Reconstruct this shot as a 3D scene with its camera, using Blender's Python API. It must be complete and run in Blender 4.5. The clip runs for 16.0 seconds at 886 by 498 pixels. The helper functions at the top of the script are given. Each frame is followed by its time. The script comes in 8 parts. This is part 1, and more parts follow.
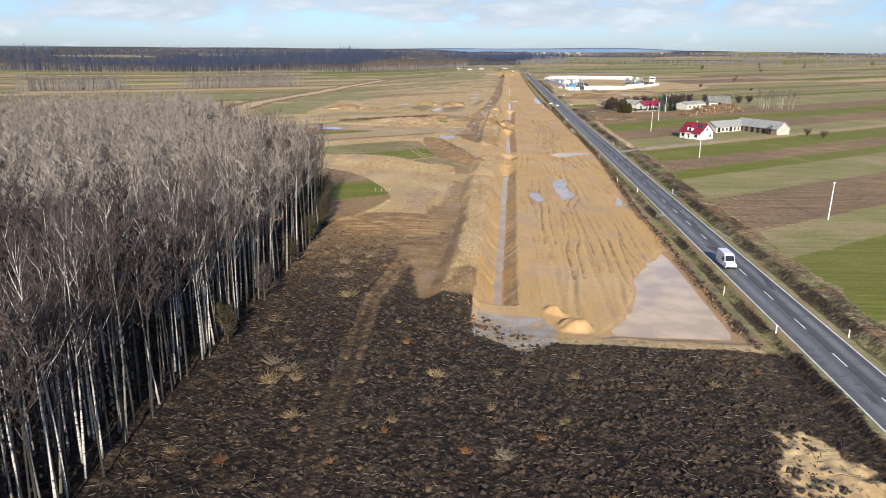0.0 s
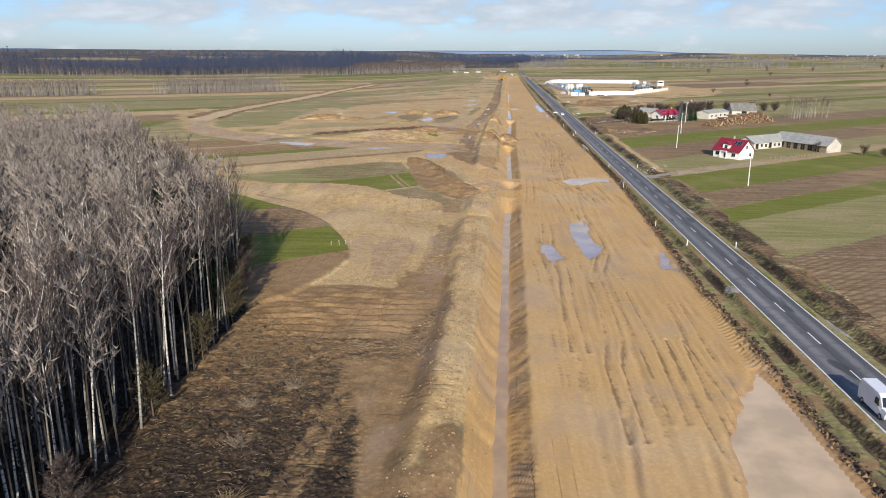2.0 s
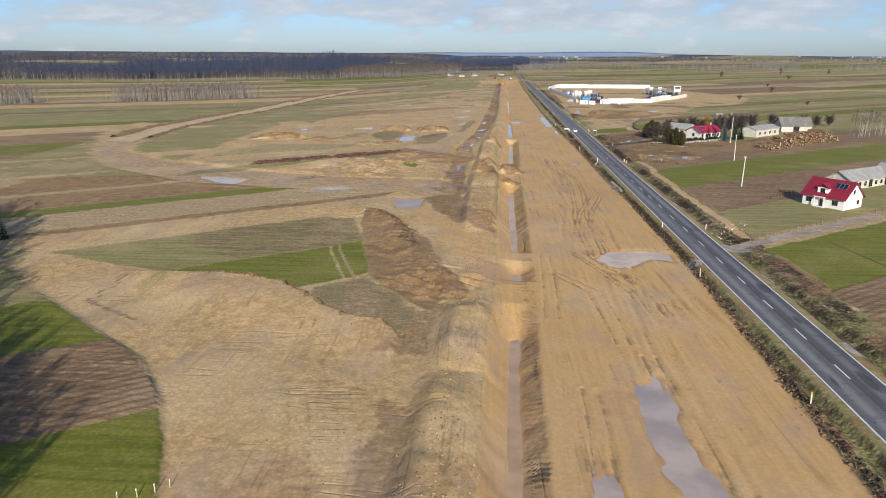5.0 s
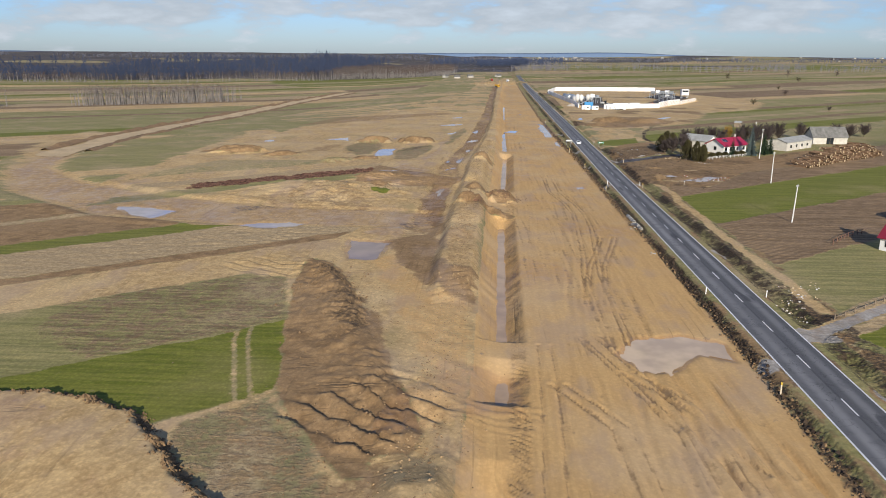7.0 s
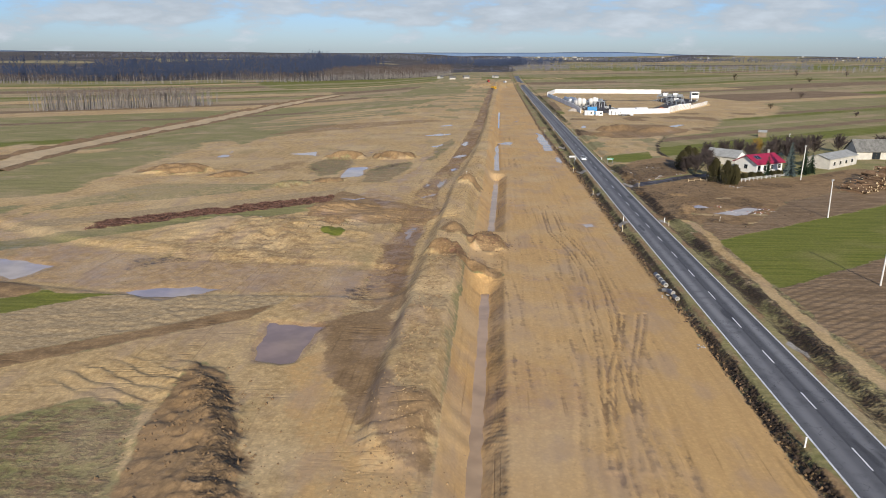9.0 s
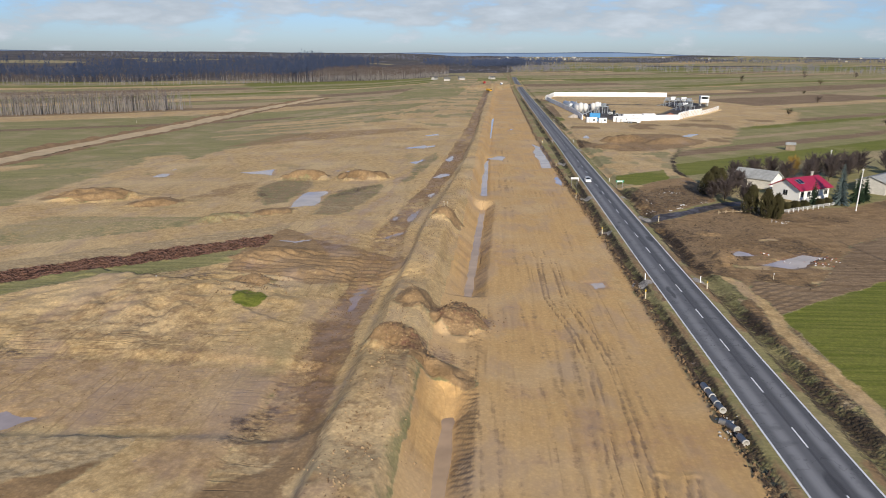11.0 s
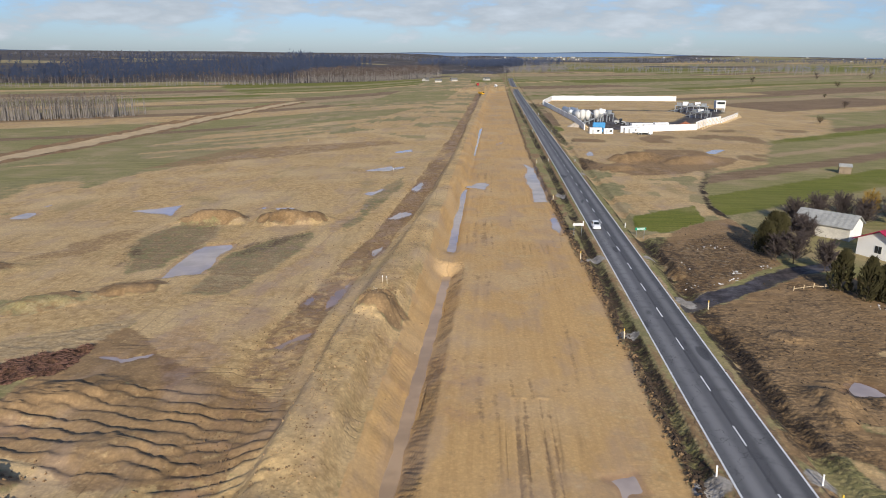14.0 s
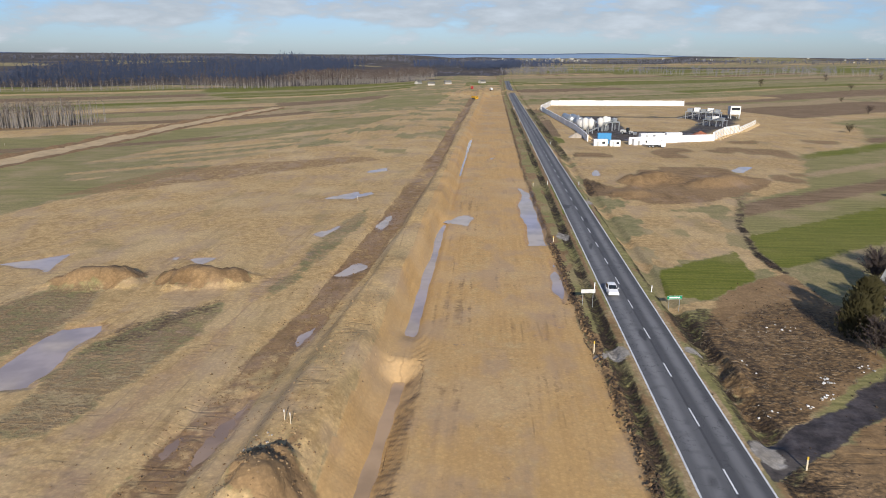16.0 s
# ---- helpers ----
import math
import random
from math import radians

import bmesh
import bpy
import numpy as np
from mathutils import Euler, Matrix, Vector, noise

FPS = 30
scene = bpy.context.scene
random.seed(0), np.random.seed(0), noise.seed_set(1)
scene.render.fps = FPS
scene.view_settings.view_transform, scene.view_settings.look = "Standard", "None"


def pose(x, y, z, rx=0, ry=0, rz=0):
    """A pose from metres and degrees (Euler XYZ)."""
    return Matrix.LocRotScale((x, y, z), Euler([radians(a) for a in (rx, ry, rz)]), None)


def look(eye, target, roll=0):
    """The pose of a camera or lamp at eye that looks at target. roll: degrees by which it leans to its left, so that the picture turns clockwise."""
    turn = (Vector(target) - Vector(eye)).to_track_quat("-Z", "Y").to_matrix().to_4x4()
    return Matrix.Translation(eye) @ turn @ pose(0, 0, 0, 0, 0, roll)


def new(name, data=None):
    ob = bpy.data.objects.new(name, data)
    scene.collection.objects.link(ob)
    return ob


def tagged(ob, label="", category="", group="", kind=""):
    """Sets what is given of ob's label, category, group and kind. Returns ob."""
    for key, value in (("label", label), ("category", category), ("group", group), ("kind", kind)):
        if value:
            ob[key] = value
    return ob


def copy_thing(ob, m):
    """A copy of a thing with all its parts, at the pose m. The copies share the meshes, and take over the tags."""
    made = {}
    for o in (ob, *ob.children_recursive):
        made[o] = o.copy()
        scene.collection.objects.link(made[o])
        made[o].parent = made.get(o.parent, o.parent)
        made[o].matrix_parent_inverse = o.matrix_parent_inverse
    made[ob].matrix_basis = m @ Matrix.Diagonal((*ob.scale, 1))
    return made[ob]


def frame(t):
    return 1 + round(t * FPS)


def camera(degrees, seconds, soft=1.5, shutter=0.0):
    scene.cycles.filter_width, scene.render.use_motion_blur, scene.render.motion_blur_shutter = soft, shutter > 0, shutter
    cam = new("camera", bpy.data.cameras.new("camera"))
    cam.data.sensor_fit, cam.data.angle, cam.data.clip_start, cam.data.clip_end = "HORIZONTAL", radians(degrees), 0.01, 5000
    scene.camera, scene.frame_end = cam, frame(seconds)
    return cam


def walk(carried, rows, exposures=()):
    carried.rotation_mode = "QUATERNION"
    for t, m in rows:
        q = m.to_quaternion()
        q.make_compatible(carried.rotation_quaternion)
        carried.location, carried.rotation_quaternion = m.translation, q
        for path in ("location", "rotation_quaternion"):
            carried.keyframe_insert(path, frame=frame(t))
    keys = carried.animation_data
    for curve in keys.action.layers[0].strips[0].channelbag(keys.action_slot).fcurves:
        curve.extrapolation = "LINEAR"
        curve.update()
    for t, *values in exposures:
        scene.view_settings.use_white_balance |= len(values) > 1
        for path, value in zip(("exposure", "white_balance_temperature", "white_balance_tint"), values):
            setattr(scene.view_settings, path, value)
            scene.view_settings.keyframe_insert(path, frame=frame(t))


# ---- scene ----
cam = camera(64.4, 16.0, soft=1.0)
METRES, EYE, TILT, LEAN, TURN = 375.0, 38.0, 0.0, 0.0, 3.9
ROWS = [
    (0.0, 0.0, 0.0, 0.0, 0.09, -15.99, -0.33),
    (0.5, 0.0016, 0.037, -0.0004, 0.04, -15.93, -0.34),
    (1.0, 0.0038, 0.0718, -0.0007, -0.03, -15.89, -0.33),
    (1.5, 0.0063, 0.1063, -0.0005, -0.06, -15.84, -0.31),
    (2.0, 0.0092, 0.1406, -0.0003, -0.1, -15.81, -0.29),
    (2.5, 0.0124, 0.1757, 0.0001, -0.11, -15.79, -0.24),
    (3.0, 0.015, 0.2128, 0.0003, -0.1, -15.74, -0.26),
    (3.5, 0.0171, 0.251, 0.0005, -0.15, -15.71, -0.28),
    (4.0, 0.0189, 0.2891, 0.0005, -0.21, -15.71, -0.26),
    (6.5, 0.0383, 0.4482, 0.0001, -0.35, -15.63, -0.3),
    (7.0, 0.0425, 0.4774, 0.0002, -0.37, -15.63, -0.32),
    (7.5, 0.0469, 0.5071, 0.0007, -0.37, -15.65, -0.32),
    (8.0, 0.051, 0.5377, 0.0011, -0.4, -15.67, -0.33),
    (8.5, 0.0555, 0.5687, 0.0013, -0.43, -15.65, -0.29),
    (9.0, 0.0602, 0.5991, 0.0015, -0.44, -15.67, -0.26),
    (11.5, 0.0836, 0.7429, 0.0023, -0.53, -15.68, -0.39),
    (12.0, 0.0885, 0.7709, 0.0023, -0.54, -15.69, -0.41),
    (12.5, 0.0932, 0.7979, 0.0022, -0.58, -15.67, -0.32),
    (13.0, 0.0976, 0.8238, 0.0021, -0.59, -15.69, -0.37),
    (13.5, 0.102, 0.8492, 0.0017, -0.6, -15.67, -0.38),
    (14.0, 0.1065, 0.8749, 0.0015, -0.59, -15.68, -0.39),
    (14.5, 0.1109, 0.9023, 0.0016, -0.6, -15.7, -0.39),
    (15.0, 0.1156, 0.9315, 0.0016, -0.64, -15.65, -0.35),
    (15.5, 0.1201, 0.9616, 0.0018, -0.68, -15.63, -0.24),
    (16.0, 0.1245, 0.9913, 0.0018, -0.72, -15.57, -0.27),
]
walk(cam, [(t, pose(0, 0, EYE, TILT, LEAN, TURN) @ pose(METRES * x, METRES * y, METRES * z, 90 + pitch, roll, yaw)) for t, x, y, z, yaw, pitch, roll in ROWS],
     [(0.0, 0.50), (1.5, 0.40), (3.5, 0.28), (7.0, 0.13), (9.0, 0.10), (16.0, 0.10)])

# ---------------------------------------------------------------- sky and sun
SUN_ELEV, SUN_AZ = radians(22.5), radians(172.0)
world = bpy.data.worlds.new("world")
scene.world = world
world.use_nodes = True
wn, wl = world.node_tree.nodes, world.node_tree.links
wn.clear()
w_out, w_bg = wn.new("ShaderNodeOutputWorld"), wn.new("ShaderNodeBackground")
w_sky = wn.new("ShaderNodeTexSky")
w_sky.sky_type, w_sky.sun_disc = "NISHITA", False
w_sky.sun_elevation, w_sky.sun_rotation = SUN_ELEV, SUN_AZ
w_sky.air_density, w_sky.dust_density, w_sky.ozone_density = 1.0, 0.3, 2.0
w_co = wn.new("ShaderNodeTexCoord")
w_sep = wn.new("ShaderNodeSeparateXYZ")
wl.new(w_co.outputs["Generated"], w_sep.inputs[0])


def w_math(op, a, b=0.0, clamp=False):
    n = wn.new("ShaderNodeMath")
    n.operation, n.use_clamp = op, clamp
    for k, v in enumerate((a, b)):
        if isinstance(v, (int, float)):
            n.inputs[k].default_value = v
        else:
            wl.new(v, n.inputs[k])
    return n.outputs[0]


# broken clouds, thinner towards the horizon and overhead
w_map = wn.new("ShaderNodeMapping")
w_map.inputs["Scale"].default_value = (1.0, 1.0, 3.4)
wl.new(w_co.outputs["Generated"], w_map.inputs[0])
w_n1, w_n2 = wn.new("ShaderNodeTexNoise"), wn.new("ShaderNodeTexNoise")
for node, scale, detail in ((w_n1, 13.0, 7.0), (w_n2, 4.6, 3.0)):
    wl.new(w_map.outputs[0], node.inputs["Vector"])
    node.inputs["Scale"].default_value, node.inputs["Detail"].default_value = scale, detail
    node.inputs["Roughness"].default_value = 0.58
w_up = wn.new("ShaderNodeMapRange")
w_up.interpolation_type = "SMOOTHSTEP"
for k, v in ((1, 0.0), (2, 0.05), (3, -0.10), (4, 0.055)):
    w_up.inputs[k].default_value = v
wl.new(w_sep.outputs[2], w_up.inputs[0])
w_over = wn.new("ShaderNodeMapRange")
for k, v in ((1, 0.12), (2, 0.45), (3, 0.0), (4, -0.12)):
    w_over.inputs[k].default_value = v
wl.new(w_sep.outputs[2], w_over.inputs[0])
w_cover = w_math("ADD", w_math("MULTIPLY", w_n1.outputs["Fac"], 0.62), w_math("MULTIPLY", w_n2.outputs["Fac"], 0.38))
w_cover = w_math("ADD", w_math("ADD", w_cover, w_up.outputs[0]), w_over.outputs[0])
w_ramp = wn.new("ShaderNodeMapRange")
w_ramp.interpolation_type = "SMOOTHSTEP"
w_ramp.inputs["From Min"].default_value, w_ramp.inputs["From Max"].default_value = 0.43, 0.58
wl.new(w_cover, w_ramp.inputs["Value"])
w_tone = wn.new("ShaderNodeMapRange")
w_tone.inputs["From Min"].default_value, w_tone.inputs["From Max"].default_value = 0.35, 0.70
w_tone.inputs["To Min"].default_value, w_tone.inputs["To Max"].default_value = 0.78, 1.14
wl.new(w_n1.outputs["Fac"], w_tone.inputs["Value"])
w_cloud = wn.new("ShaderNodeMix")
w_cloud.data_type, w_cloud.blend_type = "RGBA", "MULTIPLY"
w_cloud.inputs[0].default_value = 1.0
w_cloud.inputs[6].default_value = (4.9, 5.4, 6.0, 1)
w_cc = wn.new("ShaderNodeCombineXYZ")
for k in range(3):
    wl.new(w_tone.outputs[0], w_cc.inputs[k])
wl.new(w_cc.outputs[0], w_cloud.inputs[7])
w_mix = wn.new("ShaderNodeMix")
w_mix.data_type = "RGBA"
wl.new(w_math("MULTIPLY", w_ramp.outputs[0], 0.9), w_mix.inputs[0])
w_tint = wn.new("ShaderNodeMix")
w_tint.data_type, w_tint.blend_type = "RGBA", "MULTIPLY"
w_tint.inputs[0].default_value = 1.0
w_low = wn.new("ShaderNodeMapRange")
w_low.inputs["From Min"].default_value, w_low.inputs["From Max"].default_value = 0.0, 0.35
wl.new(w_sep.outputs[2], w_low.inputs["Value"])
w_grade = wn.new("ShaderNodeMix")
w_grade.data_type = "RGBA"
w_grade.inputs[6].default_value, w_grade.inputs[7].default_value = (0.50, 0.65, 1.06, 1), (0.62, 0.84, 1.28, 1)
wl.new(w_low.outputs[0], w_grade.inputs[0])
wl.new(w_grade.outputs[2], w_tint.inputs[7])
wl.new(w_sky.outputs[0], w_tint.inputs[6])
wl.new(w_tint.outputs[2], w_mix.inputs[6])
wl.new(w_cloud.outputs[2], w_mix.inputs[7])
wl.new(w_mix.outputs[2], w_bg.inputs["Color"])
w_bg.inputs["Strength"].default_value = 0.10
wl.new(w_bg.outputs[0], w_out.inputs["Surface"])

sun = new("sun", bpy.data.lights.new("sun", "SUN"))
sun.data.energy, sun.data.angle, sun.data.color = 5.0, radians(0.6), (1.0, 0.92, 0.79)
sun.matrix_world = look((0, 0, 0), (-0.132 * math.cos(SUN_ELEV), 0.991 * math.cos(SUN_ELEV), -math.sin(SUN_ELEV)))
sun.location = (60, -300, 200)

# ---------------------------------------------------------------- helpers of the scene


def part(name, bm, mat, parent=None, label=""):
    """One bmesh as one mesh object, under a thing or a part."""
    me = bpy.data.meshes.new(name)
    bm.normal_update()
    bm.to_mesh(me)
    bm.free()
    if mat:
        me.materials.append(mat)
    ob = new(name, me)
    if parent:
        ob.parent = parent
    if label:
        ob["label"] = label
    return ob


def thing(name, m, label, category, group="", kind=""):
    """An Empty at the base of a thing."""
    ob = new(name)
    ob.empty_display_size = 0.3
    ob.matrix_world = m
    return tagged(ob, label, category, group, kind)


def box(bm, x0, x1, y0, y1, z0, z1, bevel=0.0):
    vs = [bm.verts.new((x, y, z)) for z in (z0, z1) for y in (y0, y1) for x in (x0, x1)]
    fs = [bm.faces.new([vs[k] for k in q]) for q in ((0, 2, 3, 1), (4, 5, 7, 6), (0, 1, 5, 4), (2, 6, 7, 3), (0, 4, 6, 2), (1, 3, 7, 5))]
    if bevel:
        bmesh.ops.bevel(bm, geom=list({e for f in fs for e in f.edges}), offset=bevel, segments=1, affect="EDGES")
    return vs


def prism(bm, outline, z0, z1):
    """An upright prism over an outline in x and y."""
    lo, hi = [bm.verts.new((x, y, z0)) for x, y in outline], [bm.verts.new((x, y, z1)) for x, y in outline]
    n = len(outline)
    for k in range(n):
        bm.faces.new((lo[k], lo[(k + 1) % n], hi[(k + 1) % n], hi[k]))
    bm.faces.new(hi), bm.faces.new(lo[::-1])


def tube(bm, points, radii, sides=6, cap=True):
    """A tapered tube along points."""
    rings = []
    for k, p in enumerate(points):
        a, b = points[max(k - 1, 0)], points[min(k + 1, len(points) - 1)]
        d = (Vector(b) - Vector(a)).normalized()
        u = d.orthogonal().normalized()
        v = d.cross(u)
        rings.append([bm.verts.new(Vector(p) + radii[k] * (math.cos(2 * math.pi * i / sides) * u + math.sin(2 * math.pi * i / sides) * v)) for i in range(sides)])
    for r, q in zip(rings, rings[1:]):
        for i in range(sides):
            bm.faces.new((r[i], r[(i + 1) % sides], q[(i + 1) % sides], q[i]))
    if cap:
        bm.faces.new(rings[-1])
        bm.faces.new(rings[0][::-1])


def smooth(ob):
    ob.data.polygons.foreach_set("use_smooth", [True] * len(ob.data.polygons))
    return ob


def hashed(ix, iy, seed):
    h = (ix.astype(np.int64) * 374761393 + iy.astype(np.int64) * 668265263 + seed * 1442695041) & 0x7FFFFFFF
    h = ((h ^ (h >> 13)) * 1274126177) & 0x7FFFFFFF
    h = ((h ^ (h >> 16)) * 374761393) & 0x7FFFFFFF
    return ((h ^ (h >> 15)) & 0xFFFF) / 65535.0


def vnoise(x, y, size, seed=0):
    """Smooth noise from -1 to 1 with cells of that size in metres."""
    x, y = np.asarray(x, float) / size, np.asarray(y, float) / size
    ix, iy = np.floor(x), np.floor(y)
    fx, fy = x - ix, y - iy
    fx, fy = fx * fx * (3 - 2 * fx), fy * fy * (3 - 2 * fy)
    a, b = hashed(ix, iy, seed), hashed(ix + 1, iy, seed)
    c, d = hashed(ix, iy + 1, seed), hashed(ix + 1, iy + 1, seed)
    return 2 * ((a + (b - a) * fx) * (1 - fy) + (c + (d - c) * fx) * fy) - 1


def fbm(x, y, size, octaves=3, seed=0):
    total, amp = 0, 1.0
    for k in range(octaves):
        total = total + amp * vnoise(x, y, size / 2.03 ** k, seed + 17 * k)
        amp *= 0.5
    return total / 1.75


def step(v, a, b):
    t = np.clip((np.asarray(v, float) - a) / (b - a), 0, 1)
    return t * t * (3 - 2 * t)


def band(v, a, b, soft):
    return step(v, a - soft, a + soft) * (1 - step(v, b - soft, b + soft))


def boxed(px, py, xs, ys, margin):
    return (px > min(xs) - margin) & (px < max(xs) + margin) & (py > min(ys) - margin) & (py < max(ys) + margin)


def inside(px, py, poly):
    """Signed distance to a polygon, positive inside; -9 far outside."""
    near = boxed(px, py, [p[0] for p in poly], [p[1] for p in poly], 9)
    out = np.full(px.shape, -9.0)
    qx, qy = px[near], py[near]
    best, odd = np.full(qx.shape, 1e9), np.zeros(qx.shape, bool)
    for (x0, y0), (x1, y1) in zip(poly, poly[1:] + poly[:1]):
        dx, dy = x1 - x0, y1 - y0
        t = np.clip(((qx - x0) * dx + (qy - y0) * dy) / (dx * dx + dy * dy), 0, 1)
        best = np.minimum(best, np.hypot(qx - x0 - t * dx, qy - y0 - t * dy))
        if dy:
            odd ^= ((y0 > qy) != (y1 > qy)) & (qx < x0 + dx * (qy - y0) / dy)
    out[near] = np.where(odd, best, -best)
    return out


def ribbon(px, py, line):
    """Distance to a polyline, less its half-width there: negative on the ribbon, 9 far off. line: x, y, half-width."""
    near = boxed(px, py, [p[0] for p in line], [p[1] for p in line], 24)
    out = np.full(px.shape, 9.0)
    qx, qy = px[near], py[near]
    best = np.full(qx.shape, 9.0)
    for (x0, y0, w0), (x1, y1, w1) in zip(line, line[1:]):
        dx, dy = x1 - x0, y1 - y0
        t = np.clip(((qx - x0) * dx + (qy - y0) * dy) / (dx * dx + dy * dy), 0, 1)
        best = np.minimum(best, np.hypot(qx - x0 - t * dx, qy - y0 - t * dy) - (w0 + t * (w1 - w0)))
    out[near] = best
    return out


# ---------------------------------------------------------------- materials


class Nodes:
    """A node material under construction."""

    def __init__(self, name):
        self.mat = bpy.data.materials.new(name)
        self.mat.use_nodes = True
        self.n, self.l = self.mat.node_tree.nodes, self.mat.node_tree.links
        self.bsdf = self.n["Principled BSDF"]
        self.co = self.n.new("ShaderNodeTexCoord").outputs["Object"]

    def put(self, socket, v):
        if isinstance(v, (int, float)):
            socket.default_value = v
        elif isinstance(v, tuple):
            socket.default_value = (*v, 1.0) if len(v) == 3 and len(socket.default_value) == 4 else v
        else:
            self.l.new(v, socket)

    def noise(self, size, detail=4.0, rough=0.55, stretch=None, turn=0.0, co=None):
        node = self.n.new("ShaderNodeTexNoise")
        co = co or self.co
        if stretch or turn:
            m = self.n.new("ShaderNodeMapping")
            m.inputs["Scale"].default_value = stretch or (1, 1, 1)
            m.inputs["Rotation"].default_value = (0, 0, radians(turn))
            m.vector_type = "POINT"
            self.l.new(co, m.inputs[0])
            co = m.outputs[0]
        self.l.new(co, node.inputs["Vector"])
        node.inputs["Scale"].default_value = 1.0 / size
        node.inputs["Detail"].default_value, node.inputs["Roughness"].default_value = detail, rough
        return node.outputs["Fac"]

    def ramp(self, v, a, b, lo=0.0, hi=1.0, kind="SMOOTHSTEP"):
        node = self.n.new("ShaderNodeMapRange")
        node.interpolation_type = kind
        for k, x in enumerate((v, a, b, lo, hi)):
            self.put(node.inputs[k], x)
        return node.outputs[0]

    def math(self, op, a, b=0.0, clamp=False):
        node = self.n.new("ShaderNodeMath")
        node.operation, node.use_clamp = op, clamp
        self.put(node.inputs[0], a), self.put(node.inputs[1], b)
        return node.outputs[0]

    def mix(self, f, a, b, blend="MIX"):
        node = self.n.new("ShaderNodeMix")
        node.data_type, node.blend_type = "RGBA", blend
        self.put(node.inputs[0], f), self.put(node.inputs[6], a), self.put(node.inputs[7], b)
        return node.outputs[2]

    def bump(self, height, distance, strength=1.0, normal=None):
        node = self.n.new("ShaderNodeBump")
        node.inputs["Strength"].default_value, node.inputs["Distance"].default_value = strength, distance
        self.l.new(height, node.inputs["Height"])
        if normal:
            self.l.new(normal, node.inputs["Normal"])
        return node.outputs[0]

    def done(self, color, rough=0.9, normal=None, spec=0.3, metal=0.0):
        self.put(self.bsdf.inputs["Base Color"], color), self.put(self.bsdf.inputs["Roughness"], rough)
        self.put(self.bsdf.inputs["Specular IOR Level"], spec), self.put(self.bsdf.inputs["Metallic"], metal)
        if normal:
            self.l.new(normal, self.bsdf.inputs["Normal"])
        return self.mat


def plain(name, color, rough=0.8, grain=0.05, spread=0.25, bump=0.004, spec=0.3, metal=0.0, patch=1.5, stretch=None):
    """A surface of one colour with grain, patches and a fine relief."""
    k = Nodes(name)
    fine, coarse = k.noise(grain, 3, stretch=stretch), k.noise(patch, 3)
    shade = k.math("ADD", k.math("MULTIPLY", fine, spread), k.math("MULTIPLY", coarse, spread))
    dark, light = tuple(c * (1 - spread) for c in color), tuple(min(1, c * (1 + spread)) for c in color)
    col = k.mix(k.ramp(shade, spread * 0.6, spread * 1.4), dark, light)
    rnd = k.n.new("ShaderNodeObjectInfo").outputs["Random"]
    col = k.mix(1.0, col, k.mix(rnd, (0.88, 0.88, 0.88), (1.08, 1.08, 1.08)), "MULTIPLY")
    return k.done(col, rough, k.bump(fine, bump) if bump else None, spec, metal)


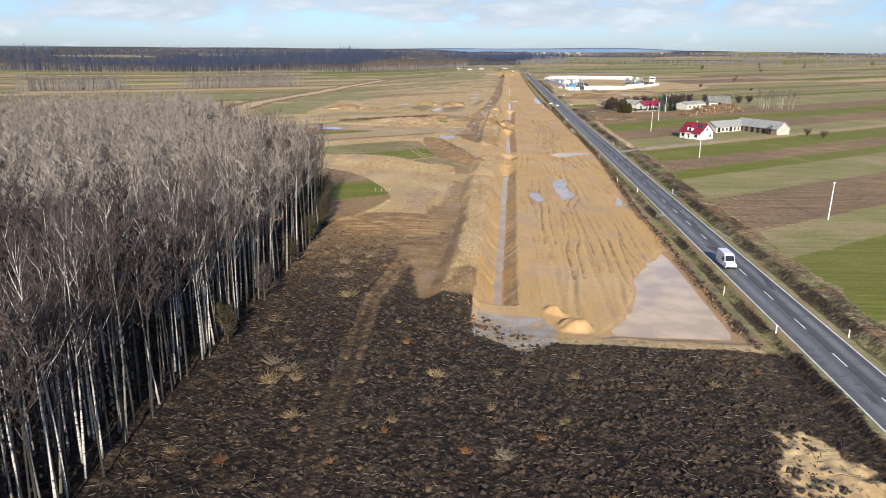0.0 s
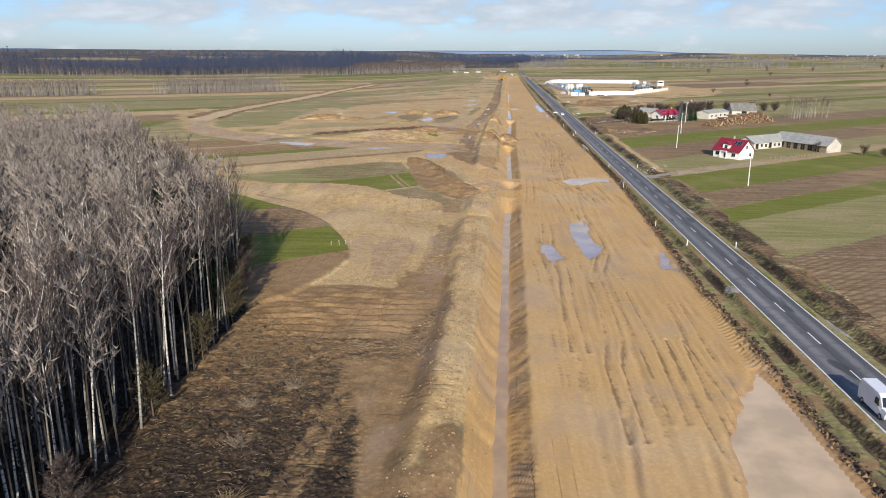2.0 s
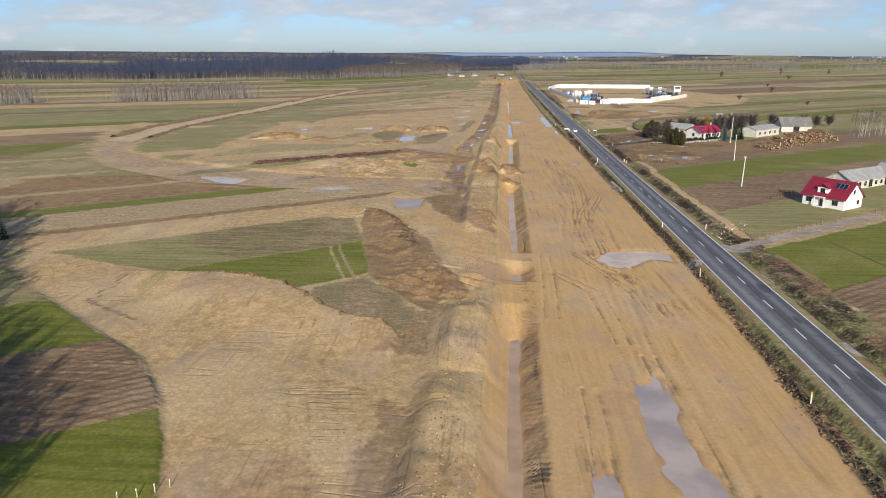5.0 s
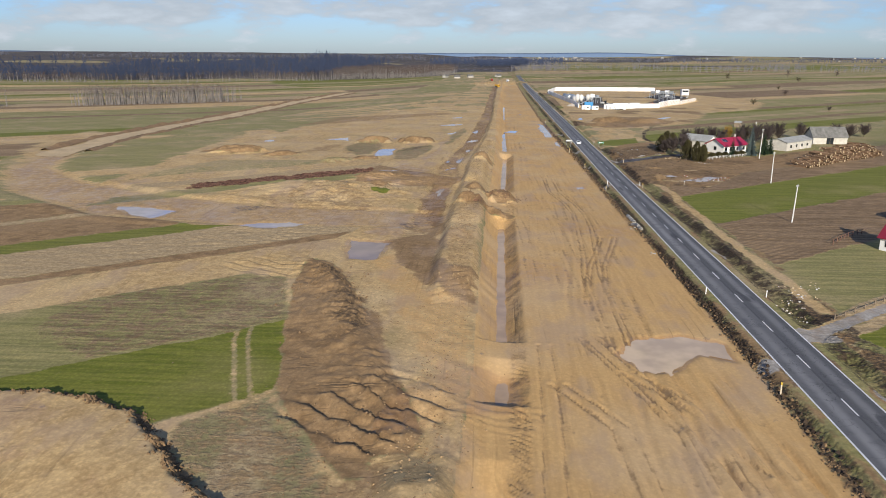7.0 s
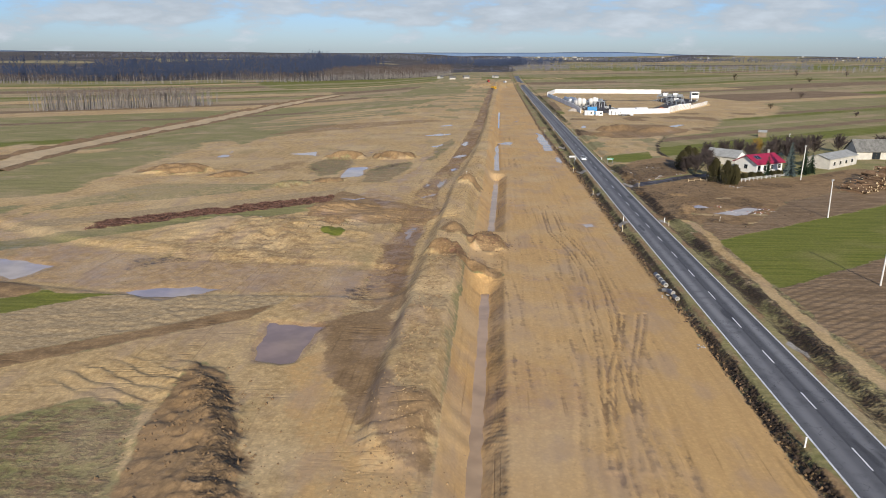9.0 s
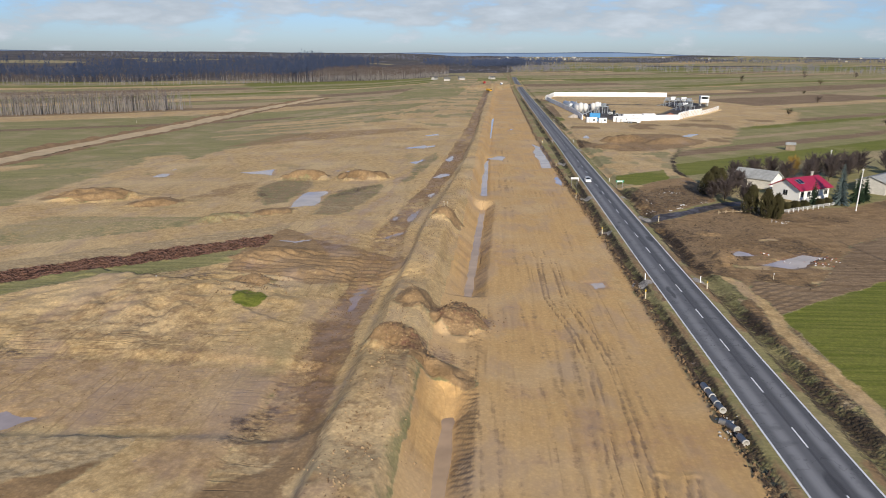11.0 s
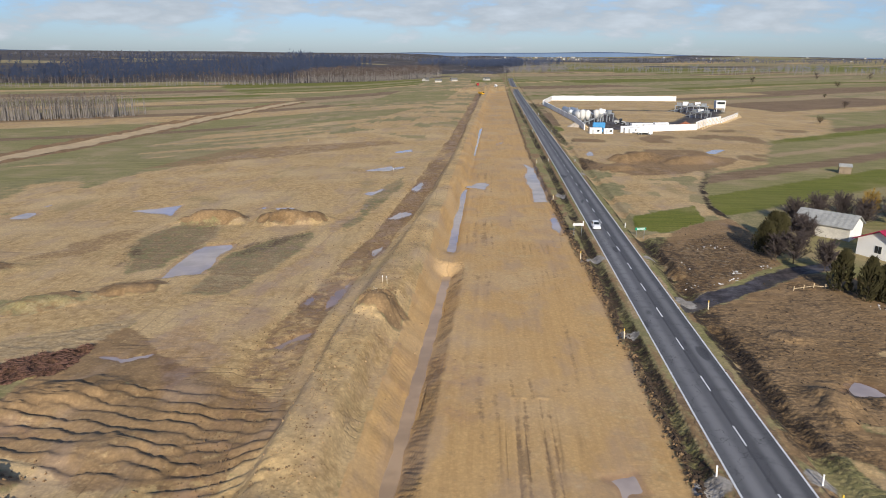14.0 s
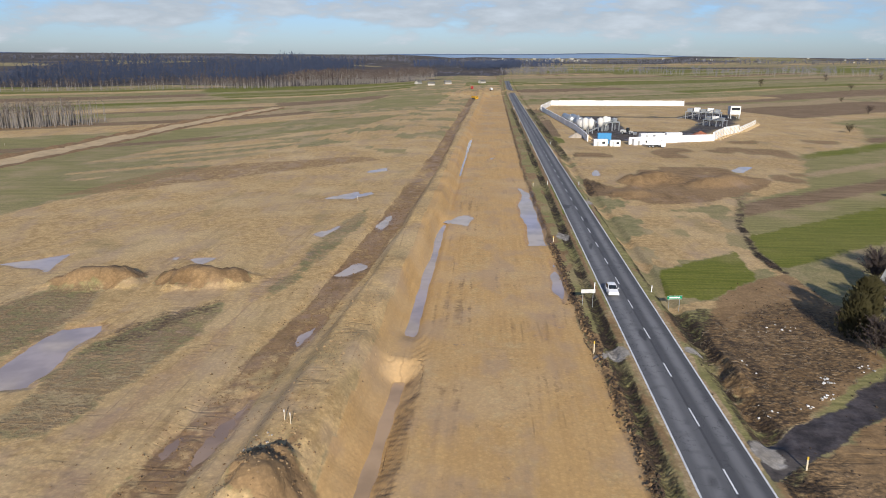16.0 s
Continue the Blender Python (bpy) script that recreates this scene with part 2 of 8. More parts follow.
def ground_material():
    k = Nodes("ground_soil")

    def masks(name):
        node = k.n.new("ShaderNodeAttribute")
        node.attribute_name = name
        s = k.n.new("ShaderNodeSeparateColor")
        k.l.new(node.outputs["Color"], s.inputs[0])
        return s.outputs[0], s.outputs[1], s.outputs[2], node.outputs["Alpha"]

    sand, tan, mud, dark = masks("soil")
    green, dry, plough, olive = masks("growth")
    wet, grit, reed, peat = masks("state")
    fine = k.noise(0.28, 4, 0.7)
    clod = k.noise(0.85, 4, 0.65)
    mid = k.noise(2.9, 5, 0.62)
    big = k.noise(21.0, 4, 0.55)
    huge = k.noise(120.0, 3, 0.5)
    alongy = k.noise(0.8, 4, 0.65, (1.0, 0.05, 1.0))
    rows = k.noise(0.8, 3, 0.6, (0.04, 1.0, 1.0), -36.0)
    weedy = k.noise(13.0, 5, 0.6, (1.0, 0.45, 1.0))
    edge = k.math("MULTIPLY", k.math("SUBTRACT", k.math("ADD", mid, clod), 1.0), 1.1)

    def cover(mask, soft=0.24):
        return k.ramp(k.math("ADD", mask, edge), 0.5 - soft, 0.5 + soft)

    def tone(a, b, v, lo=0.36, hi=0.64):
        return k.mix(k.ramp(v, lo, hi), a, b)

    col = tone(tone((0.235, 0.212, 0.092), (0.33, 0.272, 0.132), mid), (0.42, 0.318, 0.17), weedy, 0.47, 0.62)
    col = tone(col, (0.34, 0.275, 0.125), big, 0.45, 0.7)
    layers = (
        (olive, tone(tone((0.215, 0.20, 0.072), (0.325, 0.278, 0.112), rows), (0.40, 0.305, 0.16), big, 0.45, 0.75)),
        (plough, tone(tone((0.19, 0.124, 0.066), (0.29, 0.195, 0.11), rows, 0.42, 0.58), (0.32, 0.225, 0.135), big, 0.5, 0.8)),
        (green, tone(tone((0.132, 0.148, 0.018), (0.20, 0.202, 0.034), rows), (0.27, 0.235, 0.075), big, 0.5, 0.8)),
        (dry, tone((0.34, 0.242, 0.126), (0.49, 0.362, 0.20), k.noise(0.5, 4, 0.65, (0.5, 1, 1), -36.0))),
        (tan, tone(tone(tone((0.415, 0.272, 0.118), (0.60, 0.412, 0.190), k.noise(1.6, 6, 0.7), 0.34, 0.62), (0.60, 0.43, 0.222), big, 0.42, 0.7), (0.40, 0.295, 0.138), weedy, 0.56, 0.72)),
        (sand, tone(tone((0.54, 0.332, 0.134), (0.585, 0.365, 0.148), alongy, 0.4, 0.6), (0.57, 0.385, 0.195), big, 0.42, 0.7)),
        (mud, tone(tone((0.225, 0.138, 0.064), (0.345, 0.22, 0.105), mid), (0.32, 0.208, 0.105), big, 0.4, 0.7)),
        (dark, tone(tone((0.014, 0.010, 0.007), (0.072, 0.049, 0.031), clod, 0.40, 0.66), (0.115, 0.076, 0.046), mid, 0.5, 0.72)),
        (grit, tone((0.050, 0.044, 0.042), (0.12, 0.102, 0.09), mid)),
        (reed, tone((0.055, 0.026, 0.017), (0.17, 0.085, 0.052), clod)),
        (peat, tone((0.30, 0.265, 0.22), (0.44, 0.40, 0.345), mid)),
    )
    for mask, c in layers:
        col = k.mix(cover(mask), col, c)
    calm = k.math("SUBTRACT", 0.95, k.math("MULTIPLY", k.math("MAXIMUM", dark, reed), 0.8), True)
    # crisp clods, grit and scattered pale fragments
    def cells(size, what="Distance"):
        node = k.n.new("ShaderNodeTexVoronoi")
        k.l.new(k.co, node.inputs["Vector"])
        node.inputs["Scale"].default_value = 1.0 / size
        return node.outputs[what], node.outputs["Color"]

    lumps, _ = cells(0.55)
    grit_d, grit_c = cells(0.42)
    pick = k.n.new("ShaderNodeSeparateColor")
    k.l.new(grit_c, pick.inputs[0])
    # drawn-out wheel and blade marks
    def marks(size, stretch, turn, width):
        n = k.noise(size, 1.5, 0.5, stretch, turn)
        return k.math("SUBTRACT", 1.0, k.ramp(k.math("ABSOLUTE", k.math("SUBTRACT", n, 0.5)), 0.0, width))

    wheel = k.math("MULTIPLY", marks(2.6, (1.0, 0.028, 1.0), 3.0, 0.030), k.ramp(k.noise(14.0, 2), 0.5, 0.68))
    blade = k.math("MULTIPLY", marks(1.7, (0.10, 1.0, 1.0), 14.0, 0.05), k.ramp(k.noise(11.0, 2, 0.5, None, 30.0), 0.5, 0.66))
    skid = k.math("MULTIPLY", marks(3.4, (1.0, 0.045, 1.0), -27.0, 0.030), k.ramp(k.noise(17.0, 2, 0.5, None, 70.0), 0.52, 0.66))
    bare = k.math("ADD", sand, tan, True)
    loose = k.math("ADD", tan, mud, True)
    line = k.math("MAXIMUM", k.math("MULTIPLY", wheel, bare), k.math("MULTIPLY", k.math("MAXIMUM", blade, skid), k.math("SUBTRACT", loose, sand, True)))
    speck = k.ramp(fine, 0.28, 0.72, 0.66, 1.28)
    lump = k.ramp(lumps, 0.05, 0.75, 1.16, 0.70)
    both = k.math("MULTIPLY", speck, lump)
    share = k.math("MULTIPLY", k.ramp(calm, 0.1, 1.0, 1.0, 0.46), k.math("SUBTRACT", 1.0, k.math("MULTIPLY", sand, 0.55)))
    both = k.math("ADD", k.math("MULTIPLY", both, share), k.math("SUBTRACT", 1.0, share))
    both = k.math("MULTIPLY", both, k.math("SUBTRACT", 1.0, k.math("MULTIPLY", line, 0.20)))
    comb = k.n.new("ShaderNodeCombineXYZ")
    for i in range(3):
        k.l.new(both, comb.inputs[i])
    col = k.mix(1.0, col, comb.outputs[0], "MULTIPLY")
    flecks = k.math("MULTIPLY", k.ramp(pick.outputs[0], 0.93, 0.95), k.ramp(grit_d, 0.22, 0.30, 1.0, 0.0))
    flecks = k.math("MULTIPLY", flecks, k.math("ADD", k.math("ADD", k.math("MULTIPLY", mud, 0.5), k.math("MULTIPLY", dark, 0.8)), k.math("MULTIPLY", tan, 0.25), True))
    col = k.mix(k.math("MULTIPLY", flecks, 0.5), col, (0.34, 0.275, 0.20))
    col = k.mix(k.ramp(huge, 0.45, 0.7, 0.0, 0.2), col, (0.27, 0.195, 0.11))
    damp = k.math("MULTIPLY", k.ramp(k.noise(7.0, 4, 0.6, (1.0, 0.5, 1.0)), 0.48, 0.66), bare)
    col = k.mix(k.math("MULTIPLY", damp, 0.42), col, (0.37, 0.268, 0.19))
    w = k.ramp(k.math("ADD", wet, k.math("MULTIPLY", edge, 0.8)), 0.3, 0.8)
    col = k.mix(k.math("MULTIPLY", w, 0.55), col, k.mix(1.0, col, (0.78, 0.70, 0.72), "MULTIPLY"))
    rough = k.math("SUBTRACT", 0.96, k.math("MULTIPLY", w, k.ramp(mid, 0.35, 0.65, 0.25, 0.55)))
    relief = k.math("ADD", k.math("MULTIPLY", lumps, -0.30), k.math("MULTIPLY", fine, 0.20))
    relief = k.math("ADD", relief, k.math("MULTIPLY", clod, 0.30))
    relief = k.math("MULTIPLY", k.math("MULTIPLY", relief, k.ramp(calm, 0.1, 1.0, 1.0, 0.055)), k.math("SUBTRACT", 1.0, k.math("MULTIPLY", sand, 0.5)))
    relief = k.math("ADD", relief, k.math("MULTIPLY", line, -0.05))
    relief = k.math("ADD", relief, k.math("MULTIPLY", k.math("MULTIPLY", alongy, cover(sand)), 0.014))
    relief = k.math("ADD", relief, k.math("MULTIPLY", k.math("MULTIPLY", rows, cover(plough)), 0.14))
    relief = k.math("MULTIPLY", relief, k.math("SUBTRACT", 1.0, k.math("MULTIPLY", w, 0.5)))
    return k.done(col, rough, k.bump(relief, 1.0, 0.95), 0.22)


def water_material(name, color, rough=0.03, spec=0.3):
    k = Nodes(name)
    n = k.noise(5.0, 3)
    col = k.mix(k.ramp(n, 0.35, 0.65), tuple(c * 0.85 for c in color), tuple(c * 1.12 for c in color))
    return k.done(col, rough, k.bump(k.noise(0.6, 2), 0.004, 0.3), spec)


def asphalt_material():
    k = Nodes("asphalt")
    fine, mid = k.noise(0.06, 3), k.noise(1.6, 4)
    node = k.n.new("ShaderNodeAttribute")
    node.attribute_name = "across"
    d = k.math("ABSOLUTE", k.math("SUBTRACT", k.math("ABSOLUTE", k.math("MULTIPLY", k.math("SUBTRACT", node.outputs["Fac"], 0.5), 10.0)), 1.75))
    worn = k.math("MULTIPLY", k.ramp(d, 0.15, 1.0, 1.0, 0.0), k.ramp(k.noise(9.0, 3, 0.5, (1.0, 0.15, 1.0)), 0.3, 0.7, 0.45, 1.0))
    seam = k.ramp(k.math("ABSOLUTE", k.math("SUBTRACT", node.outputs["Fac"], 0.497)), 0.006, 0.022, 0.8, 0.0)
    col = k.mix(worn, (0.082, 0.081, 0.083), (0.24, 0.236, 0.232))
    col = k.mix(k.ramp(node.outputs["Fac"], 0.48, 0.52, 0.22, 0.0), col, (0.27, 0.265, 0.26))
    col = k.mix(seam, col, (0.045, 0.045, 0.047))
    col = k.mix(k.ramp(mid, 0.5, 0.75, 0, 0.45), col, (0.05, 0.05, 0.052))
    patch = k.math("MULTIPLY", k.ramp(k.noise(3.2, 2, 0.4, (1.0, 0.25, 1.0)), 0.66, 0.70), 0.75)
    col = k.mix(patch, col, (0.030, 0.030, 0.032))
    crack = k.math("SUBTRACT", 1.0, k.ramp(k.math("ABSOLUTE", k.math("SUBTRACT", k.noise(6.0, 4, 0.6), 0.5)), 0.0, 0.006))
    col = k.mix(k.math("MULTIPLY", crack, 0.6), col, (0.02, 0.02, 0.02))
    col = k.mix(k.ramp(fine, 0.35, 0.65, 0, 0.3), col, (0.17, 0.165, 0.16))
    return k.done(col, 0.72, k.bump(fine, 0.006), 0.3)


def birch_bark():
    k = Nodes("birch_bark")
    marks = k.noise(0.25, 3, 0.6, (0.5, 0.5, 1.6))
    col = k.mix(k.ramp(marks, 0.52, 0.62), (0.56, 0.53, 0.48), (0.07, 0.06, 0.05))
    sep = k.n.new("ShaderNodeSeparateXYZ")
    k.l.new(k.co, sep.inputs[0])
    col = k.mix(k.ramp(sep.outputs[2], 0.2, 2.2, 0.65, 0.0), col, (0.09, 0.08, 0.06))
    rnd = k.n.new("ShaderNodeObjectInfo").outputs["Random"]
    col = k.mix(k.ramp(rnd, 0.4, 0.7, 0.0, 0.8), col, (0.10, 0.09, 0.068))
    return k.done(col, 0.8, k.bump(marks, 0.01), 0.2)


GROUND = ground_material()
MUD_WATER = water_material("muddy_water", (0.60, 0.44, 0.27), 0.04, 0.3)
PUDDLE_WATER = water_material("puddle_water", (0.42, 0.335, 0.275), 0.03, 0.5)
DITCH_WATER = water_material("ditch_water", (0.43, 0.30, 0.18), 0.12, 0.2)
LANE_WATER = water_material("muddy_lane_water", (0.31, 0.212, 0.145), 0.06, 0.35)
ASPHALT = asphalt_material()
LINE_PAINT = plain("road_paint", (0.74, 0.74, 0.72), 0.7, 0.05, 0.18)
BIRCH = birch_bark()
# twigs with cloud shade put into their colour
SHADED_TWIG = plain("shaded_birch_twigs", (0.086, 0.065, 0.058), 0.9, 0.3, 0.3, 0)
# inner trunks: grey bark, darkened with the shade inside the wood
SHADED_GREY_BARK = plain("shaded_grey_bark", (0.075, 0.066, 0.055), 0.9, 0.3, 0.4, 0)
# paler counterpart of the same twigs, coloured as in full sun
SUNLIT_TWIG = plain("sunlit_twigs", (0.30, 0.255, 0.215), 0.9, 0.3, 0.3, 0)
SCRUB = plain("scrub_twigs", (0.075, 0.062, 0.034), 0.9, 0.3, 0.35, 0)
NEEDLES = plain("spruce_needles", (0.018, 0.035, 0.016), 0.85, 0.15, 0.4, 0.01)
BLUE_NEEDLES = plain("blue_spruce_needles", (0.075, 0.10, 0.095), 0.85, 0.15, 0.35, 0.01)
THUJA = plain("thuja_leaves", (0.055, 0.048, 0.018), 0.9, 0.15, 0.4, 0.01)
BARK = plain("brown_bark", (0.10, 0.075, 0.055), 0.95, 0.05, 0.3, 0.01)
PLASTER = plain("white_plaster", (0.78, 0.77, 0.73), 0.9, 0.1, 0.06)
OLD_PLASTER = plain("old_plaster", (0.50, 0.47, 0.41), 0.95, 0.2, 0.2)
RED_ROOF = plain("red_metal_roof", (0.22, 0.018, 0.035), 0.45, 0.2, 0.15, 0.003, 0.5)
GREY_ROOF = plain("grey_fibre_cement_roof", (0.30, 0.30, 0.28), 0.9, 0.25, 0.25, 0.02)
OLD_ROOF = plain("mossy_old_roof", (0.16, 0.155, 0.14), 0.95, 0.4, 0.45, 0.04)
DARK_GLASS = plain("window_glass", (0.02, 0.025, 0.03), 0.08, 0.5, 0.1, 0, 0.6)
SOLAR = plain("solar_panel", (0.012, 0.016, 0.035), 0.12, 0.3, 0.1, 0, 0.6)
CONCRETE = plain("concrete", (0.42, 0.40, 0.36), 0.9, 0.08, 0.18, 0.006)
PALE_CONCRETE = plain("pale_concrete", (0.66, 0.64, 0.60), 0.9, 0.1, 0.12, 0.006)
WOOD = plain("weathered_wood", (0.22, 0.17, 0.12), 0.9, 0.04, 0.3, 0.006, stretch=(1, 1, 0.15))
LOG_END = plain("fresh_cut_wood", (0.60, 0.46, 0.28), 0.85, 0.05, 0.2, 0.004)
LOG_BARK = plain("pine_bark", (0.17, 0.105, 0.06), 0.95, 0.08, 0.4, 0.01)
WHITE_PAINT = plain("white_car_paint", (0.78, 0.78, 0.78), 0.25, 0.5, 0.03, 0, 0.5)
RUBBER = plain("black_rubber", (0.02, 0.02, 0.02), 0.8, 0.05, 0.2)
STEEL = plain("galvanised_steel", (0.45, 0.47, 0.48), 0.45, 0.1, 0.12, 0.002, 0.5, 0.6)
WHITE_SHEET = plain("white_sheet", (0.80, 0.79, 0.76), 0.6, 0.3, 0.06)
BLUE_PAINT = plain("blue_paint", (0.05, 0.25, 0.50), 0.5, 0.3, 0.1)
GREEN_SIGN = plain("green_sign_sheet", (0.0, 0.24, 0.11), 0.4, 0.3, 0.05, 0)
SIGN_BACK = plain("grey_sign_back", (0.55, 0.55, 0.53), 0.5, 0.3, 0.08, 0)
RED_PLASTIC = plain("red_plastic", (0.45, 0.03, 0.03), 0.5, 0.2, 0.1, 0)
YELLOW_PAINT = plain("yellow_machine_paint", (0.60, 0.33, 0.03), 0.45, 0.2, 0.15, 0)

# ---------------------------------------------------------------- the lie of the land
CA, SA = math.cos(radians(36)), math.sin(radians(36))   # field strips run at 36 degrees to x


def axis(lo, hi, fine, end_lo, end_hi, growth=1.045):
    mid = list(np.arange(lo, hi + fine, fine))
    d, up = fine, []
    x = mid[-1]
    while x < end_hi:
        d *= growth
        x += d
        up.append(x)
    d, down = fine, []
    x = mid[0]
    while x > end_lo:
        d *= growth
        x -= d
        down.append(x)
    return np.array(down[::-1] + mid + up)


def line_at(y, ys, xs):
    return np.interp(y, ys, xs)


def road_x(y):
    return line_at(y, [-200, 0, 100, 400, 560, 750, 1050, 1250, 1600, 2500], [44.2, 44.3, 44.4, 44.7, 45.9, 47.0, 48.5, 51.0, 60.0, 120.0])


def sand_east(y):
    return line_at(y, [60, 88, 170, 210, 255, 320, 350, 440, 486, 610, 800, 1200], [35.3, 35.3, 35.2, 36.8, 38.4, 38.6, 37.6, 37.5, 36.4, 35.2, 37.0, 41.0])


def trench_x(y):
    return line_at(y, [90, 121, 158, 215, 260, 300, 350, 400, 460, 535, 640, 730, 1000, 1200], [1.2, 1.7, 2.8, 4.3, 6.3, 6.9, 7.8, 9.3, 11.2, 12.0, 13.9, 16.2, 24.0, 30.0])


def berm_x(y):
    return line_at(y, [95, 118, 150, 206, 225, 240, 300, 352, 390, 418, 441, 464, 508, 540, 600, 668, 840, 1200], [-5.5, -4.6, -3.5, -3.2, -1.8, -1.8, -1.2, -0.3, 0.4, 1.0, 2.8, 4.3, 6.6, 8.0, 10.0, 11.0, 13.5, 24.0])


def wood_edge(y):
    return np.interp(y, [30, 148, 158, 175, 183, 205, 240, 262], [-34.6, -36.0, -41.0, -54.0, -64.0, -79.0, -97.0, -105.0])


def lane_x(y):
    return line_at(y, [325, 352, 368, 390, 405, 424, 444, 461, 479, 503, 552, 640, 770, 1200], [-11.0, -9.8, -10.0, -9.0, -8.6, -9.6, -7.4, -5.8, -3.4, -2.0, 1.0, 4.0, 7.0, 18.0])


# ditches: start, end, depth, length of the ramp at the far end
TRENCHES = ((104, 241, 2.3, 11.0), (252.5, 265, 1.6, 5.0), (271, 352, 2.3, 9.0), (381, 460, 2.1, 3.5), (468, 541, 0.75, 3.0), (552, 720, 0.55, 3.0))
CURVE = [(-140, 285), (-105, 265), (-88.9, 255), (-76.7, 242.3), (-54.2, 223.7), (-43.2, 215), (-35.9, 204.4), (-30.7, 193.3), (-26.8, 183.4), (-26, 176.9), (-27.5, 168.7), (-31, 158), (-60, 120), (-140, 120)]
WEST_FIELD = [(-30, 244), (-20.5, 252), (-20.2, 262), (-25, 276), (-30, 290), (-41, 301), (-28, 320), (-24, 333), (-62, 331), (-82, 342), (-104, 352), (-140, 340), (-130, 270), (-85, 262), (-52, 249)]
STUBBLE = [(-32, 244), (-20, 253), (-12.9, 240), (-8.6, 233), (-12, 224), (-24, 229)]
BROWN_SPREAD = [(-29, 307), (-24, 303), (-17, 287), (-11, 268), (-6, 256), (-2, 244), (-4, 236), (-9, 236), (-17, 247), (-20.5, 254), (-24.5, 274), (-28, 290)]
SCRAPED = [(-37, 160), (-24, 163), (-13, 162), (-8, 150), (-9, 128), (-20, 130), (-37, 138)]
SAND_YARD = [(-92.9, 469), (-106, 542), (-57.8, 603), (-11.5, 640), (-9, 507), (-13, 422), (-39, 416), (-62, 438)]
RAMP = [(-12, 343, 9), (-50, 343, 11), (-85, 352, 13), (-122, 374, 11), (-148, 403, 8), (-160, 441, 7), (-165, 500, 7), (-166, 570, 7), (-164, 640, 7), (-164, 720, 7), (-160, 800, 6), (-140, 950, 5)]
RAMP_EDGE = [(-130, 372, 2), (-152, 410, 3), (-176, 450, 3.5), (-192, 520, 3)]
YARD_MUD = [(50.5, 395), (51, 432), (60, 445), (73, 459), (90, 452), (110, 458), (136, 478), (150, 470), (117, 438), (90, 418), (69, 388)]
RUBBLE = [(52.5, 466), (60, 480), (76.2, 495), (79, 480), (74.7, 462), (54.7, 443.5), (50.5, 444)]
GREEN_PATCH = [(54.4, 500.4), (73.2, 515.2), (70.8, 496.5), (58, 484), (53, 488)]
SITE_EARTH = [(52, 575), (58, 660), (64, 880), (75, 930), (178, 942), (215, 850), (230, 780), (195, 700), (150, 665), (120, 590), (92, 566), (69.5, 553)]
SITE_YARD = [(74, 745), (74, 700), (92, 704), (126, 728), (160, 780), (184, 835), (180, 905), (150, 845), (104, 832), (84, 900), (72, 880)]
SITE_INNER = [(96, 746), (122, 742), (149, 795), (150, 826), (105, 828)]
SITE_FIELD_EDGE = [(110.1, 606.2), (94, 572.3), (82.1, 538), (77, 513.4), (77.6, 498.6)]
BLACK_LANE = [(47.5, 435.5, 3.2), (54, 439.5, 2.2), (64, 447.5, 2.0), (74, 456.5, 2.2), (84, 462, 2.0)]
CLEAR_TRACK = [(-16.3, 42, 1.7), (-16.6, 63, 1.6), (-17, 80, 1.5), (-18, 102, 1.4), (-16.4, 117, 1.5), (-14.3, 136, 1.6)]
FIELD_TRACKS = ([(-17.3, 232.5, .25), (-24, 250, .25), (-30.2, 267.5, .25), (-32.4, 279.6, .25), (-31, 292, .25)], [(-15.5, 232.6, .25), (-22.2, 250, .25), (-28.4, 267.6, .25), (-30.4, 278, .25), (-29.4, 291, .25)])
DRIVE = [(48, 273.5, 2.6), (52, 276, 1.5), (70, 289.5, 1.3), (96, 308.6, 1.4)]
# heaps of spoil: x, y, half-length, half-width, turn, height, kind of soil
HEAPS = (
    (12.8, 95.0, 3.4, 2.6, -25, 1.5, 6), (10.4, 101.0, 3.0, 1.4, -60, 1.2, 6), (-12.0, 92.0, 6.0, 4.0, 20, 0.9, 7),
    (7.8, 369.0, 5.0, 6.4, 10, 2.6, 7), (5.6, 352.0, 6.4, 2.6, -38, 1.4, 7), (-0.8, 356.0, 4.5, 4.0, -20, 1.9, 7), (1.0, 371.0, 3.2, 4.6, 0, 1.4, 7), (2.4, 427.0, 4.6, 5.2, 10, 2.3, 7),
    (-28.0, 383.0, 5.0, 4.0, -30, 1.7, 7), (-31.0, 400.0, 10.0, 5.0, 35, 1.3, 7), (-21.0, 390.0, 8.0, 4.0, 30, 0.8, 5),
    (-45.0, 487.0, 9.5, 5.5, 15, 2.7, 7), (-27.0, 489.0, 10.5, 5.5, 3, 2.6, 7), (-94.0, 452.0, 14.0, 8.0, 10, 2.8, 7), (-74.0, 446.0, 9.0, 5.0, 20, 1.4, 7),
    (-51.0, 430.0, 9.0, 4.5, 35, 1.3, 7), (-41.0, 438.0, 7.0, 4.0, 30, 1.0, 7),
    (76.0, 600.0, 18.0, 8.0, 40, 2.6, 7), (96.0, 596.0, 16.0, 7.0, 30, 2.2, 7), (65.0, 575.0, 10.0, 6.0, 20, 1.2, 7), (58.0, 405.0, 6.0, 3.5, 70, 1.1, 7), (53.5, 456.0, 8.0, 2.2, 78, 0.9, 8), (62.0, 425.0, 4.0, 3.0, 0, 0.6, 7),
    (8.0, 1060.0, 40.0, 12.0, 10, 3.5, 5), (36.0, 1100.0, 30.0, 10.0, 0, 4.0, 5),
)
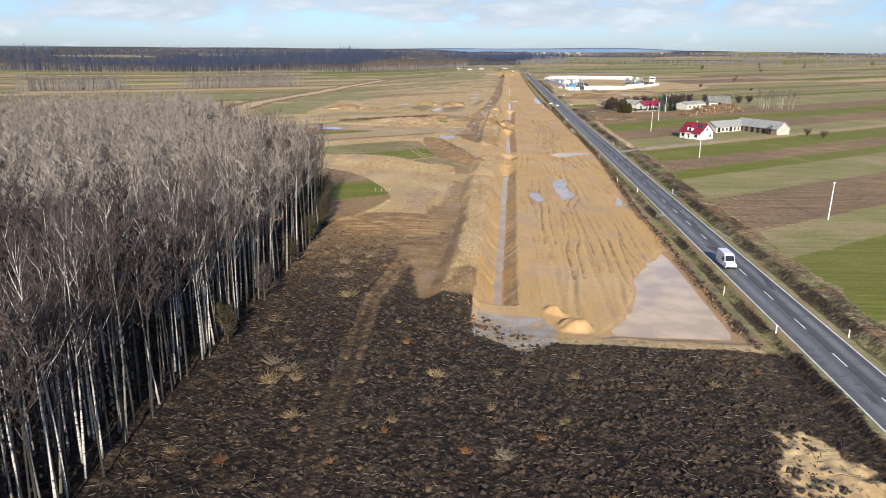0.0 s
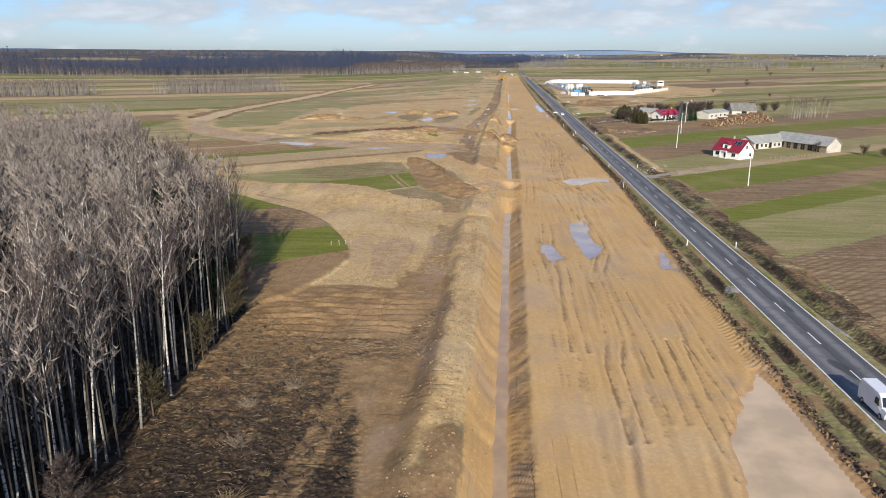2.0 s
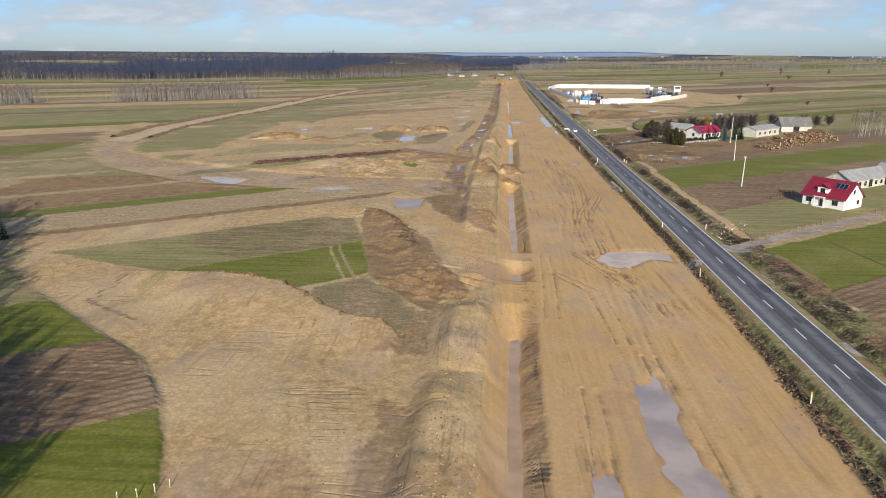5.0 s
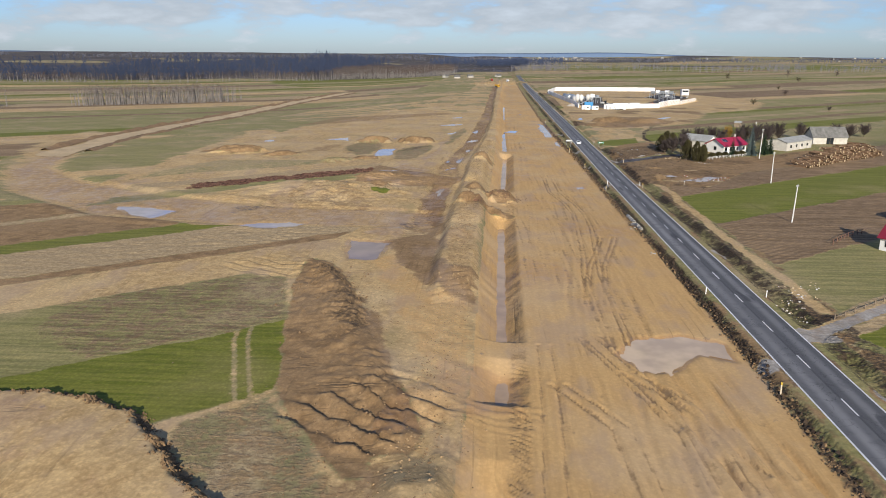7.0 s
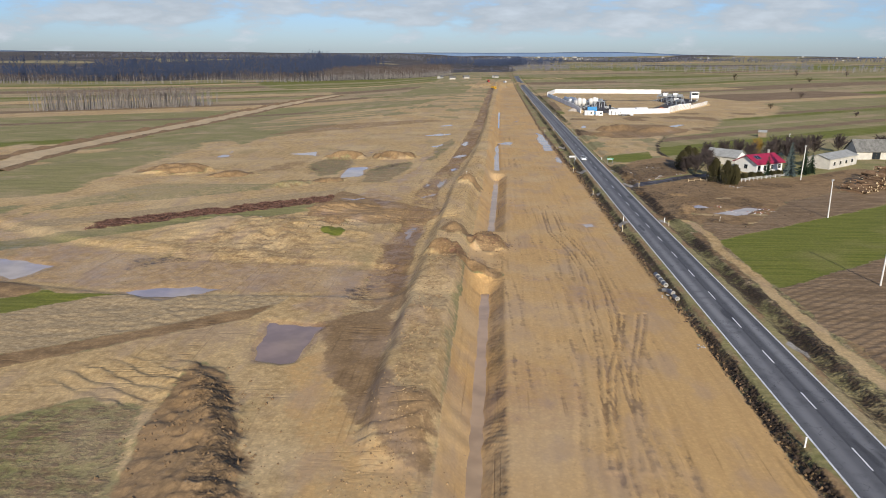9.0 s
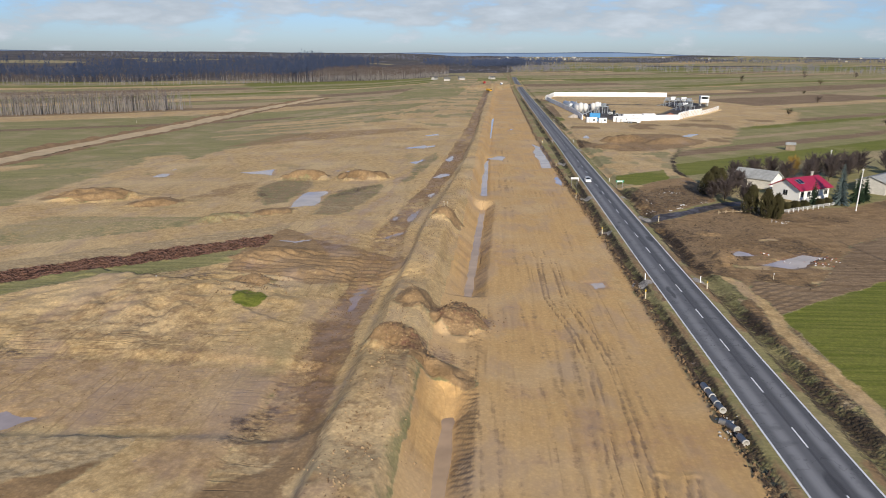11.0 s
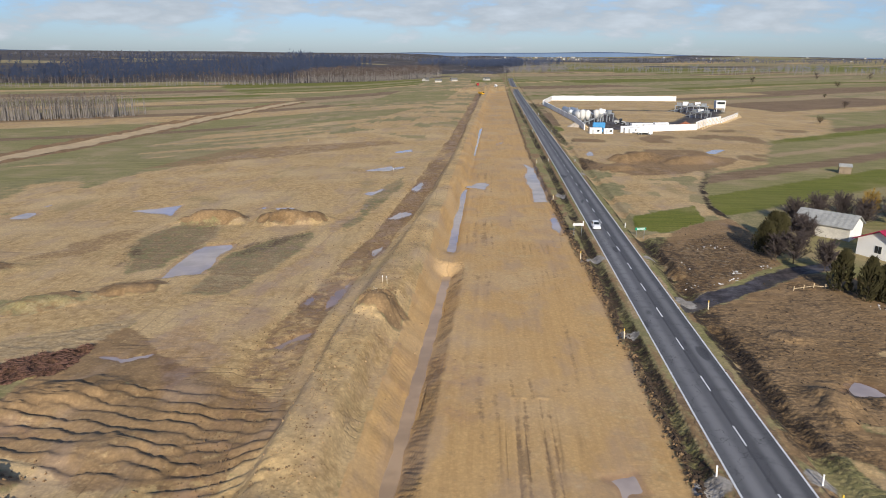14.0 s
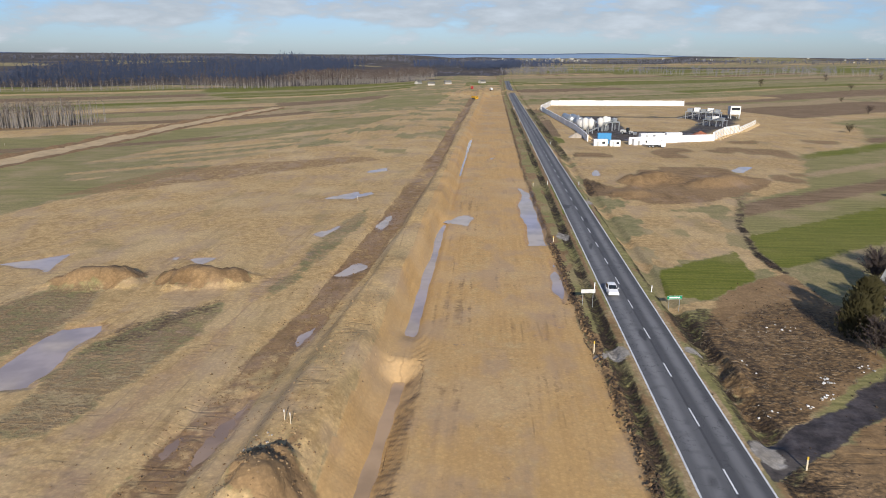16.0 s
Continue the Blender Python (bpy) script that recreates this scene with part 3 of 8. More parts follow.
# long tipped ridges: crest points with x, y, height, reach to the west, reach to the east
SPOIL_RIDGE = ((-27, 303, 0.9, 6, 3), (-22.5, 295, 1.7, 9, 3), (-18.5, 286, 1.7, 11, 3), (-15.5, 275, 1.2, 11, 4), (-12, 264, 0.9, 9, 5), (-9, 254, 0.8, 8, 5), (-5, 243, 0.6, 5, 4))
TIPPED_FAN = ((-60, 372, 1.0, 6, 14), (-50, 378, 1.8, 6, 22), (-42, 379, 2.3, 5, 26), (-33, 374, 1.2, 5, 20))
# patches of other soil within the works: kind, strength, outline
PATCHES = []


def patch(kind, much, *outline):
    PATCHES.append((kind, much, list(outline)))


patch(7, 0.80, (-17, 98), (-7, 98), (-5, 150), (-6, 170), (-15, 172), (-16, 130))
patch(7, 0.60, (-27, 144), (-28, 160), (-15, 160), (-7, 166), (-6, 204), (-11, 207), (-12, 178), (-14, 162), (-9, 145), (-12, 141))
patch(8, 0.40, (-33, 134), (-26, 142), (-12, 141), (-9, 153), (-6, 153), (-7, 134), (-32, 132))
# field, track and heap beside the tipped shelf
patch(2, 0.50, (-30, 245), (-20, 253), (-12.9, 240), (-8.6, 233), (-12, 226), (-22, 231))
patch(7, 0.40, (-62, 281), (-42, 296), (-31, 297), (-29, 291), (-40, 286), (-60, 272))
patch(2, 0.50, (-62, 279), (-42, 294), (-31, 295), (-28, 288), (-25, 275), (-47, 259), (-60, 268))
patch(7, 0.62, (-14, 219), (-11, 228), (-8.3, 239), (-4.4, 239), (-5.8, 229), (-7.6, 219))
patch(6, 0.60, (-14, 318), (-9, 301), (-4, 289), (2, 284), (3, 262), (2, 245), (0, 254), (-5, 266), (-9.5, 281), (-15, 298), (-17, 307))
# brown slope and grey top of the bank
patch(7, 0.86, (-17.4, 321), (-9.2, 299), (-4.6, 289.6), (2.5, 284), (3, 297), (-2, 298), (-5.5, 311), (-5, 336), (-6.5, 352), (-9, 368), (-13.5, 367), (-10, 346), (-9, 330))
patch(7, 0.40, (-3.7, 354), (4.2, 351), (2.4, 321), (2.8, 298), (-2, 298), (-5.8, 311), (-5.3, 336))
patch(1, 0.50, (2.2, 300), (3, 330), (4, 350), (5, 346), (4, 314), (3.2, 299))
patch(7, 0.90, (-29, 306), (-25, 304), (-17, 290), (-11, 275), (-7, 260), (-12, 256), (-20, 262), (-24, 276), (-27, 290))
# ridge crest: dark brown soil, with its deep shadows painted in too
patch(8, 0.44, (-27, 303), (-23, 300), (-16, 287), (-12, 274), (-14, 268), (-18, 276), (-22, 290))
patch(8, 0.42, (-16.4, 338), (-14.5, 331), (-11, 336), (-11, 343.6))
patch(8, 0.40, (-60, 352), (-48, 362), (-38, 368), (-36, 362), (-46, 354), (-60, 344))
# haul road and churned ground round the old reed ditch
patch(7, 0.78, (-37, 404), (-32.6, 421), (-24, 414), (-12.5, 406), (-3, 402), (-2.5, 394), (-7, 386), (-18, 383), (-26, 387), (-36, 390))
patch(7, 0.46, (-60, 362), (-51, 372), (-46, 384), (-40, 384), (-28, 368), (-24, 350), (-45, 350))
patch(8, 0.34, (-52, 388), (-42, 392), (-34, 387), (-36, 381), (-48, 382))
patch(1, 0.42, (-106, 384), (-104, 404), (-93, 429), (-42, 433), (-66, 414), (-93, 398))
patch(1, 0.46, (-139, 415), (-149, 479), (-136, 572), (-111, 517), (-112, 464), (-121, 407))
patch(4, 0.60, (-98, 418), (-60, 428), (-58, 431), (-96, 423))
# grassy strips left between the tracks
patch(2, 0.52, (-46, 446), (-54, 466), (-54.3, 478), (-51, 484), (-42, 484), (-38.2, 476), (-39, 463), (-40.5, 450))
patch(7, 0.55, (-70, 452), (-64, 474), (-57, 480), (-57, 470), (-60, 456))
patch(2, 0.50, (-31.3, 441), (-31.8, 460), (-27, 472), (-19.6, 479), (-17.5, 475), (-18.2, 465), (-20, 454), (-21.5, 443), (-24, 437), (-31, 436))
patch(8, 0.42, (-31.8, 460), (-31.5, 467), (-26.4, 475), (-20, 481), (-19, 475), (-25, 465), (-30, 458))
patch(8, 0.40, (-50, 450), (-55, 465), (-52, 467), (-47, 452))
patch(2, 0.46, (-14, 470), (-13, 519), (-10, 544), (-7, 556), (-6, 534), (-9, 500))
patch(1, 0.60, (-97, 524), (-150, 602), (-130, 614), (-93, 572), (-97, 545))
patch(7, 0.58, (-100, 562), (-88, 614), (-24, 645), (-15, 635), (-61, 591), (-88, 568))
# east of the road: rubble plot, yard and the site's earth banks
patch(7, 0.85, (52, 466), (51.5, 446), (63, 452), (72.5, 459), (79, 480), (78, 500), (66, 494), (58, 481))
patch(8, 0.46, (52, 462), (52, 447), (60, 450), (72, 459), (78, 478), (70, 486), (60, 476))
patch(8, 0.34, (51, 434), (58, 434), (70, 443), (80, 446), (78, 430), (66, 412), (53, 408), (51, 420))
patch(7, 0.80, (60, 574), (66, 560), (84, 566), (104, 584), (116, 604), (96, 616), (74, 612))
# damp ground with a purplish sheen: outlines
DAMP = []


def damp(*outline):
    DAMP.append(list(outline))


damp((-23.4, 188), (-18.8, 196), (-14.2, 189), (-15, 170), (-19.4, 165))
damp((-8, 243), (8, 250), (9, 262), (2, 262), (-6, 254))
damp((-22, 326), (-20, 336), (-12.6, 339), (-14, 325))
damp((-28, 417), (-25, 427), (-15, 413), (-19, 402))
damp((-19, 430), (-19.5, 444), (-16, 462), (-17, 484), (-13, 511), (-11, 508), (-14, 484), (-14, 461), (-16, 444))
damp((-12.5, 340), (-13, 362), (-10, 385), (-6, 384), (-7, 362), (-8, 340))
# lone wheel tracks over the sand
TRACK_LINES = (((23.8, 405), (23.8, 381), (26.2, 366), (27.2, 353), (26.7, 338), (25.6, 324), (24.8, 315), (23.6, 304), (23.1, 294), (22.8, 270)), ((30.5, 330), (29.8, 326.5), (27.5, 317), (25.1, 308), (23.7, 299), (22.0, 287)),
    ((18.9, 170), (18.5, 157), (17.8, 145), (16.4, 136), (15.8, 118)), ((22.0, 165), (21.9, 152), (21.8, 139), (21.0, 122)), ((13.2, 212), (13.0, 204), (11.6, 183), (11.8, 176)), ((22.4, 222), (22.8, 201), (22.6, 187), (20.0, 175)), ((13.8, 180), (13.7, 172), (12.8, 160), (12.5, 140)),
    ((18.5, 274), (20.8, 267), (23.9, 257), (26.7, 248), (27.2, 237)), ((13.0, 258), (16.0, 253), (18.8, 248), (19.7, 236), (19.9, 226)), ((12.4, 270), (11.6, 250), (10.8, 235)), ((22.0, 262), (28.5, 252), (32.5, 240)), ((26, 145), (25.0, 128), (24.6, 112)), ((29.5, 160), (28.6, 142), (28.8, 122)))
# the flat shelf of tipped soil above the west field
SHELF = [(-62, 250), (-51, 249.3), (-44.5, 249.4), (-39, 248), (-33.4, 245.6), (-29, 241), (-25.3, 236.4), (-20.5, 231.5), (-14, 229.5), (-11, 224), (-12, 214), (-30, 214), (-45, 224), (-62, 236)]
POND = [(36.5, 89.3), (26, 90.6), (16.0, 91.7), (18.5, 96), (21.1, 101.4), (24, 108), (25.5, 117.8), (29, 128), (34.5, 138), (36.8, 124)]
PUDDLES = (
    ([(22.3, 267.6), (25, 273.7), (33, 274.3), (37.4, 272.5), (37, 266.8), (32.9, 268.4), (26.9, 261.9), (23.5, 262.4)], 0.34),
    ([(-24.6, 322), (-16, 320.3), (-16.5, 308), (-22.6, 308)], 0.5),
    ([(-94, 353.5), (-73, 348), (-75, 338), (-81.4, 341)], 0.34), ([(-54, 334), (-42, 338.4), (-36.5, 337), (-44, 329)], 0.34),
    ([(-38.6, 445.1), (-39.8, 466), (-33.6, 468.5), (-32.5, 448)], 0.45),
    ([(-95.7, 487), (-93.4, 504.7), (-89.1, 483.7)], 0.34), ([(-69.6, 497), (-60, 505.0), (-58, 493)], 0.34), ([(-39.3, 503), (-29.4, 504.5), (-31, 499)], 0.3),
    ([(-13, 416), (-9.5, 421), (-6.5, 423), (-9, 417)], 0.3), ([(-7.6, 432), (-7, 440), (-5.4, 448), (-4.4, 448), (-4.8, 440), (-6.2, 432)], 0.3), ([(-10.6, 381), (-8.4, 383), (-8.2, 374), (-9.8, 371)], 0.25),
    ([(-11, 431), (-10.4, 439), (-9.2, 439), (-9.4, 432)], 0.24), ([(-5, 466), (-2.2, 474), (-2.0, 468), (-3.8, 462)], 0.3), ([(-6.4, 495), (-2, 504), (0.2, 500), (-3, 494)], 0.3), ([(-5, 534), (-1, 546), (0.2, 540), (-1.5, 530)], 0.3), ([(-16, 523), (-11.4, 533), (-10.4, 528), (-13, 520)], 0.3), ([(-18, 566), (-10, 574), (-9, 569), (-14, 562)], 0.3),
    ([(32.6, 586), (35.6, 580), (36.4, 519), (31.3, 519), (31.2, 545)], 0.4), ([(35.5, 511), (36.8, 494), (35.6, 479), (33.6, 489)], 0.3),
    ([(29.6, 390), (33.2, 391.2), (33.7, 387.5), (30.9, 386.5)], 0.26), ([(12, 198.3), (14.9, 184.3), (11.8, 181), (10.6, 190)], 0.26),
    ([(17.8, 211.7), (22.5, 216), (22.9, 191.7), (19.8, 184.7), (17.1, 195)], 0.27), ([(34.9, 197), (35.2, 178.4), (32.4, 179.6)], 0.3),
    ([(13, 540), (17, 548), (20, 546), (18, 536)], 0.24), ([(22, 640), (26, 655), (28, 650)], 0.24),
    ([(64, 402), (76, 411), (80, 408), (70, 398)], 0.4), ([(60, 407), (64, 411), (66, 408)], 0.34), ([(58, 606), (60, 622), (62, 618), (60.5, 606)], 0.22),
    ([(106, 620), (116, 632), (119, 629), (110, 616)], 0.22), ([(-24, 560), (-14, 575), (-12, 566)], 0.3), ([(-20, 604), (-12, 618), (-10, 610)], 0.3), ([(-32, 412), (-24, 414), (-28, 409)], 0.2),
)
# pale gravel spread at culverts and field entrances: x, y, half-widths
APRONS = ((39.4, 388.0, 1.9, 1.8), (49.8, 389.5, 1.6, 1.8), (38.7, 424.5, 1.8, 1.5), (50.2, 316.5, 1.5, 2.4), (39.8, 263.5, 1.4, 2.2), (50.6, 273.6, 3.4, 1.8), (40.0, 462.0, 1.7, 2.2), (37.6, 461.5, 1.0, 1.2), (50.2, 463.0, 1.4, 1.4), (39.4, 525.0, 1.6, 3.0), (50.0, 149.0, 1.5, 3.6), (49.8, 224.0, 1.5, 2.6), (50.0, 190.0, 1.5, 2.2), (40.2, 165.0, 1.2, 2.0), (50.2, 256, 1.2, 2.0), (50.4, 438, 1.6, 2.6), (49.8, 560, 1.5, 3.0))
STRIPS_EAST = ((-400, 20, 2), (20, 47, 1), (47, 73, 3), (73, 89, 1), (89, 116, 2), (116, 140, 1), (140, 151, 3), (151, 167, 2), (167, 189, 3), (189, 196, 4), (196, 216, 1), (216, 243, 2), (243, 269, 3), (269, 300, 2), (300, 340, 1), (340, 361, 0), (361, 380, 3), (380, 392, 1), (392, 402, 2), (402, 416, 1), (416, 422, 4), (422, 440, 1), (440, 452, 3))
STRIPS_CURVE = ((-400, 163.5, 7), (163.5, 184, 3), (184, 208, 2), (208, 229, 3), (229, 400, 1))
STRIPS_WEST = ((-400, 237, 3), (237, 262, 1), (262, 277, 5), (277, 281, 7), (281, 299, 4), (299, 307, 3), (307, 326, 7), (326, 330, 4), (330, 400, 7))


def rest_height(x, y):
    """The land with its cuttings and heaps, but without the small unevenness."""
    z = 0.12 * fbm(x, y, 60, 2, 3) * step(np.abs(x - road_x(y)), 6, 14)
    far = np.hypot(x, y - 200)
    z = z - 4.5 * step(y, 430, 760) * step(-x, 25, 160) + step(far, 900, 4200) * (17 + 15 * fbm(x, y, 1300, 3, 9)) * step(y, -500, 900)
    z = z + step(far, 350, 1500) * 4.0 * fbm(x, y, 420, 3, 5) + 13 * step(y, 1250, 1750) * step(-x, 60, 420)
    along = band(y, 92, 1100, 4)
    # sand bed of the new carriageway, cut below the verge of the old road
    tx, ex = trench_x(y), sand_east(y)
    z = np.where((x > tx - 6) & (x < ex + 3), z * (1 - along), z)
    z = z - 0.62 * along * step(x, tx - 5, tx + 1) * (1 - step(x, ex - np.interp(y, [90, 150, 185], [2.0, 1.8, 0.45]), ex + 0.75))
    # the old road on its low bank, with ditches
    d = np.abs(x - road_x(y))
    z = z + 0.42 * (1 - step(d, 4.3, 6.0))
    z = z - 0.75 * band(x - road_x(y), 6.0, 8.0, 0.8) * (1 - band(y, 268, 280, 1) - band(y, 428, 440, 1))
    z = z - 0.45 * band(x - road_x(y), -6.2, -5.0, 0.6)
    for y0, y1, depth, ramp in TRENCHES:
        half = 3.5 if depth > 1 else 1.9
        wob = 0.18 * vnoise(x * 0.3, y, 2.2, 4)
        prof = 1 - np.clip((np.abs(x - tx) + wob - 0.5) / (half - 0.5), 0, 1)
        ends = step(y, y0 - 0.4, y0 + 0.5) * (1 - np.clip((y - y1 + ramp) / ramp, 0, 1)) if depth > 1 else band(y, y0, y1, 3.0)
        z = z - depth * prof * ends
    # spoil bank along the ditch
    w = 5.0 + 0.9 * vnoise(x * 0.2, y, 17, 6)
    hb = np.interp(y, [95, 112, 150, 206, 213, 221, 233, 241, 284, 296, 350, 420, 600, 800, 1100], [0.3, 2.0, 2.3, 1.9, 0.8, 2.2, 1.9, 0.1, 0.1, 2.4, 2.6, 3.1, 2.5, 1.8, 1.5])
    z = z + hb * (1 + 0.22 * vnoise(x, y, 7.5, 8)) * 0.85 * (1 - step(np.abs(x - berm_x(y)), np.interp(y, [280, 295, 345, 360], [1.3, 2.6, 2.6, 1.9]), w)) * band(y, 98, 1150, 3)
    z = z - 0.45 * (1 - step(np.abs(x - lane_x(y)), 2.6, 4.4)) * band(y, 326, 900, 6)
    rampd = ribbon(x, y, RAMP)
    z = z - 0.35 * (1 - step(rampd, -1, 1.5)) + 0.2 * (1 - step(np.abs(rampd - 3), 0.5, 3)) * step(-x, 30, 60)
    sd = inside(x, y, SHELF) + 0.5 * vnoise(x, y, 2.0, 26) + 0.3 * vnoise(x, y, 0.9, 27)
    z = z + 1.15 * step(sd, -0.2, 0.55) * step(y + 0.55 * x, 205, 221)
    cd = inside(x, y, CURVE)
    z = z + 0.45 * step(cd, -0.6, 0.4)
    return z


def crest(x, y, line):
    """Height of a long tipped ridge with one steep and one gentle flank."""
    out = np.zeros(np.shape(x))
    near = boxed(x, y, [p[0] for p in line], [p[1] for p in line], 26)
    qx, qy = x[near], y[near]
    z, wob = np.zeros(qx.shape), 0.22 * vnoise(qx, qy, 3.4, 27) + 0.12 * vnoise(qx, qy, 1.3, 28)
    for (x0, y0, h0, w0, e0), (x1, y1, h1, w1, e1) in zip(line, line[1:]):
        dx, dy = x1 - x0, y1 - y0
        t = np.clip(((qx - x0) * dx + (qy - y0) * dy) / (dx * dx + dy * dy), 0, 1)
        ox, oy = qx - x0 - t * dx, qy - y0 - t * dy
        east = oy * dx - ox * dy > 0
        reach = np.where(east, e0 + t * (e1 - e0), w0 + t * (w1 - w0))
        f = np.clip(1 - np.hypot(ox, oy) / reach - 0.6 * wob * (np.hypot(ox, oy) > 0.8), 0, 1)
        z = np.maximum(z, (h0 + t * (h1 - h0)) * (0.65 * f + 0.35 * f * f * (3 - 2 * f)))
    out[near] = z
    return out


def heap_height(x, y):
    z = np.maximum(crest(x, y, SPOIL_RIDGE), crest(x, y, TIPPED_FAN[::-1]))
    for hx, hy, a, b, turn, h, kind in HEAPS:
        near = (np.abs(x - hx) < 1.5 * max(a, b)) & (np.abs(y - hy) < 1.5 * max(a, b))
        qx, qy = x[near], y[near]
        c, s = math.cos(radians(turn)), math.sin(radians(turn))
        u, v = ((qx - hx) * c + (qy - hy) * s) / a, (-(qx - hx) * s + (qy - hy) * c) / b
        r = np.hypot(u, v) + 0.22 * vnoise(qx, qy, 2.6, 21) + 0.1 * vnoise(qx, qy, 1.1, 22)
        z[near] = np.maximum(z[near], h * (1 - step(r, 0.12, 1.05)) * (1 + 0.10 * vnoise(qx, qy, 3.1, 23) + 0.05 * vnoise(qx, qy, 1.0, 25)))
    return z


def heap_class(x, y, c):
    for hx, hy, a, b, turn, h, kind in HEAPS:
        co, si = math.cos(radians(turn)), math.sin(radians(turn))
        u, v = ((x - hx) * co + (y - hy) * si) / a, (-(x - hx) * si + (y - hy) * co) / b
        c = np.where(np.hypot(u, v) + 0.25 * vnoise(x, y, 2.6, 24) < 0.85, kind, c)
    return c


def puddle_fields(x, y):
    """How deep each hollow lies, added up."""
    z = np.zeros(np.shape(x))
    for poly, depth in (*PUDDLES, (POND, 0.42)):
        xs, ys = [p[0] for p in poly], [p[1] for p in poly]
        near = (x > min(xs) - 4) & (x < max(xs) + 4) & (y > min(ys) - 4) & (y < max(ys) + 4)
        if near.any():
            d = inside(x[near], y[near], poly) + 1.5 * fbm(x[near], y[near] * 0.6, 3.2, 3, 31)
            z[near] -= depth * step(d, -1.3, 1.5)
    return z


def land_class(x, y):
    """What grows or lies where: 0 fallow, 1 olive grass, 2 ploughed, 3 green, 4 dry grass, 5 tan soil, 6 sand, 7 mud, 8 dark soil, 9 black grit, 10 reeds."""
    rng = np.random.RandomState(4)
    wx, wy = x + 0.7 * fbm(x, y, 4, 2, 41), y + 0.7 * fbm(x, y, 4, 2, 42)
    s, u = -SA * wx + CA * wy, CA * wx + SA * wy
    cuts = np.cumsum(rng.uniform(9, 42, 420)) - 3200
    kinds = rng.choice([0, 1, 1, 0, 2, 3, 3, 4, 1, 5], 421)
    block = np.floor((u + 60 * vnoise(s, s, 300, 44)) / 420).astype(int)
    c = kinds[(np.searchsorted(cuts, s + 3.0 * vnoise(u, s, 80, 43)) + 7 * block) % 421]
    east, west = wx > road_x(y) + 4, wx < road_x(y) - 4
    for a, b, kind in STRIPS_EAST:
        c = np.where(east & (s >= a) & (s < b) & (wx < 420), kind, c)
    c = np.where(east & (wx < road_x(y) + 13 + 1.5 * vnoise(x, y, 6, 45)) & (y < 640), np.where(fbm(x, y, 3, 3, 46) > 0.35, 4, np.where(fbm(x, y * 0.5, 5, 3, 113) > -0.05, 7, 1)), c)
    c = np.where(east & (x - road_x(y) < 5.7) & (y < 900), np.where(fbm(x, y * 0.4, 2.5, 2, 107) > 0.15, 7, 1), c)
    c = np.where(east & (x - road_x(y) >= 5.7) & (wx - road_x(y) < 8.6) & (y < 900), 1, c)
    c = np.where(east & (np.abs(wx - 55.8 - 0.8 * vnoise(y, y, 20, 47)) < 1.1) & (wy > 283) & (wy < 395), 5, c)
    c = np.where(east & (inside(wx, wy, YARD_MUD) > 0), np.where(fbm(x, y, 5, 3, 48) > -0.55, 7, 5), c)
    c = np.where(east & (inside(wx, wy, RUBBLE) > 0), 7, c)
    field = (np.interp(wy, [498, 513, 538, 572, 606, 640], [77.6, 77, 82, 94, 110, 130]) - wx)
    c = np.where(east & (wy > 480) & (wy < 640) & (field > 0) & (wx > 51), np.where(fbm(x, y, 9, 3, 50) > 0, 0, 5), c)
    c = np.where(east & (inside(wx, wy, SITE_EARTH) > 0), np.where((fbm(x, y, 16, 3, 51) > 0.15) & (wy < 720), 7, 5), c)
    c = np.where(east & (inside(wx, wy, GREEN_PATCH) > 0), 3, c)
    c = np.where(east & (inside(wx, wy, SITE_YARD) > 0) & (inside(wx, wy, SITE_INNER) < 0) & ((wy < 838) | (wx > 150) | (np.abs(wx - 128 + 0.45 * (wy - 840)) < 5)), 9, c)
    c = np.where(east & (np.abs(field) < 0.7) & (wy > 498) & (wy < 625), 8, c)
    c = np.where(east & (ribbon(wx, wy, BLACK_LANE) < 0), 9, c)
    c = np.where(east & (ribbon(wx, wy, DRIVE) < 0), 5, c)
    # west of the ditch
    edge = np.interp(wy, [80, 150, 350, 480, 640, 900, 1200], [-60, -60, -110, -112, -70, -16, 0])
    c = np.where(west & (wx > edge) & (wy > 80) & (wy < 1200), np.where(fbm(x, y, 14, 4, 52) > np.interp(wy, [330, 345, 600, 700], [3.0, 0.75, 0.6, 0.1]), 0, 5), c)
    c = np.where(west & (wx < edge) & (wx > edge - 60) & (wy > 340), np.where(vnoise(u * 0.12, s, 14, 53) > 0.0, 1, np.where(vnoise(u * 0.1, s, 8, 54) > -0.2, 0, 5)), c)
    cd, wd = inside(wx, wy, CURVE), inside(wx, wy, WEST_FIELD)
    for a, b, kind in STRIPS_CURVE:
        c = np.where(west & (cd > 0) & (s >= a) & (s < b), kind, c)
    for a, b, kind in STRIPS_WEST:
        c = np.where(west & (wd > 0) & (s >= a) & (s < b), kind, c)
    c = np.where(inside(wx, wy, STUBBLE) > 0, 5, c)
    c = np.where(inside(wx, wy, SCRAPED) > 0, 7, c)
    c = np.where(west & (inside(wx, wy, BROWN_SPREAD) > 0), 7, c)
    c = np.where(west & (inside(wx, wy, SAND_YARD) > 0), np.where(fbm(x, y, 9, 3, 54) > 0.95, 7, 5), c)
    c = np.where((ribbon(wx, wy, RAMP) < 0) | (ribbon(wx, wy, RAMP_EDGE) < 0), 5, c)
    reedu = (wx > -98) & (wx < -33)
    c = np.where(reedu & (s > 356.5) & (s < 364), 4, c)
    c = np.where(reedu & (s > 341) & (s < 349), 1, c)
    c = np.where((wx > -82) & (wx < -34) & (s > 349) & (s < 356.5), 10, c)
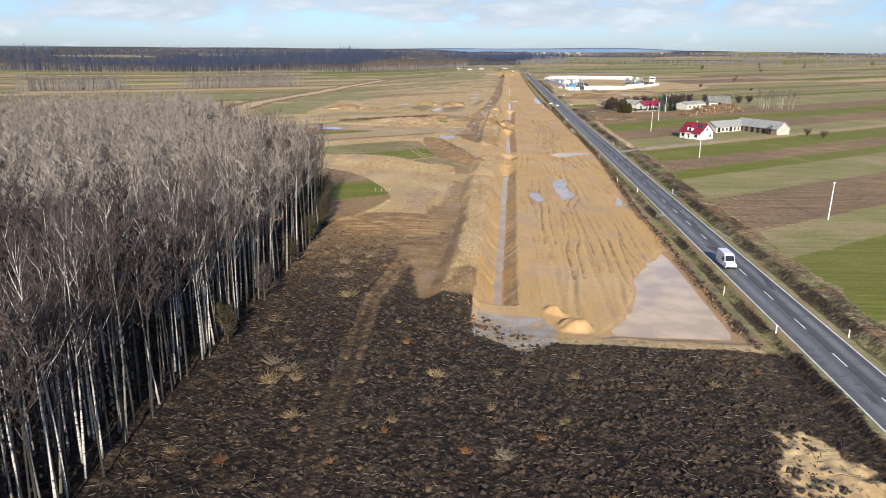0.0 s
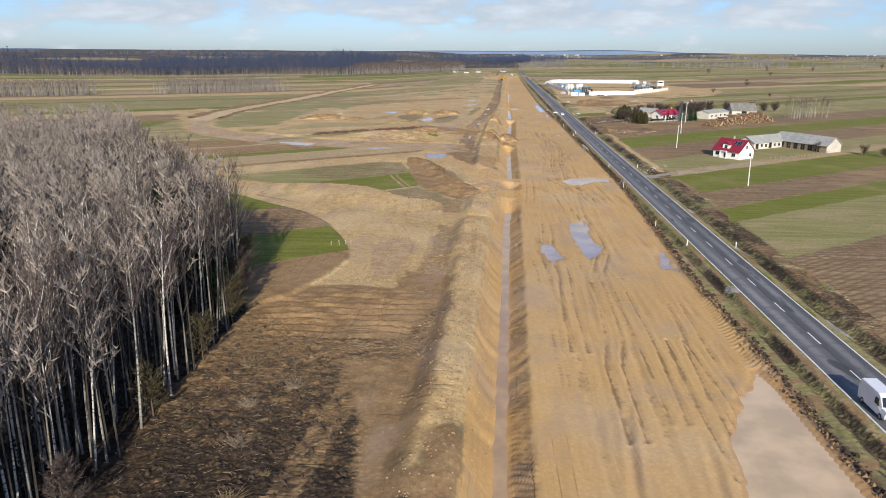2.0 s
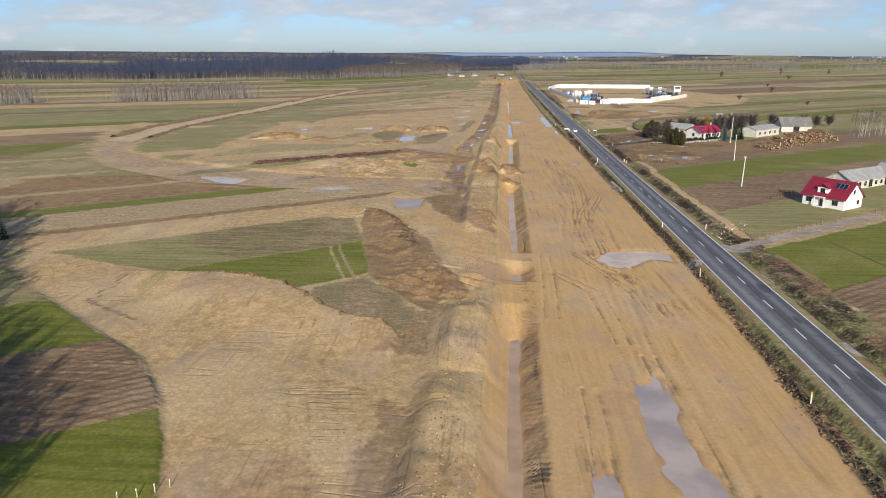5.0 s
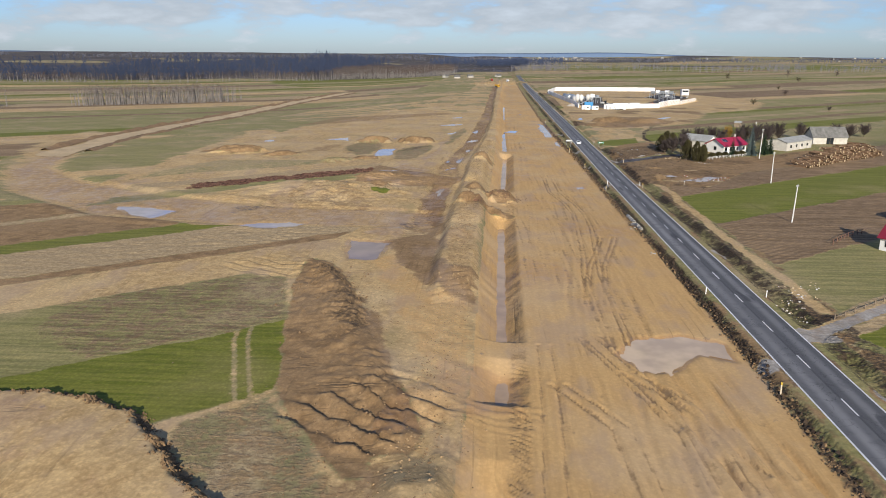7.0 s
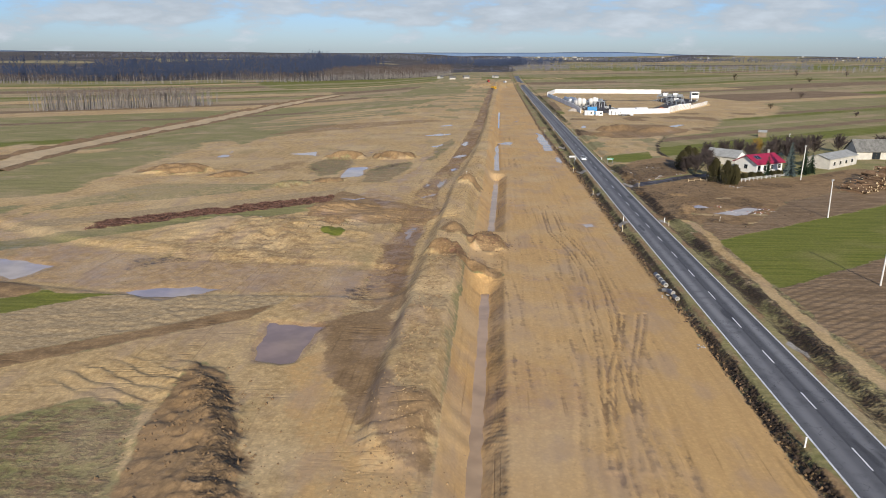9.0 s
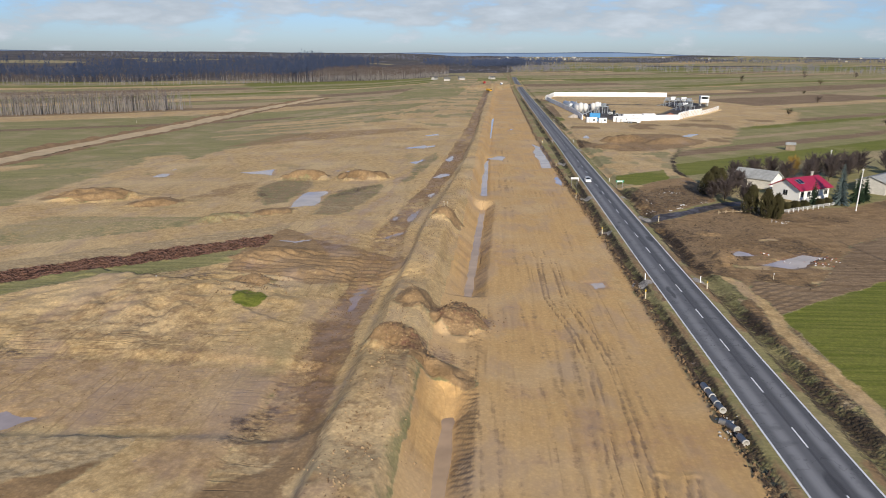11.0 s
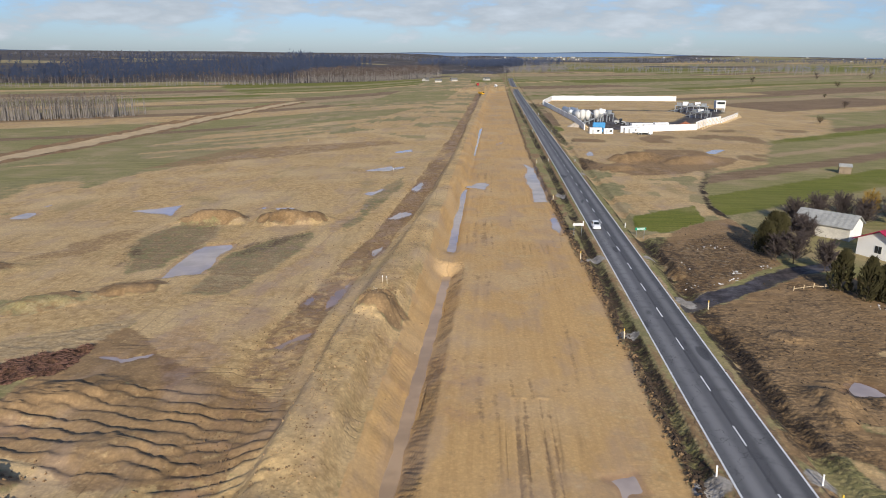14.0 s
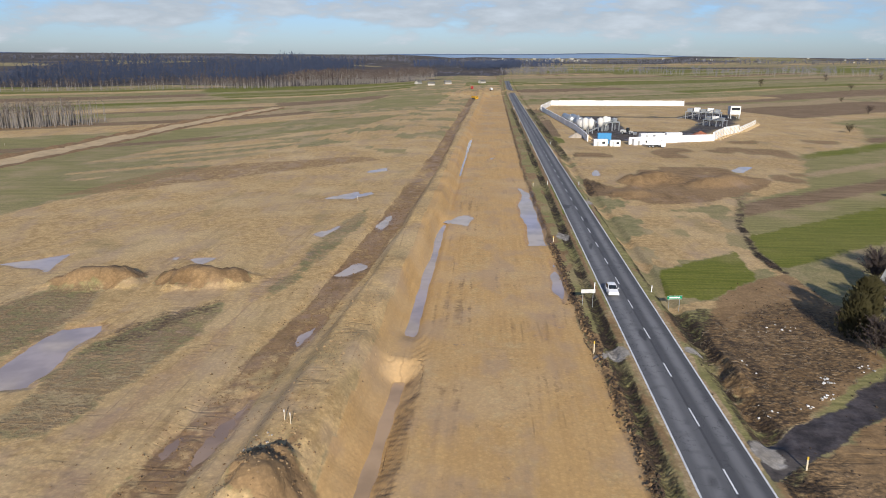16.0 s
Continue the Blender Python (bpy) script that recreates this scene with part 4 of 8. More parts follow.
    c = np.where((wx > -33) & (wx < -22) & (np.hypot(wx + 26.5, (wy - 374) * 0.9) < 3.0 + 1.6 * vnoise(x, y, 3.5, 109)), 3, c)
    for line in FIELD_TRACKS:
        c = np.where((ribbon(x, y, line) < 0), 5, c)
    # the new carriageway
    along = (wy > 90) & (wy < 1150)
    bx, tx = berm_x(y), trench_x(y)
    c = np.where(along & (np.abs(wx - bx) < 5.0) & ((wy < 240) | (wy > 284)), np.where(fbm(x, y * 0.5, 3.5, 3, 55) > np.interp(wy, [110, 140, 200, 284, 300, 355, 380], [-0.2, 0.6, 0.9, 0.7, 0.5, 0.5, 0.7]) , 7, 5), c)
    c = np.where((wy > 326) & (wy < 1000) & (np.abs(wx - lane_x(y)) < 3.0 + 1.2 * fbm(x, y * 0.4, 8, 2, 71)) & (np.abs(wy - 398) > 9), 7, c)
    c = np.where(along & (x > tx - 3.7) & (wx < sand_east(y)), 6, c)
    c = np.where(along & (wx >= sand_east(y)) & (wx < sand_east(y) + 0.9), 7, c)
    c = np.where(west & (wx >= sand_east(y) + 0.9), np.where(road_x(y) - x < 4.7, 7, np.where(road_x(y) - x < 6.3, 1, np.where(fbm(x, y, 2.5, 2, 56) > 0.1, 7, 1))), c)
    # floor of the far woods
    c = np.where((wy > np.interp(wx, [-1600, -1150, -700, -400, -235, -56, 60, 110, 260, 420, 680, 1100], [1060, 1080, 1180, 1330, 1300, 1420, 1700, 1960, 1850, 1700, 1740, 1850])) & (wx < 70) & (vnoise(wx, wy, 260, 57) > -0.55) | (wy > 2300) & ((wx < 200) | (vnoise(wx, wy, 300, 57) > 0.1)), 9, c)
    c = np.where((wy > 1350) & (wx < 120) & ((c == 3) | (c == 2)), 0, c)
    # clearing and wood
    front = np.interp(wx, [-60, -36, -20, -13, -11, -3, -1, 5, 9, 36], [176, 152, 138, 118, 104, 101, 90, 84.5, 88, 87])
    c = np.where(west & (wy < front) & (wx > -60), np.where(fbm(x, y, 3.5, 3, 58) > np.interp(wy, [50, 80, 110, 140], [1.3, 0.75, 0.15, -0.4]) - np.interp(wx, [-30, 0, 25], [0, 0, 0.3]), 7, 8), c)
    c = np.where(west & (wx < wood_edge(wy) + 1.0) & (wy < 262) & (wx > -205) & (wy > -60), 8, c)
    tr = ribbon(wx, wy, CLEAR_TRACK)
    c = np.where((tr < 0), np.where(wy > 104 + 5 * vnoise(x, y, 5, 73), 7, np.where(fbm(x, y, 2.5, 2, 59) > -0.3, 7, 8)), c)
    return c


GX = axis(-40, 54, 0.30, -4400, 4400, 1.03)
GY = axis(44, 445, 0.34, -700, 4800, 1.018)
XX, YY = np.meshgrid(GX, GY)
BASE = rest_height(XX, YY)
CLASS = heap_class(XX, YY, land_class(XX, YY))
HEAP = heap_height(XX, YY)


def soften(a):
    p = np.pad(a, 1, mode="edge")
    return (p[1:-1, 1:-1] * 2 + p[:-2, 1:-1] + p[2:, 1:-1] + p[1:-1, :-2] + p[1:-1, 2:]) / 6


RUTS = np.zeros(XX.shape)


def small_relief(x, y, c, heap):
    """Clods, ruts, furrows and machine ridges."""
    rough = np.choose(c, [0.05, 0.04, 0.06, 0.03, 0.10, 0.016, 0.010, 0.06, 0.18, 0.04, 0.35])
    near = 1 - step(np.hypot(x, y - 250), 450, 800)
    z = rough * (fbm(x, y, 3.2, 3, 61) + 0.9 * (1 - 2 * np.abs(vnoise(x, y, 1.6, 60))) + 0.7 * vnoise(x, y, 0.9, 62)) * near
    s = -SA * x + CA * y
    z = z + np.where(c == 2, 0.07 * np.sin(2 * np.pi * (s + 0.6 * vnoise(x, y, 14, 63)) / 1.5), 0) * near
    crumbly = np.where(y < 120, 0.5, 0.3) + np.interp(y, [240, 255, 268, 285, 303], [0.8, 0.7, 0.15, 0.7, 0.6]) * (1 - step(np.abs(x + 26 - (303 - y) * 0.36), 2.5, 6)) * band(y, 241, 303, 3) - 0.22 * (1 - step(np.hypot(x + 42, y - 370), 16, 24)) + 0.4 * (np.hypot(x - 5, y - 362) < 14)
    z = z + step(heap, 0.08, 0.4) * crumbly * (0.30 * fbm(x, y, 3.2, 3, 64) - 0.45 * np.abs(vnoise(x, y, 2.6, 66)) - 0.30 * np.abs(vnoise(x, y, 1.2, 167)) + 0.20 * np.abs(vnoise(x, y, 0.7, 92)))
    # benches left across by a bulldozer: a slow rise, then a ragged drop
    for cx, cy, rx, ry, turn, period, amp in ((-20, 150, 15, 13, 3, 2.3, 0.42), (-20, 395, 19, 12, -6, 2.1, 0.40), (-8, 386, 7, 9, 28, 1.9, 0.34), (-36, 302, 10, 8, -24, 2.4, 0.26), (-9, 249, 9, 11, -33, 3.0, 0.70), (3, 250, 9, 5, -6, 1.6, 0.10), (-15, 190, 9, 26, 8, 1.9, 0.05), (-24, 432, 9, 9, -10, 1.6, 0.05), (-33, 398, 5, 10, 4, 1.7, 0.3), (-2, 290, 5, 6, 20, 2.0, 0.2)):
        c0, s0 = math.cos(radians(turn)), math.sin(radians(turn))
        near = (np.abs(x - cx) < 1.6 * max(rx, ry)) & (np.abs(y - cy) < 1.6 * max(rx, ry))
        u, v = (x[near] - cx) * c0 + (y[near] - cy) * s0, -(x[near] - cx) * s0 + (y[near] - cy) * c0
        m = 1 - step(np.hypot(u / rx, v / ry) + 0.2 * vnoise(u, v, 6, 65), 0.7, 1.0)
        ph = (v + 0.7 * vnoise(u, v, 6, 66) + 0.50 * vnoise(u, v, 2.2, 67) + 0.22 * vnoise(u, v, 0.8, 166)) / period
        saw = ph - np.floor(ph)
        saw = np.where(saw < 0.8, saw / 0.8, (1 - saw) / 0.2) - 0.5
        row = np.floor(ph)
        fade = np.clip(0.75 + 0.8 * vnoise(u * 0.5, row * 3.7, 2.6, 168), 0.1, 1.3)
        z[near] += amp * m * saw * fade
    # ribs on the faces of the deep ditch and the spoil bank
    tx = trench_x(y)
    side = band(x - tx, 1.2, 3.5, 0.3) + 0.5 * band(x - tx, -3.5, -1.4, 0.3)
    ribs = (y + 0.9 * (x - tx) + 0.5 * vnoise(x, y, 3, 68)) / 0.95
    z = z + (0.15 + 0.10 * vnoise(x, y, 2.2, 69)) * side * (np.abs((ribs - np.floor(ribs)) * 2 - 1) * 2 - 1) * band(y, 100, 470, 3)
    bank = 1 - step(np.abs(x - berm_x(y)), 3.0, 5.5)
    z = z + 0.15 * bank * fbm(x + 0.8 * y, y * 0.55, 2.4, 3, 69) * band(y, 98, 900, 4)
    # rake marks down the tipped fan
    fan = (1 - step(np.hypot((x + 40) / 15, (y - 366) / 13), 0.6, 1.0)) * np.clip(vnoise(x, y, 5, 96) + 0.8, 0, 1)
    z = z + 0.045 * fan * np.sin(2 * np.pi * (np.arctan2(x + 42, 392 - y) * 20 + 0.5 * vnoise(x, y, 3, 97)))
    lipside = band(x - sand_east(y), -1.9, 0.5, 0.3) * band(y, 92, 172, 5)
    z = z + 0.10 * lipside * np.sin(2 * np.pi * (y - 0.6 * x + 0.4 * vnoise(x, y, 3, 93)) / 1.0)
    # ruts along the sand bed
    sandy = (x > 4) & (x < 40) & (y > 88) & (y < 540)
    qx, qy, on = x[sandy], y[sandy], (c == 6)[sandy]
    uneven, patchy = 0.8 + 0.25 * vnoise(qx, qy, 4.5, 90), 0.75 + 0.35 * vnoise(qx, qy, 8.0, 91)
    for k, (x0, x1, y0, y1, depth) in enumerate(((11.5, 13.0, 100, 200, .16), (14, 17.5, 96, 175, .16), (17.8, 20.5, 96, 180, .18), (20.2, 19.0, 120, 230, .14), (25, 21.0, 150, 240, .14), (28.5, 24, 140, 225, .12), (22.5, 26.5, 205, 300, .18), (24.6, 28.6, 205, 300, .15), (17.6, 22.0, 280, 345, .16), (19.6, 24.2, 280, 345, .16), (20.5, 17.0, 345, 470, .1), (24.0, 17.8, 330, 380, .16), (23.0, 26.0, 380, 520, .07), (30.0, 27.5, 300, 420, .08), (12.4, 13.6, 230, 330, .07), (15.0, 15.6, 230, 330, .06), (13.4, 16.4, 330, 470, .06), (31.0, 27.0, 235, 262, .42), (28.0, 24.5, 238, 262, .42), (33.5, 31.0, 232, 262, .42), (35.2, 33.4, 236, 264, .4), (29.6, 26.2, 232, 258, .36), (14.2, 15.5, 104, 128, .3), (21.0, 22.5, 94, 116, .3), (36, 33, 226, 258, .36), (25.2, 23.0, 236, 262, .2), (20.5, 21.8, 232, 266, .2), (17.2, 18.6, 225, 275, .14), (29.8, 29.0, 150, 220, .1), (23.5, 24.8, 110, 190, .12), (27.0, 28.5, 118, 178, .1), (31.5, 32.0, 130, 200, .08))):
        t = (qy - y0) / (y1 - y0)
        lx = x0 + (x1 - x0) * t + 0.9 * vnoise(qy, qy * 0 + k, 26, 70 + k)
        m = band(qy, y0, y1, 6) * on
        dd = np.abs(qx - lx)
        z[sandy] += m * 0.7 * depth * (-(1 - step(dd, 0.18, 0.62)) + 0.55 * (1 - step(np.abs(dd - 0.85), 0.1, 0.5))) * uneven
        RUTS[sandy] = np.maximum(RUTS[sandy], m * (1 - step(dd, 0.12, 0.5)) * min(1.0, 0.35 + 3.5 * depth) * patchy)
    return z


def wheel_tracks(x, y):
    """Pairs of wheel ruts that wander over sand and soil: depth, and how strongly they mark the surface."""
    r = random.Random(52)
    z, mark = np.zeros(x.shape), np.zeros(x.shape)
    for k in range(112):
        if k < 46:
            y0 = r.uniform(95, 560)
            x0 = float(trench_x(y0)) + r.uniform(5, 24)
            x1, y1 = x0 + r.uniform(-4, 4), y0 + r.uniform(50, 130)
        elif k < 78:
            y0 = r.uniform(330, 620)
            x0 = r.uniform(-75, -12)
            x1, y1 = x0 + r.uniform(-10, 22), y0 + r.uniform(45, 110)
        elif k < 94:
            y0 = r.uniform(150, 240)
            x0 = r.uniform(-24, -8)
            x1, y1 = x0 + r.uniform(-14, 4), y0 + r.uniform(15, 45)
        else:
            y0 = r.uniform(395, 450)
            x0 = r.uniform(52, 78)
            x1, y1 = x0 + r.uniform(8, 30), y0 + r.uniform(2, 22)
        bow, depth, gauge = r.uniform(-2.5, 2.5), r.uniform(0.015, 0.055), r.uniform(1.7, 2.3)
        near = (x > min(x0, x1) - 6) & (x < max(x0, x1) + 6) & (y > y0 - 2) & (y < y1 + 2)
        if not near.any():
            continue
        px, py = x[near], y[near]
        t = np.clip((py - y0) / (y1 - y0), 0, 1)
        cx = x0 + (x1 - x0) * t + bow * np.sin(3.1 * t) + 0.25 * vnoise(py, py * 0 + k, 7, 200 + k)
        d = np.abs(np.abs(px - cx) - gauge / 2)
        m = band(py, y0, y1, 12.0) * (0.65 + 0.5 * vnoise(px, py, 6, 77))
        cut = 1 - step(d, 0.12, 0.5)
        z[near] += m * depth * (0.5 * (1 - step(np.abs(d - 0.65), 0.05, 0.4)) - cut)
        mark[near] = np.maximum(mark[near], m * cut * r.uniform(0.3, 1.0))
    sandy = (x > 5) & (x < 40) & (y > 90) & (y < 540)
    qx, qy = x[sandy], y[sandy]
    wob, fade = 0.10 * vnoise(qx, qy, 1.3, 94), 0.75 + 0.35 * vnoise(qx, qy, 5, 95)
    for k, pts in enumerate(TRACK_LINES):
        for off in (-1.9, -1.0, 1.0, 1.9) if k in (0, 1, 7) else (-1.0, 1.0):
            line = [(px + off + 0.15 * math.sin(py * 0.13 + off), py, 0.0) for px, py in pts]
            d = ribbon(qx, qy, line) + wob
            cut = 1 - step(d, 0.06, 0.36)
            z[sandy] += 0.15 * fade * (0.6 * (1 - step(np.abs(d - 0.6), 0.05, 0.35)) - cut)
            mark[sandy] = np.maximum(mark[sandy], 1.5 * cut * fade)
    return z, mark


FLAT = 1 - step(4.9 - np.abs(XX - road_x(YY)), 0, 0.6)
HOLLOW = puddle_fields(XX, YY)
RELIEF = small_relief(XX, YY, CLASS, HEAP)
TRACK_Z, TRACK_MARK = wheel_tracks(XX, YY)
BARE = (CLASS >= 5) & (CLASS <= 7)
RELIEF = RELIEF + np.where(BARE, TRACK_Z, 0)
ZZ = BASE + HEAP + HOLLOW + RELIEF * FLAT * np.where(HOLLOW < -0.1, 0.45, 1.0)


def ground_z(x, y):
    """The height of the finished ground at one place."""
    i, j = np.clip(np.searchsorted(GY, y) - 1, 0, len(GY) - 2), np.clip(np.searchsorted(GX, x) - 1, 0, len(GX) - 2)
    a, b = (y - GY[i]) / (GY[i + 1] - GY[i]), (x - GX[j]) / (GX[j + 1] - GX[j])
    return float((ZZ[i, j] * (1 - b) + ZZ[i, j + 1] * b) * (1 - a) + (ZZ[i + 1, j] * (1 - b) + ZZ[i + 1, j + 1] * b) * a)


def build_ground():
    ny, nx = XX.shape
    me = bpy.data.meshes.new("ground")
    idx = np.arange(nx * ny).reshape(ny, nx)
    quads = np.stack([idx[:-1, :-1], idx[:-1, 1:], idx[1:, 1:], idx[1:, :-1]], -1).reshape(-1, 4)
    me.vertices.add(nx * ny)
    me.vertices.foreach_set("co", np.stack([XX, YY, ZZ], -1).astype(np.float32).ravel())
    me.loops.add(quads.size)
    me.loops.foreach_set("vertex_index", quads.astype(np.int32).ravel())
    me.polygons.add(len(quads))
    me.polygons.foreach_set("loop_start", np.arange(0, quads.size, 4, dtype=np.int32))
    me.polygons.foreach_set("use_smooth", np.ones(len(quads), bool))
    me.update(calc_edges=True)
    wet = step(-HOLLOW, 0.02, 0.16) + 0.5 * (1 - step(np.abs(XX - lane_x(YY)), 1.5, 4.5)) * (YY > 350) + 0.75 * (1 - step(ribbon(XX, YY, RAMP), -3.0, 0.0))
    wet = np.maximum(wet, 0.55 * step(fbm(XX, YY, 16, 3, 101), 0.3, 0.55) * ((CLASS == 5) | (CLASS == 6)))
    wet = np.maximum(wet, 0.8 * (CLASS == 9) * (fbm(XX, YY, 9, 2, 102) > 0.1))
    one = {k: soften((CLASS == k).astype(float)) for k in range(11)}
    for k in (0, 1, 5, 7, 8):
        wide = one[k]
        for i in range(5):
            wide = soften(wide)
        one[k] = np.where((np.abs(XX - 7) < 55) & (YY > 30) & (YY < 480), wide, one[k])
    lane = (1 - step(np.abs(XX - lane_x(YY)), 2.4, 5.5)) * band(YY, 328, 900, 8)
    one[7] = np.where((lane > 0.02) & (CLASS == 7), (0.66 + 0.45 * fbm(XX, YY * 0.25, 4, 3, 104)) * (0.5 + 0.5 * lane), one[7])
    one[5] = np.where((lane > 0.02) & (CLASS == 7), 1.0, one[5])
    bank = (1 - step(np.abs(XX - berm_x(YY) + 0.6), 2.0, 5.0)) * band(YY, 105, 900, 6) * (CLASS != 6)
    one[1] = np.maximum(one[1], bank * (0.26 + 0.3 * fbm(XX, YY * 0.4, 6, 3, 105)))
    ragged = 1.7 * fbm(XX, YY, 5, 3, 108)
    over = {1: (2, 3, 4, 5, 7, 8), 2: (3, 4, 5, 7, 8), 4: (5, 7, 8), 6: (7, 8), 7: (8,), 8: ()}
    for kind, much, poly in PATCHES:
        near = boxed(XX, YY, [p[0] for p in poly], [p[1] for p in poly], 4)
        m = step(inside(XX[near], YY[near], poly) + ragged[near], -1.2, 1.2) * (CLASS[near] != 6) * (CLASS[near] != 3)
        one[kind][near] = np.maximum(one[kind][near], much * m)
        for k in over[kind]:
            one[k][near] *= 1 - (0.55 if kind == 6 else 0.85) * m * min(1.0, much / 0.6)
    for poly in DAMP:
        near = boxed(XX, YY, [p[0] for p in poly], [p[1] for p in poly], 4)
        wet[near] = np.maximum(wet[near], 0.9 * step(inside(XX[near], YY[near], poly) + ragged[near], -1.5, 1.5))
    sd = inside(XX, YY, SHELF) + 0.5 * vnoise(XX, YY, 2.0, 26) + 0.3 * vnoise(XX, YY, 0.9, 27)
    one[5] = np.where(sd > 0.2, 1.0, one[5])
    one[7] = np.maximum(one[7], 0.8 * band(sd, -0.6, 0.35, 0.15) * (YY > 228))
    # mud colour on the ditch's east face paints the side turned from the sun
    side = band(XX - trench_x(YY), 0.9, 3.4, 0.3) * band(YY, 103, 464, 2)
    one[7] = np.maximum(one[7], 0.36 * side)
    # clearing: dark peaty soil, deepened nearby with a cloud's shade as colour
    clearing = (XX < 36) & (XX > -36) & (YY < 150) & ((CLASS == 8) | (CLASS == 7)) & (YY < np.interp(XX, [-60, -36, -20, -13, -11, -2, 7, 36], [176, 152, 138, 118, 104, 103, 91.5, 88.7]) + 1)
    one[7] = np.where(clearing, 1.0, one[7])
    one[8] = np.where(clearing, np.interp(YY, [45, 75, 105, 140], [1.06, 0.96, 0.74, 0.36]) - np.interp(XX, [-20, 10, 34], [0, 0, 0.22]) * step(YY, 50, 80), one[8])
    for k in (7, 8):
        faded = one[k]
        for i in range(9):
            faded = soften(faded)
        one[k] = np.where((YY > 84) & (YY < 156) & (XX > -34) & (XX < -3), faded, one[k])
    rut = ribbon(XX, YY, CLEAR_TRACK)
    one[8] = np.where(clearing & (rut < 0.2), np.interp(YY, [45, 90, 130], [0.80, 0.66, 0.36]) - 0.10 * (1 - step(np.abs(rut + 0.5), 0.25, 0.55)), one[8])
    peaty = np.maximum(1 - step(np.hypot((XX - 8.4) / 5.4, (YY - 369.5) / 5.6), 0.7, 1.1), 1 - step(np.hypot((XX - 3.6) / 6.5, (YY - 355.5) / 4.0), 0.6, 1.1))
    one[10] = np.maximum(one[10], 0.45 * peaty)
    one[6] *= 1 - 0.42 * step(YY, 280, 400) * np.clip(0.6 + 0.9 * fbm(XX, YY * 0.12, 5, 3, 111), 0, 1) * (XX > trench_x(YY) + 3)
    one[5] = np.where((CLASS == 6) & (YY > 270), 1.0, one[5])
    bald = step(4.0 * fbm(XX, YY, 4, 3, 112) + inside(XX, YY, [(28.5, 64.5), (32.5, 66.5), (36.5, 60), (36.5, 52), (31, 52), (28, 60)]), -0.8, 1.5)
    one[8], one[5] = one[8] * (1 - bald), np.maximum(one[5], bald)
    one[7] = one[7] * (1 - 0.8 * bald)
    # dark clumps plus the cut bank's shading, both painted as dark soil
    lip = (1 - step(np.abs(XX - sand_east(YY) - 0.5), 0.2, 0.9)) * band(YY, 90, 900, 4)
    one[8] = np.maximum(one[8], (0.36 + 0.3 * fbm(XX, YY, 5, 3, 106)) * lip)
    rx = XX - road_x(YY)
    ditchy = np.maximum(np.maximum(band(rx, 4.7, 9.2, 0.4), 0.85 * band(rx, 8, 13, 1.0)), band(rx, -6.8, -4.6, 0.35)) * ((CLASS == 1) | (CLASS == 4) | (CLASS == 7)) * (YY < 900)
    one[8] = np.maximum(one[8], ditchy * (0.54 + 0.34 * fbm(XX, YY * 0.4, 4, 3, 110)))
    yard = step(fbm(XX, YY, 7, 3, 103), -0.3, 0.5) * (CLASS == 7) * (XX > 50)
    one[8] = np.maximum(one[8], 0.44 * yard * (YY < 520))
    # ruts in darker soil, which also paints the shading inside them
    one[7] = np.maximum(one[7], np.maximum(0.56 * TRACK_MARK, 0.50 * soften(RUTS)) * BARE)
    gravel = 0.8 * (ribbon(XX, YY, DRIVE) < -0.2)
    pad = inside(XX, YY, [(-2, 100.4), (8.2, 99), (10, 93), (9, 88), (5, 84.5), (-1.7, 90.5)]) + 0.8 * fbm(XX, YY, 3, 3, 114)
    gravel = np.maximum(gravel, 0.62 * step(pad, -0.3, 0.6))
    for ax, ay, ar, ab in APRONS:
        gravel = np.maximum(gravel, 1 - step(np.hypot((XX - ax) / ar, (YY - ay) / ab), 0.55, 1.25))
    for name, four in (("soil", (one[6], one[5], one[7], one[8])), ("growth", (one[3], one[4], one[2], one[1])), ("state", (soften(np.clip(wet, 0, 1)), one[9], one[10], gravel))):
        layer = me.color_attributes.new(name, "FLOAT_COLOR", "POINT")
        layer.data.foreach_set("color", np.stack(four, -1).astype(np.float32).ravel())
    me.materials.append(GROUND)
    return tagged(new("ground", me), "bare earthworks, sand and farm fields reaching to the horizon", "ground", kind="structure")


build_ground()


def strip_mesh(name, xs_of_y, y0, y1, dy, z_of, mat, label, category, crown=0.0):
    bm = bmesh.new()
    prev = None
    for y in np.arange(y0, y1 + dy, dy):
        y = min(y, y1)
        row = [bm.verts.new((x, y, z_of(x, y))) for x in xs_of_y(y)]
        if prev:
            for k in range(len(row) - 1):
                bm.faces.new((prev[k], prev[k + 1], row[k + 1], row[k]))
        prev = row
    return tagged(smooth(part(name, bm, mat)), label, category, kind="structure")


def road_level(x, y):
    far = BASE_AT(road_x(y), y)
    return far + 0.055 - 0.018 * abs(x - float(road_x(y)))


def BASE_AT(x, y):
    return float(rest_height(np.array([float(x)]), np.array([float(y)]))[0])


ROAD_Y = np.concatenate([np.arange(-60, 500, 8.0), np.arange(500, 1400, 25.0)])
ROAD_Z = np.array([BASE_AT(road_x(y), y) for y in ROAD_Y]) + 0.07


def road_z(x, y):
    return float(np.interp(y, ROAD_Y, ROAD_Z)) - 0.016 * abs(x - float(road_x(y)))


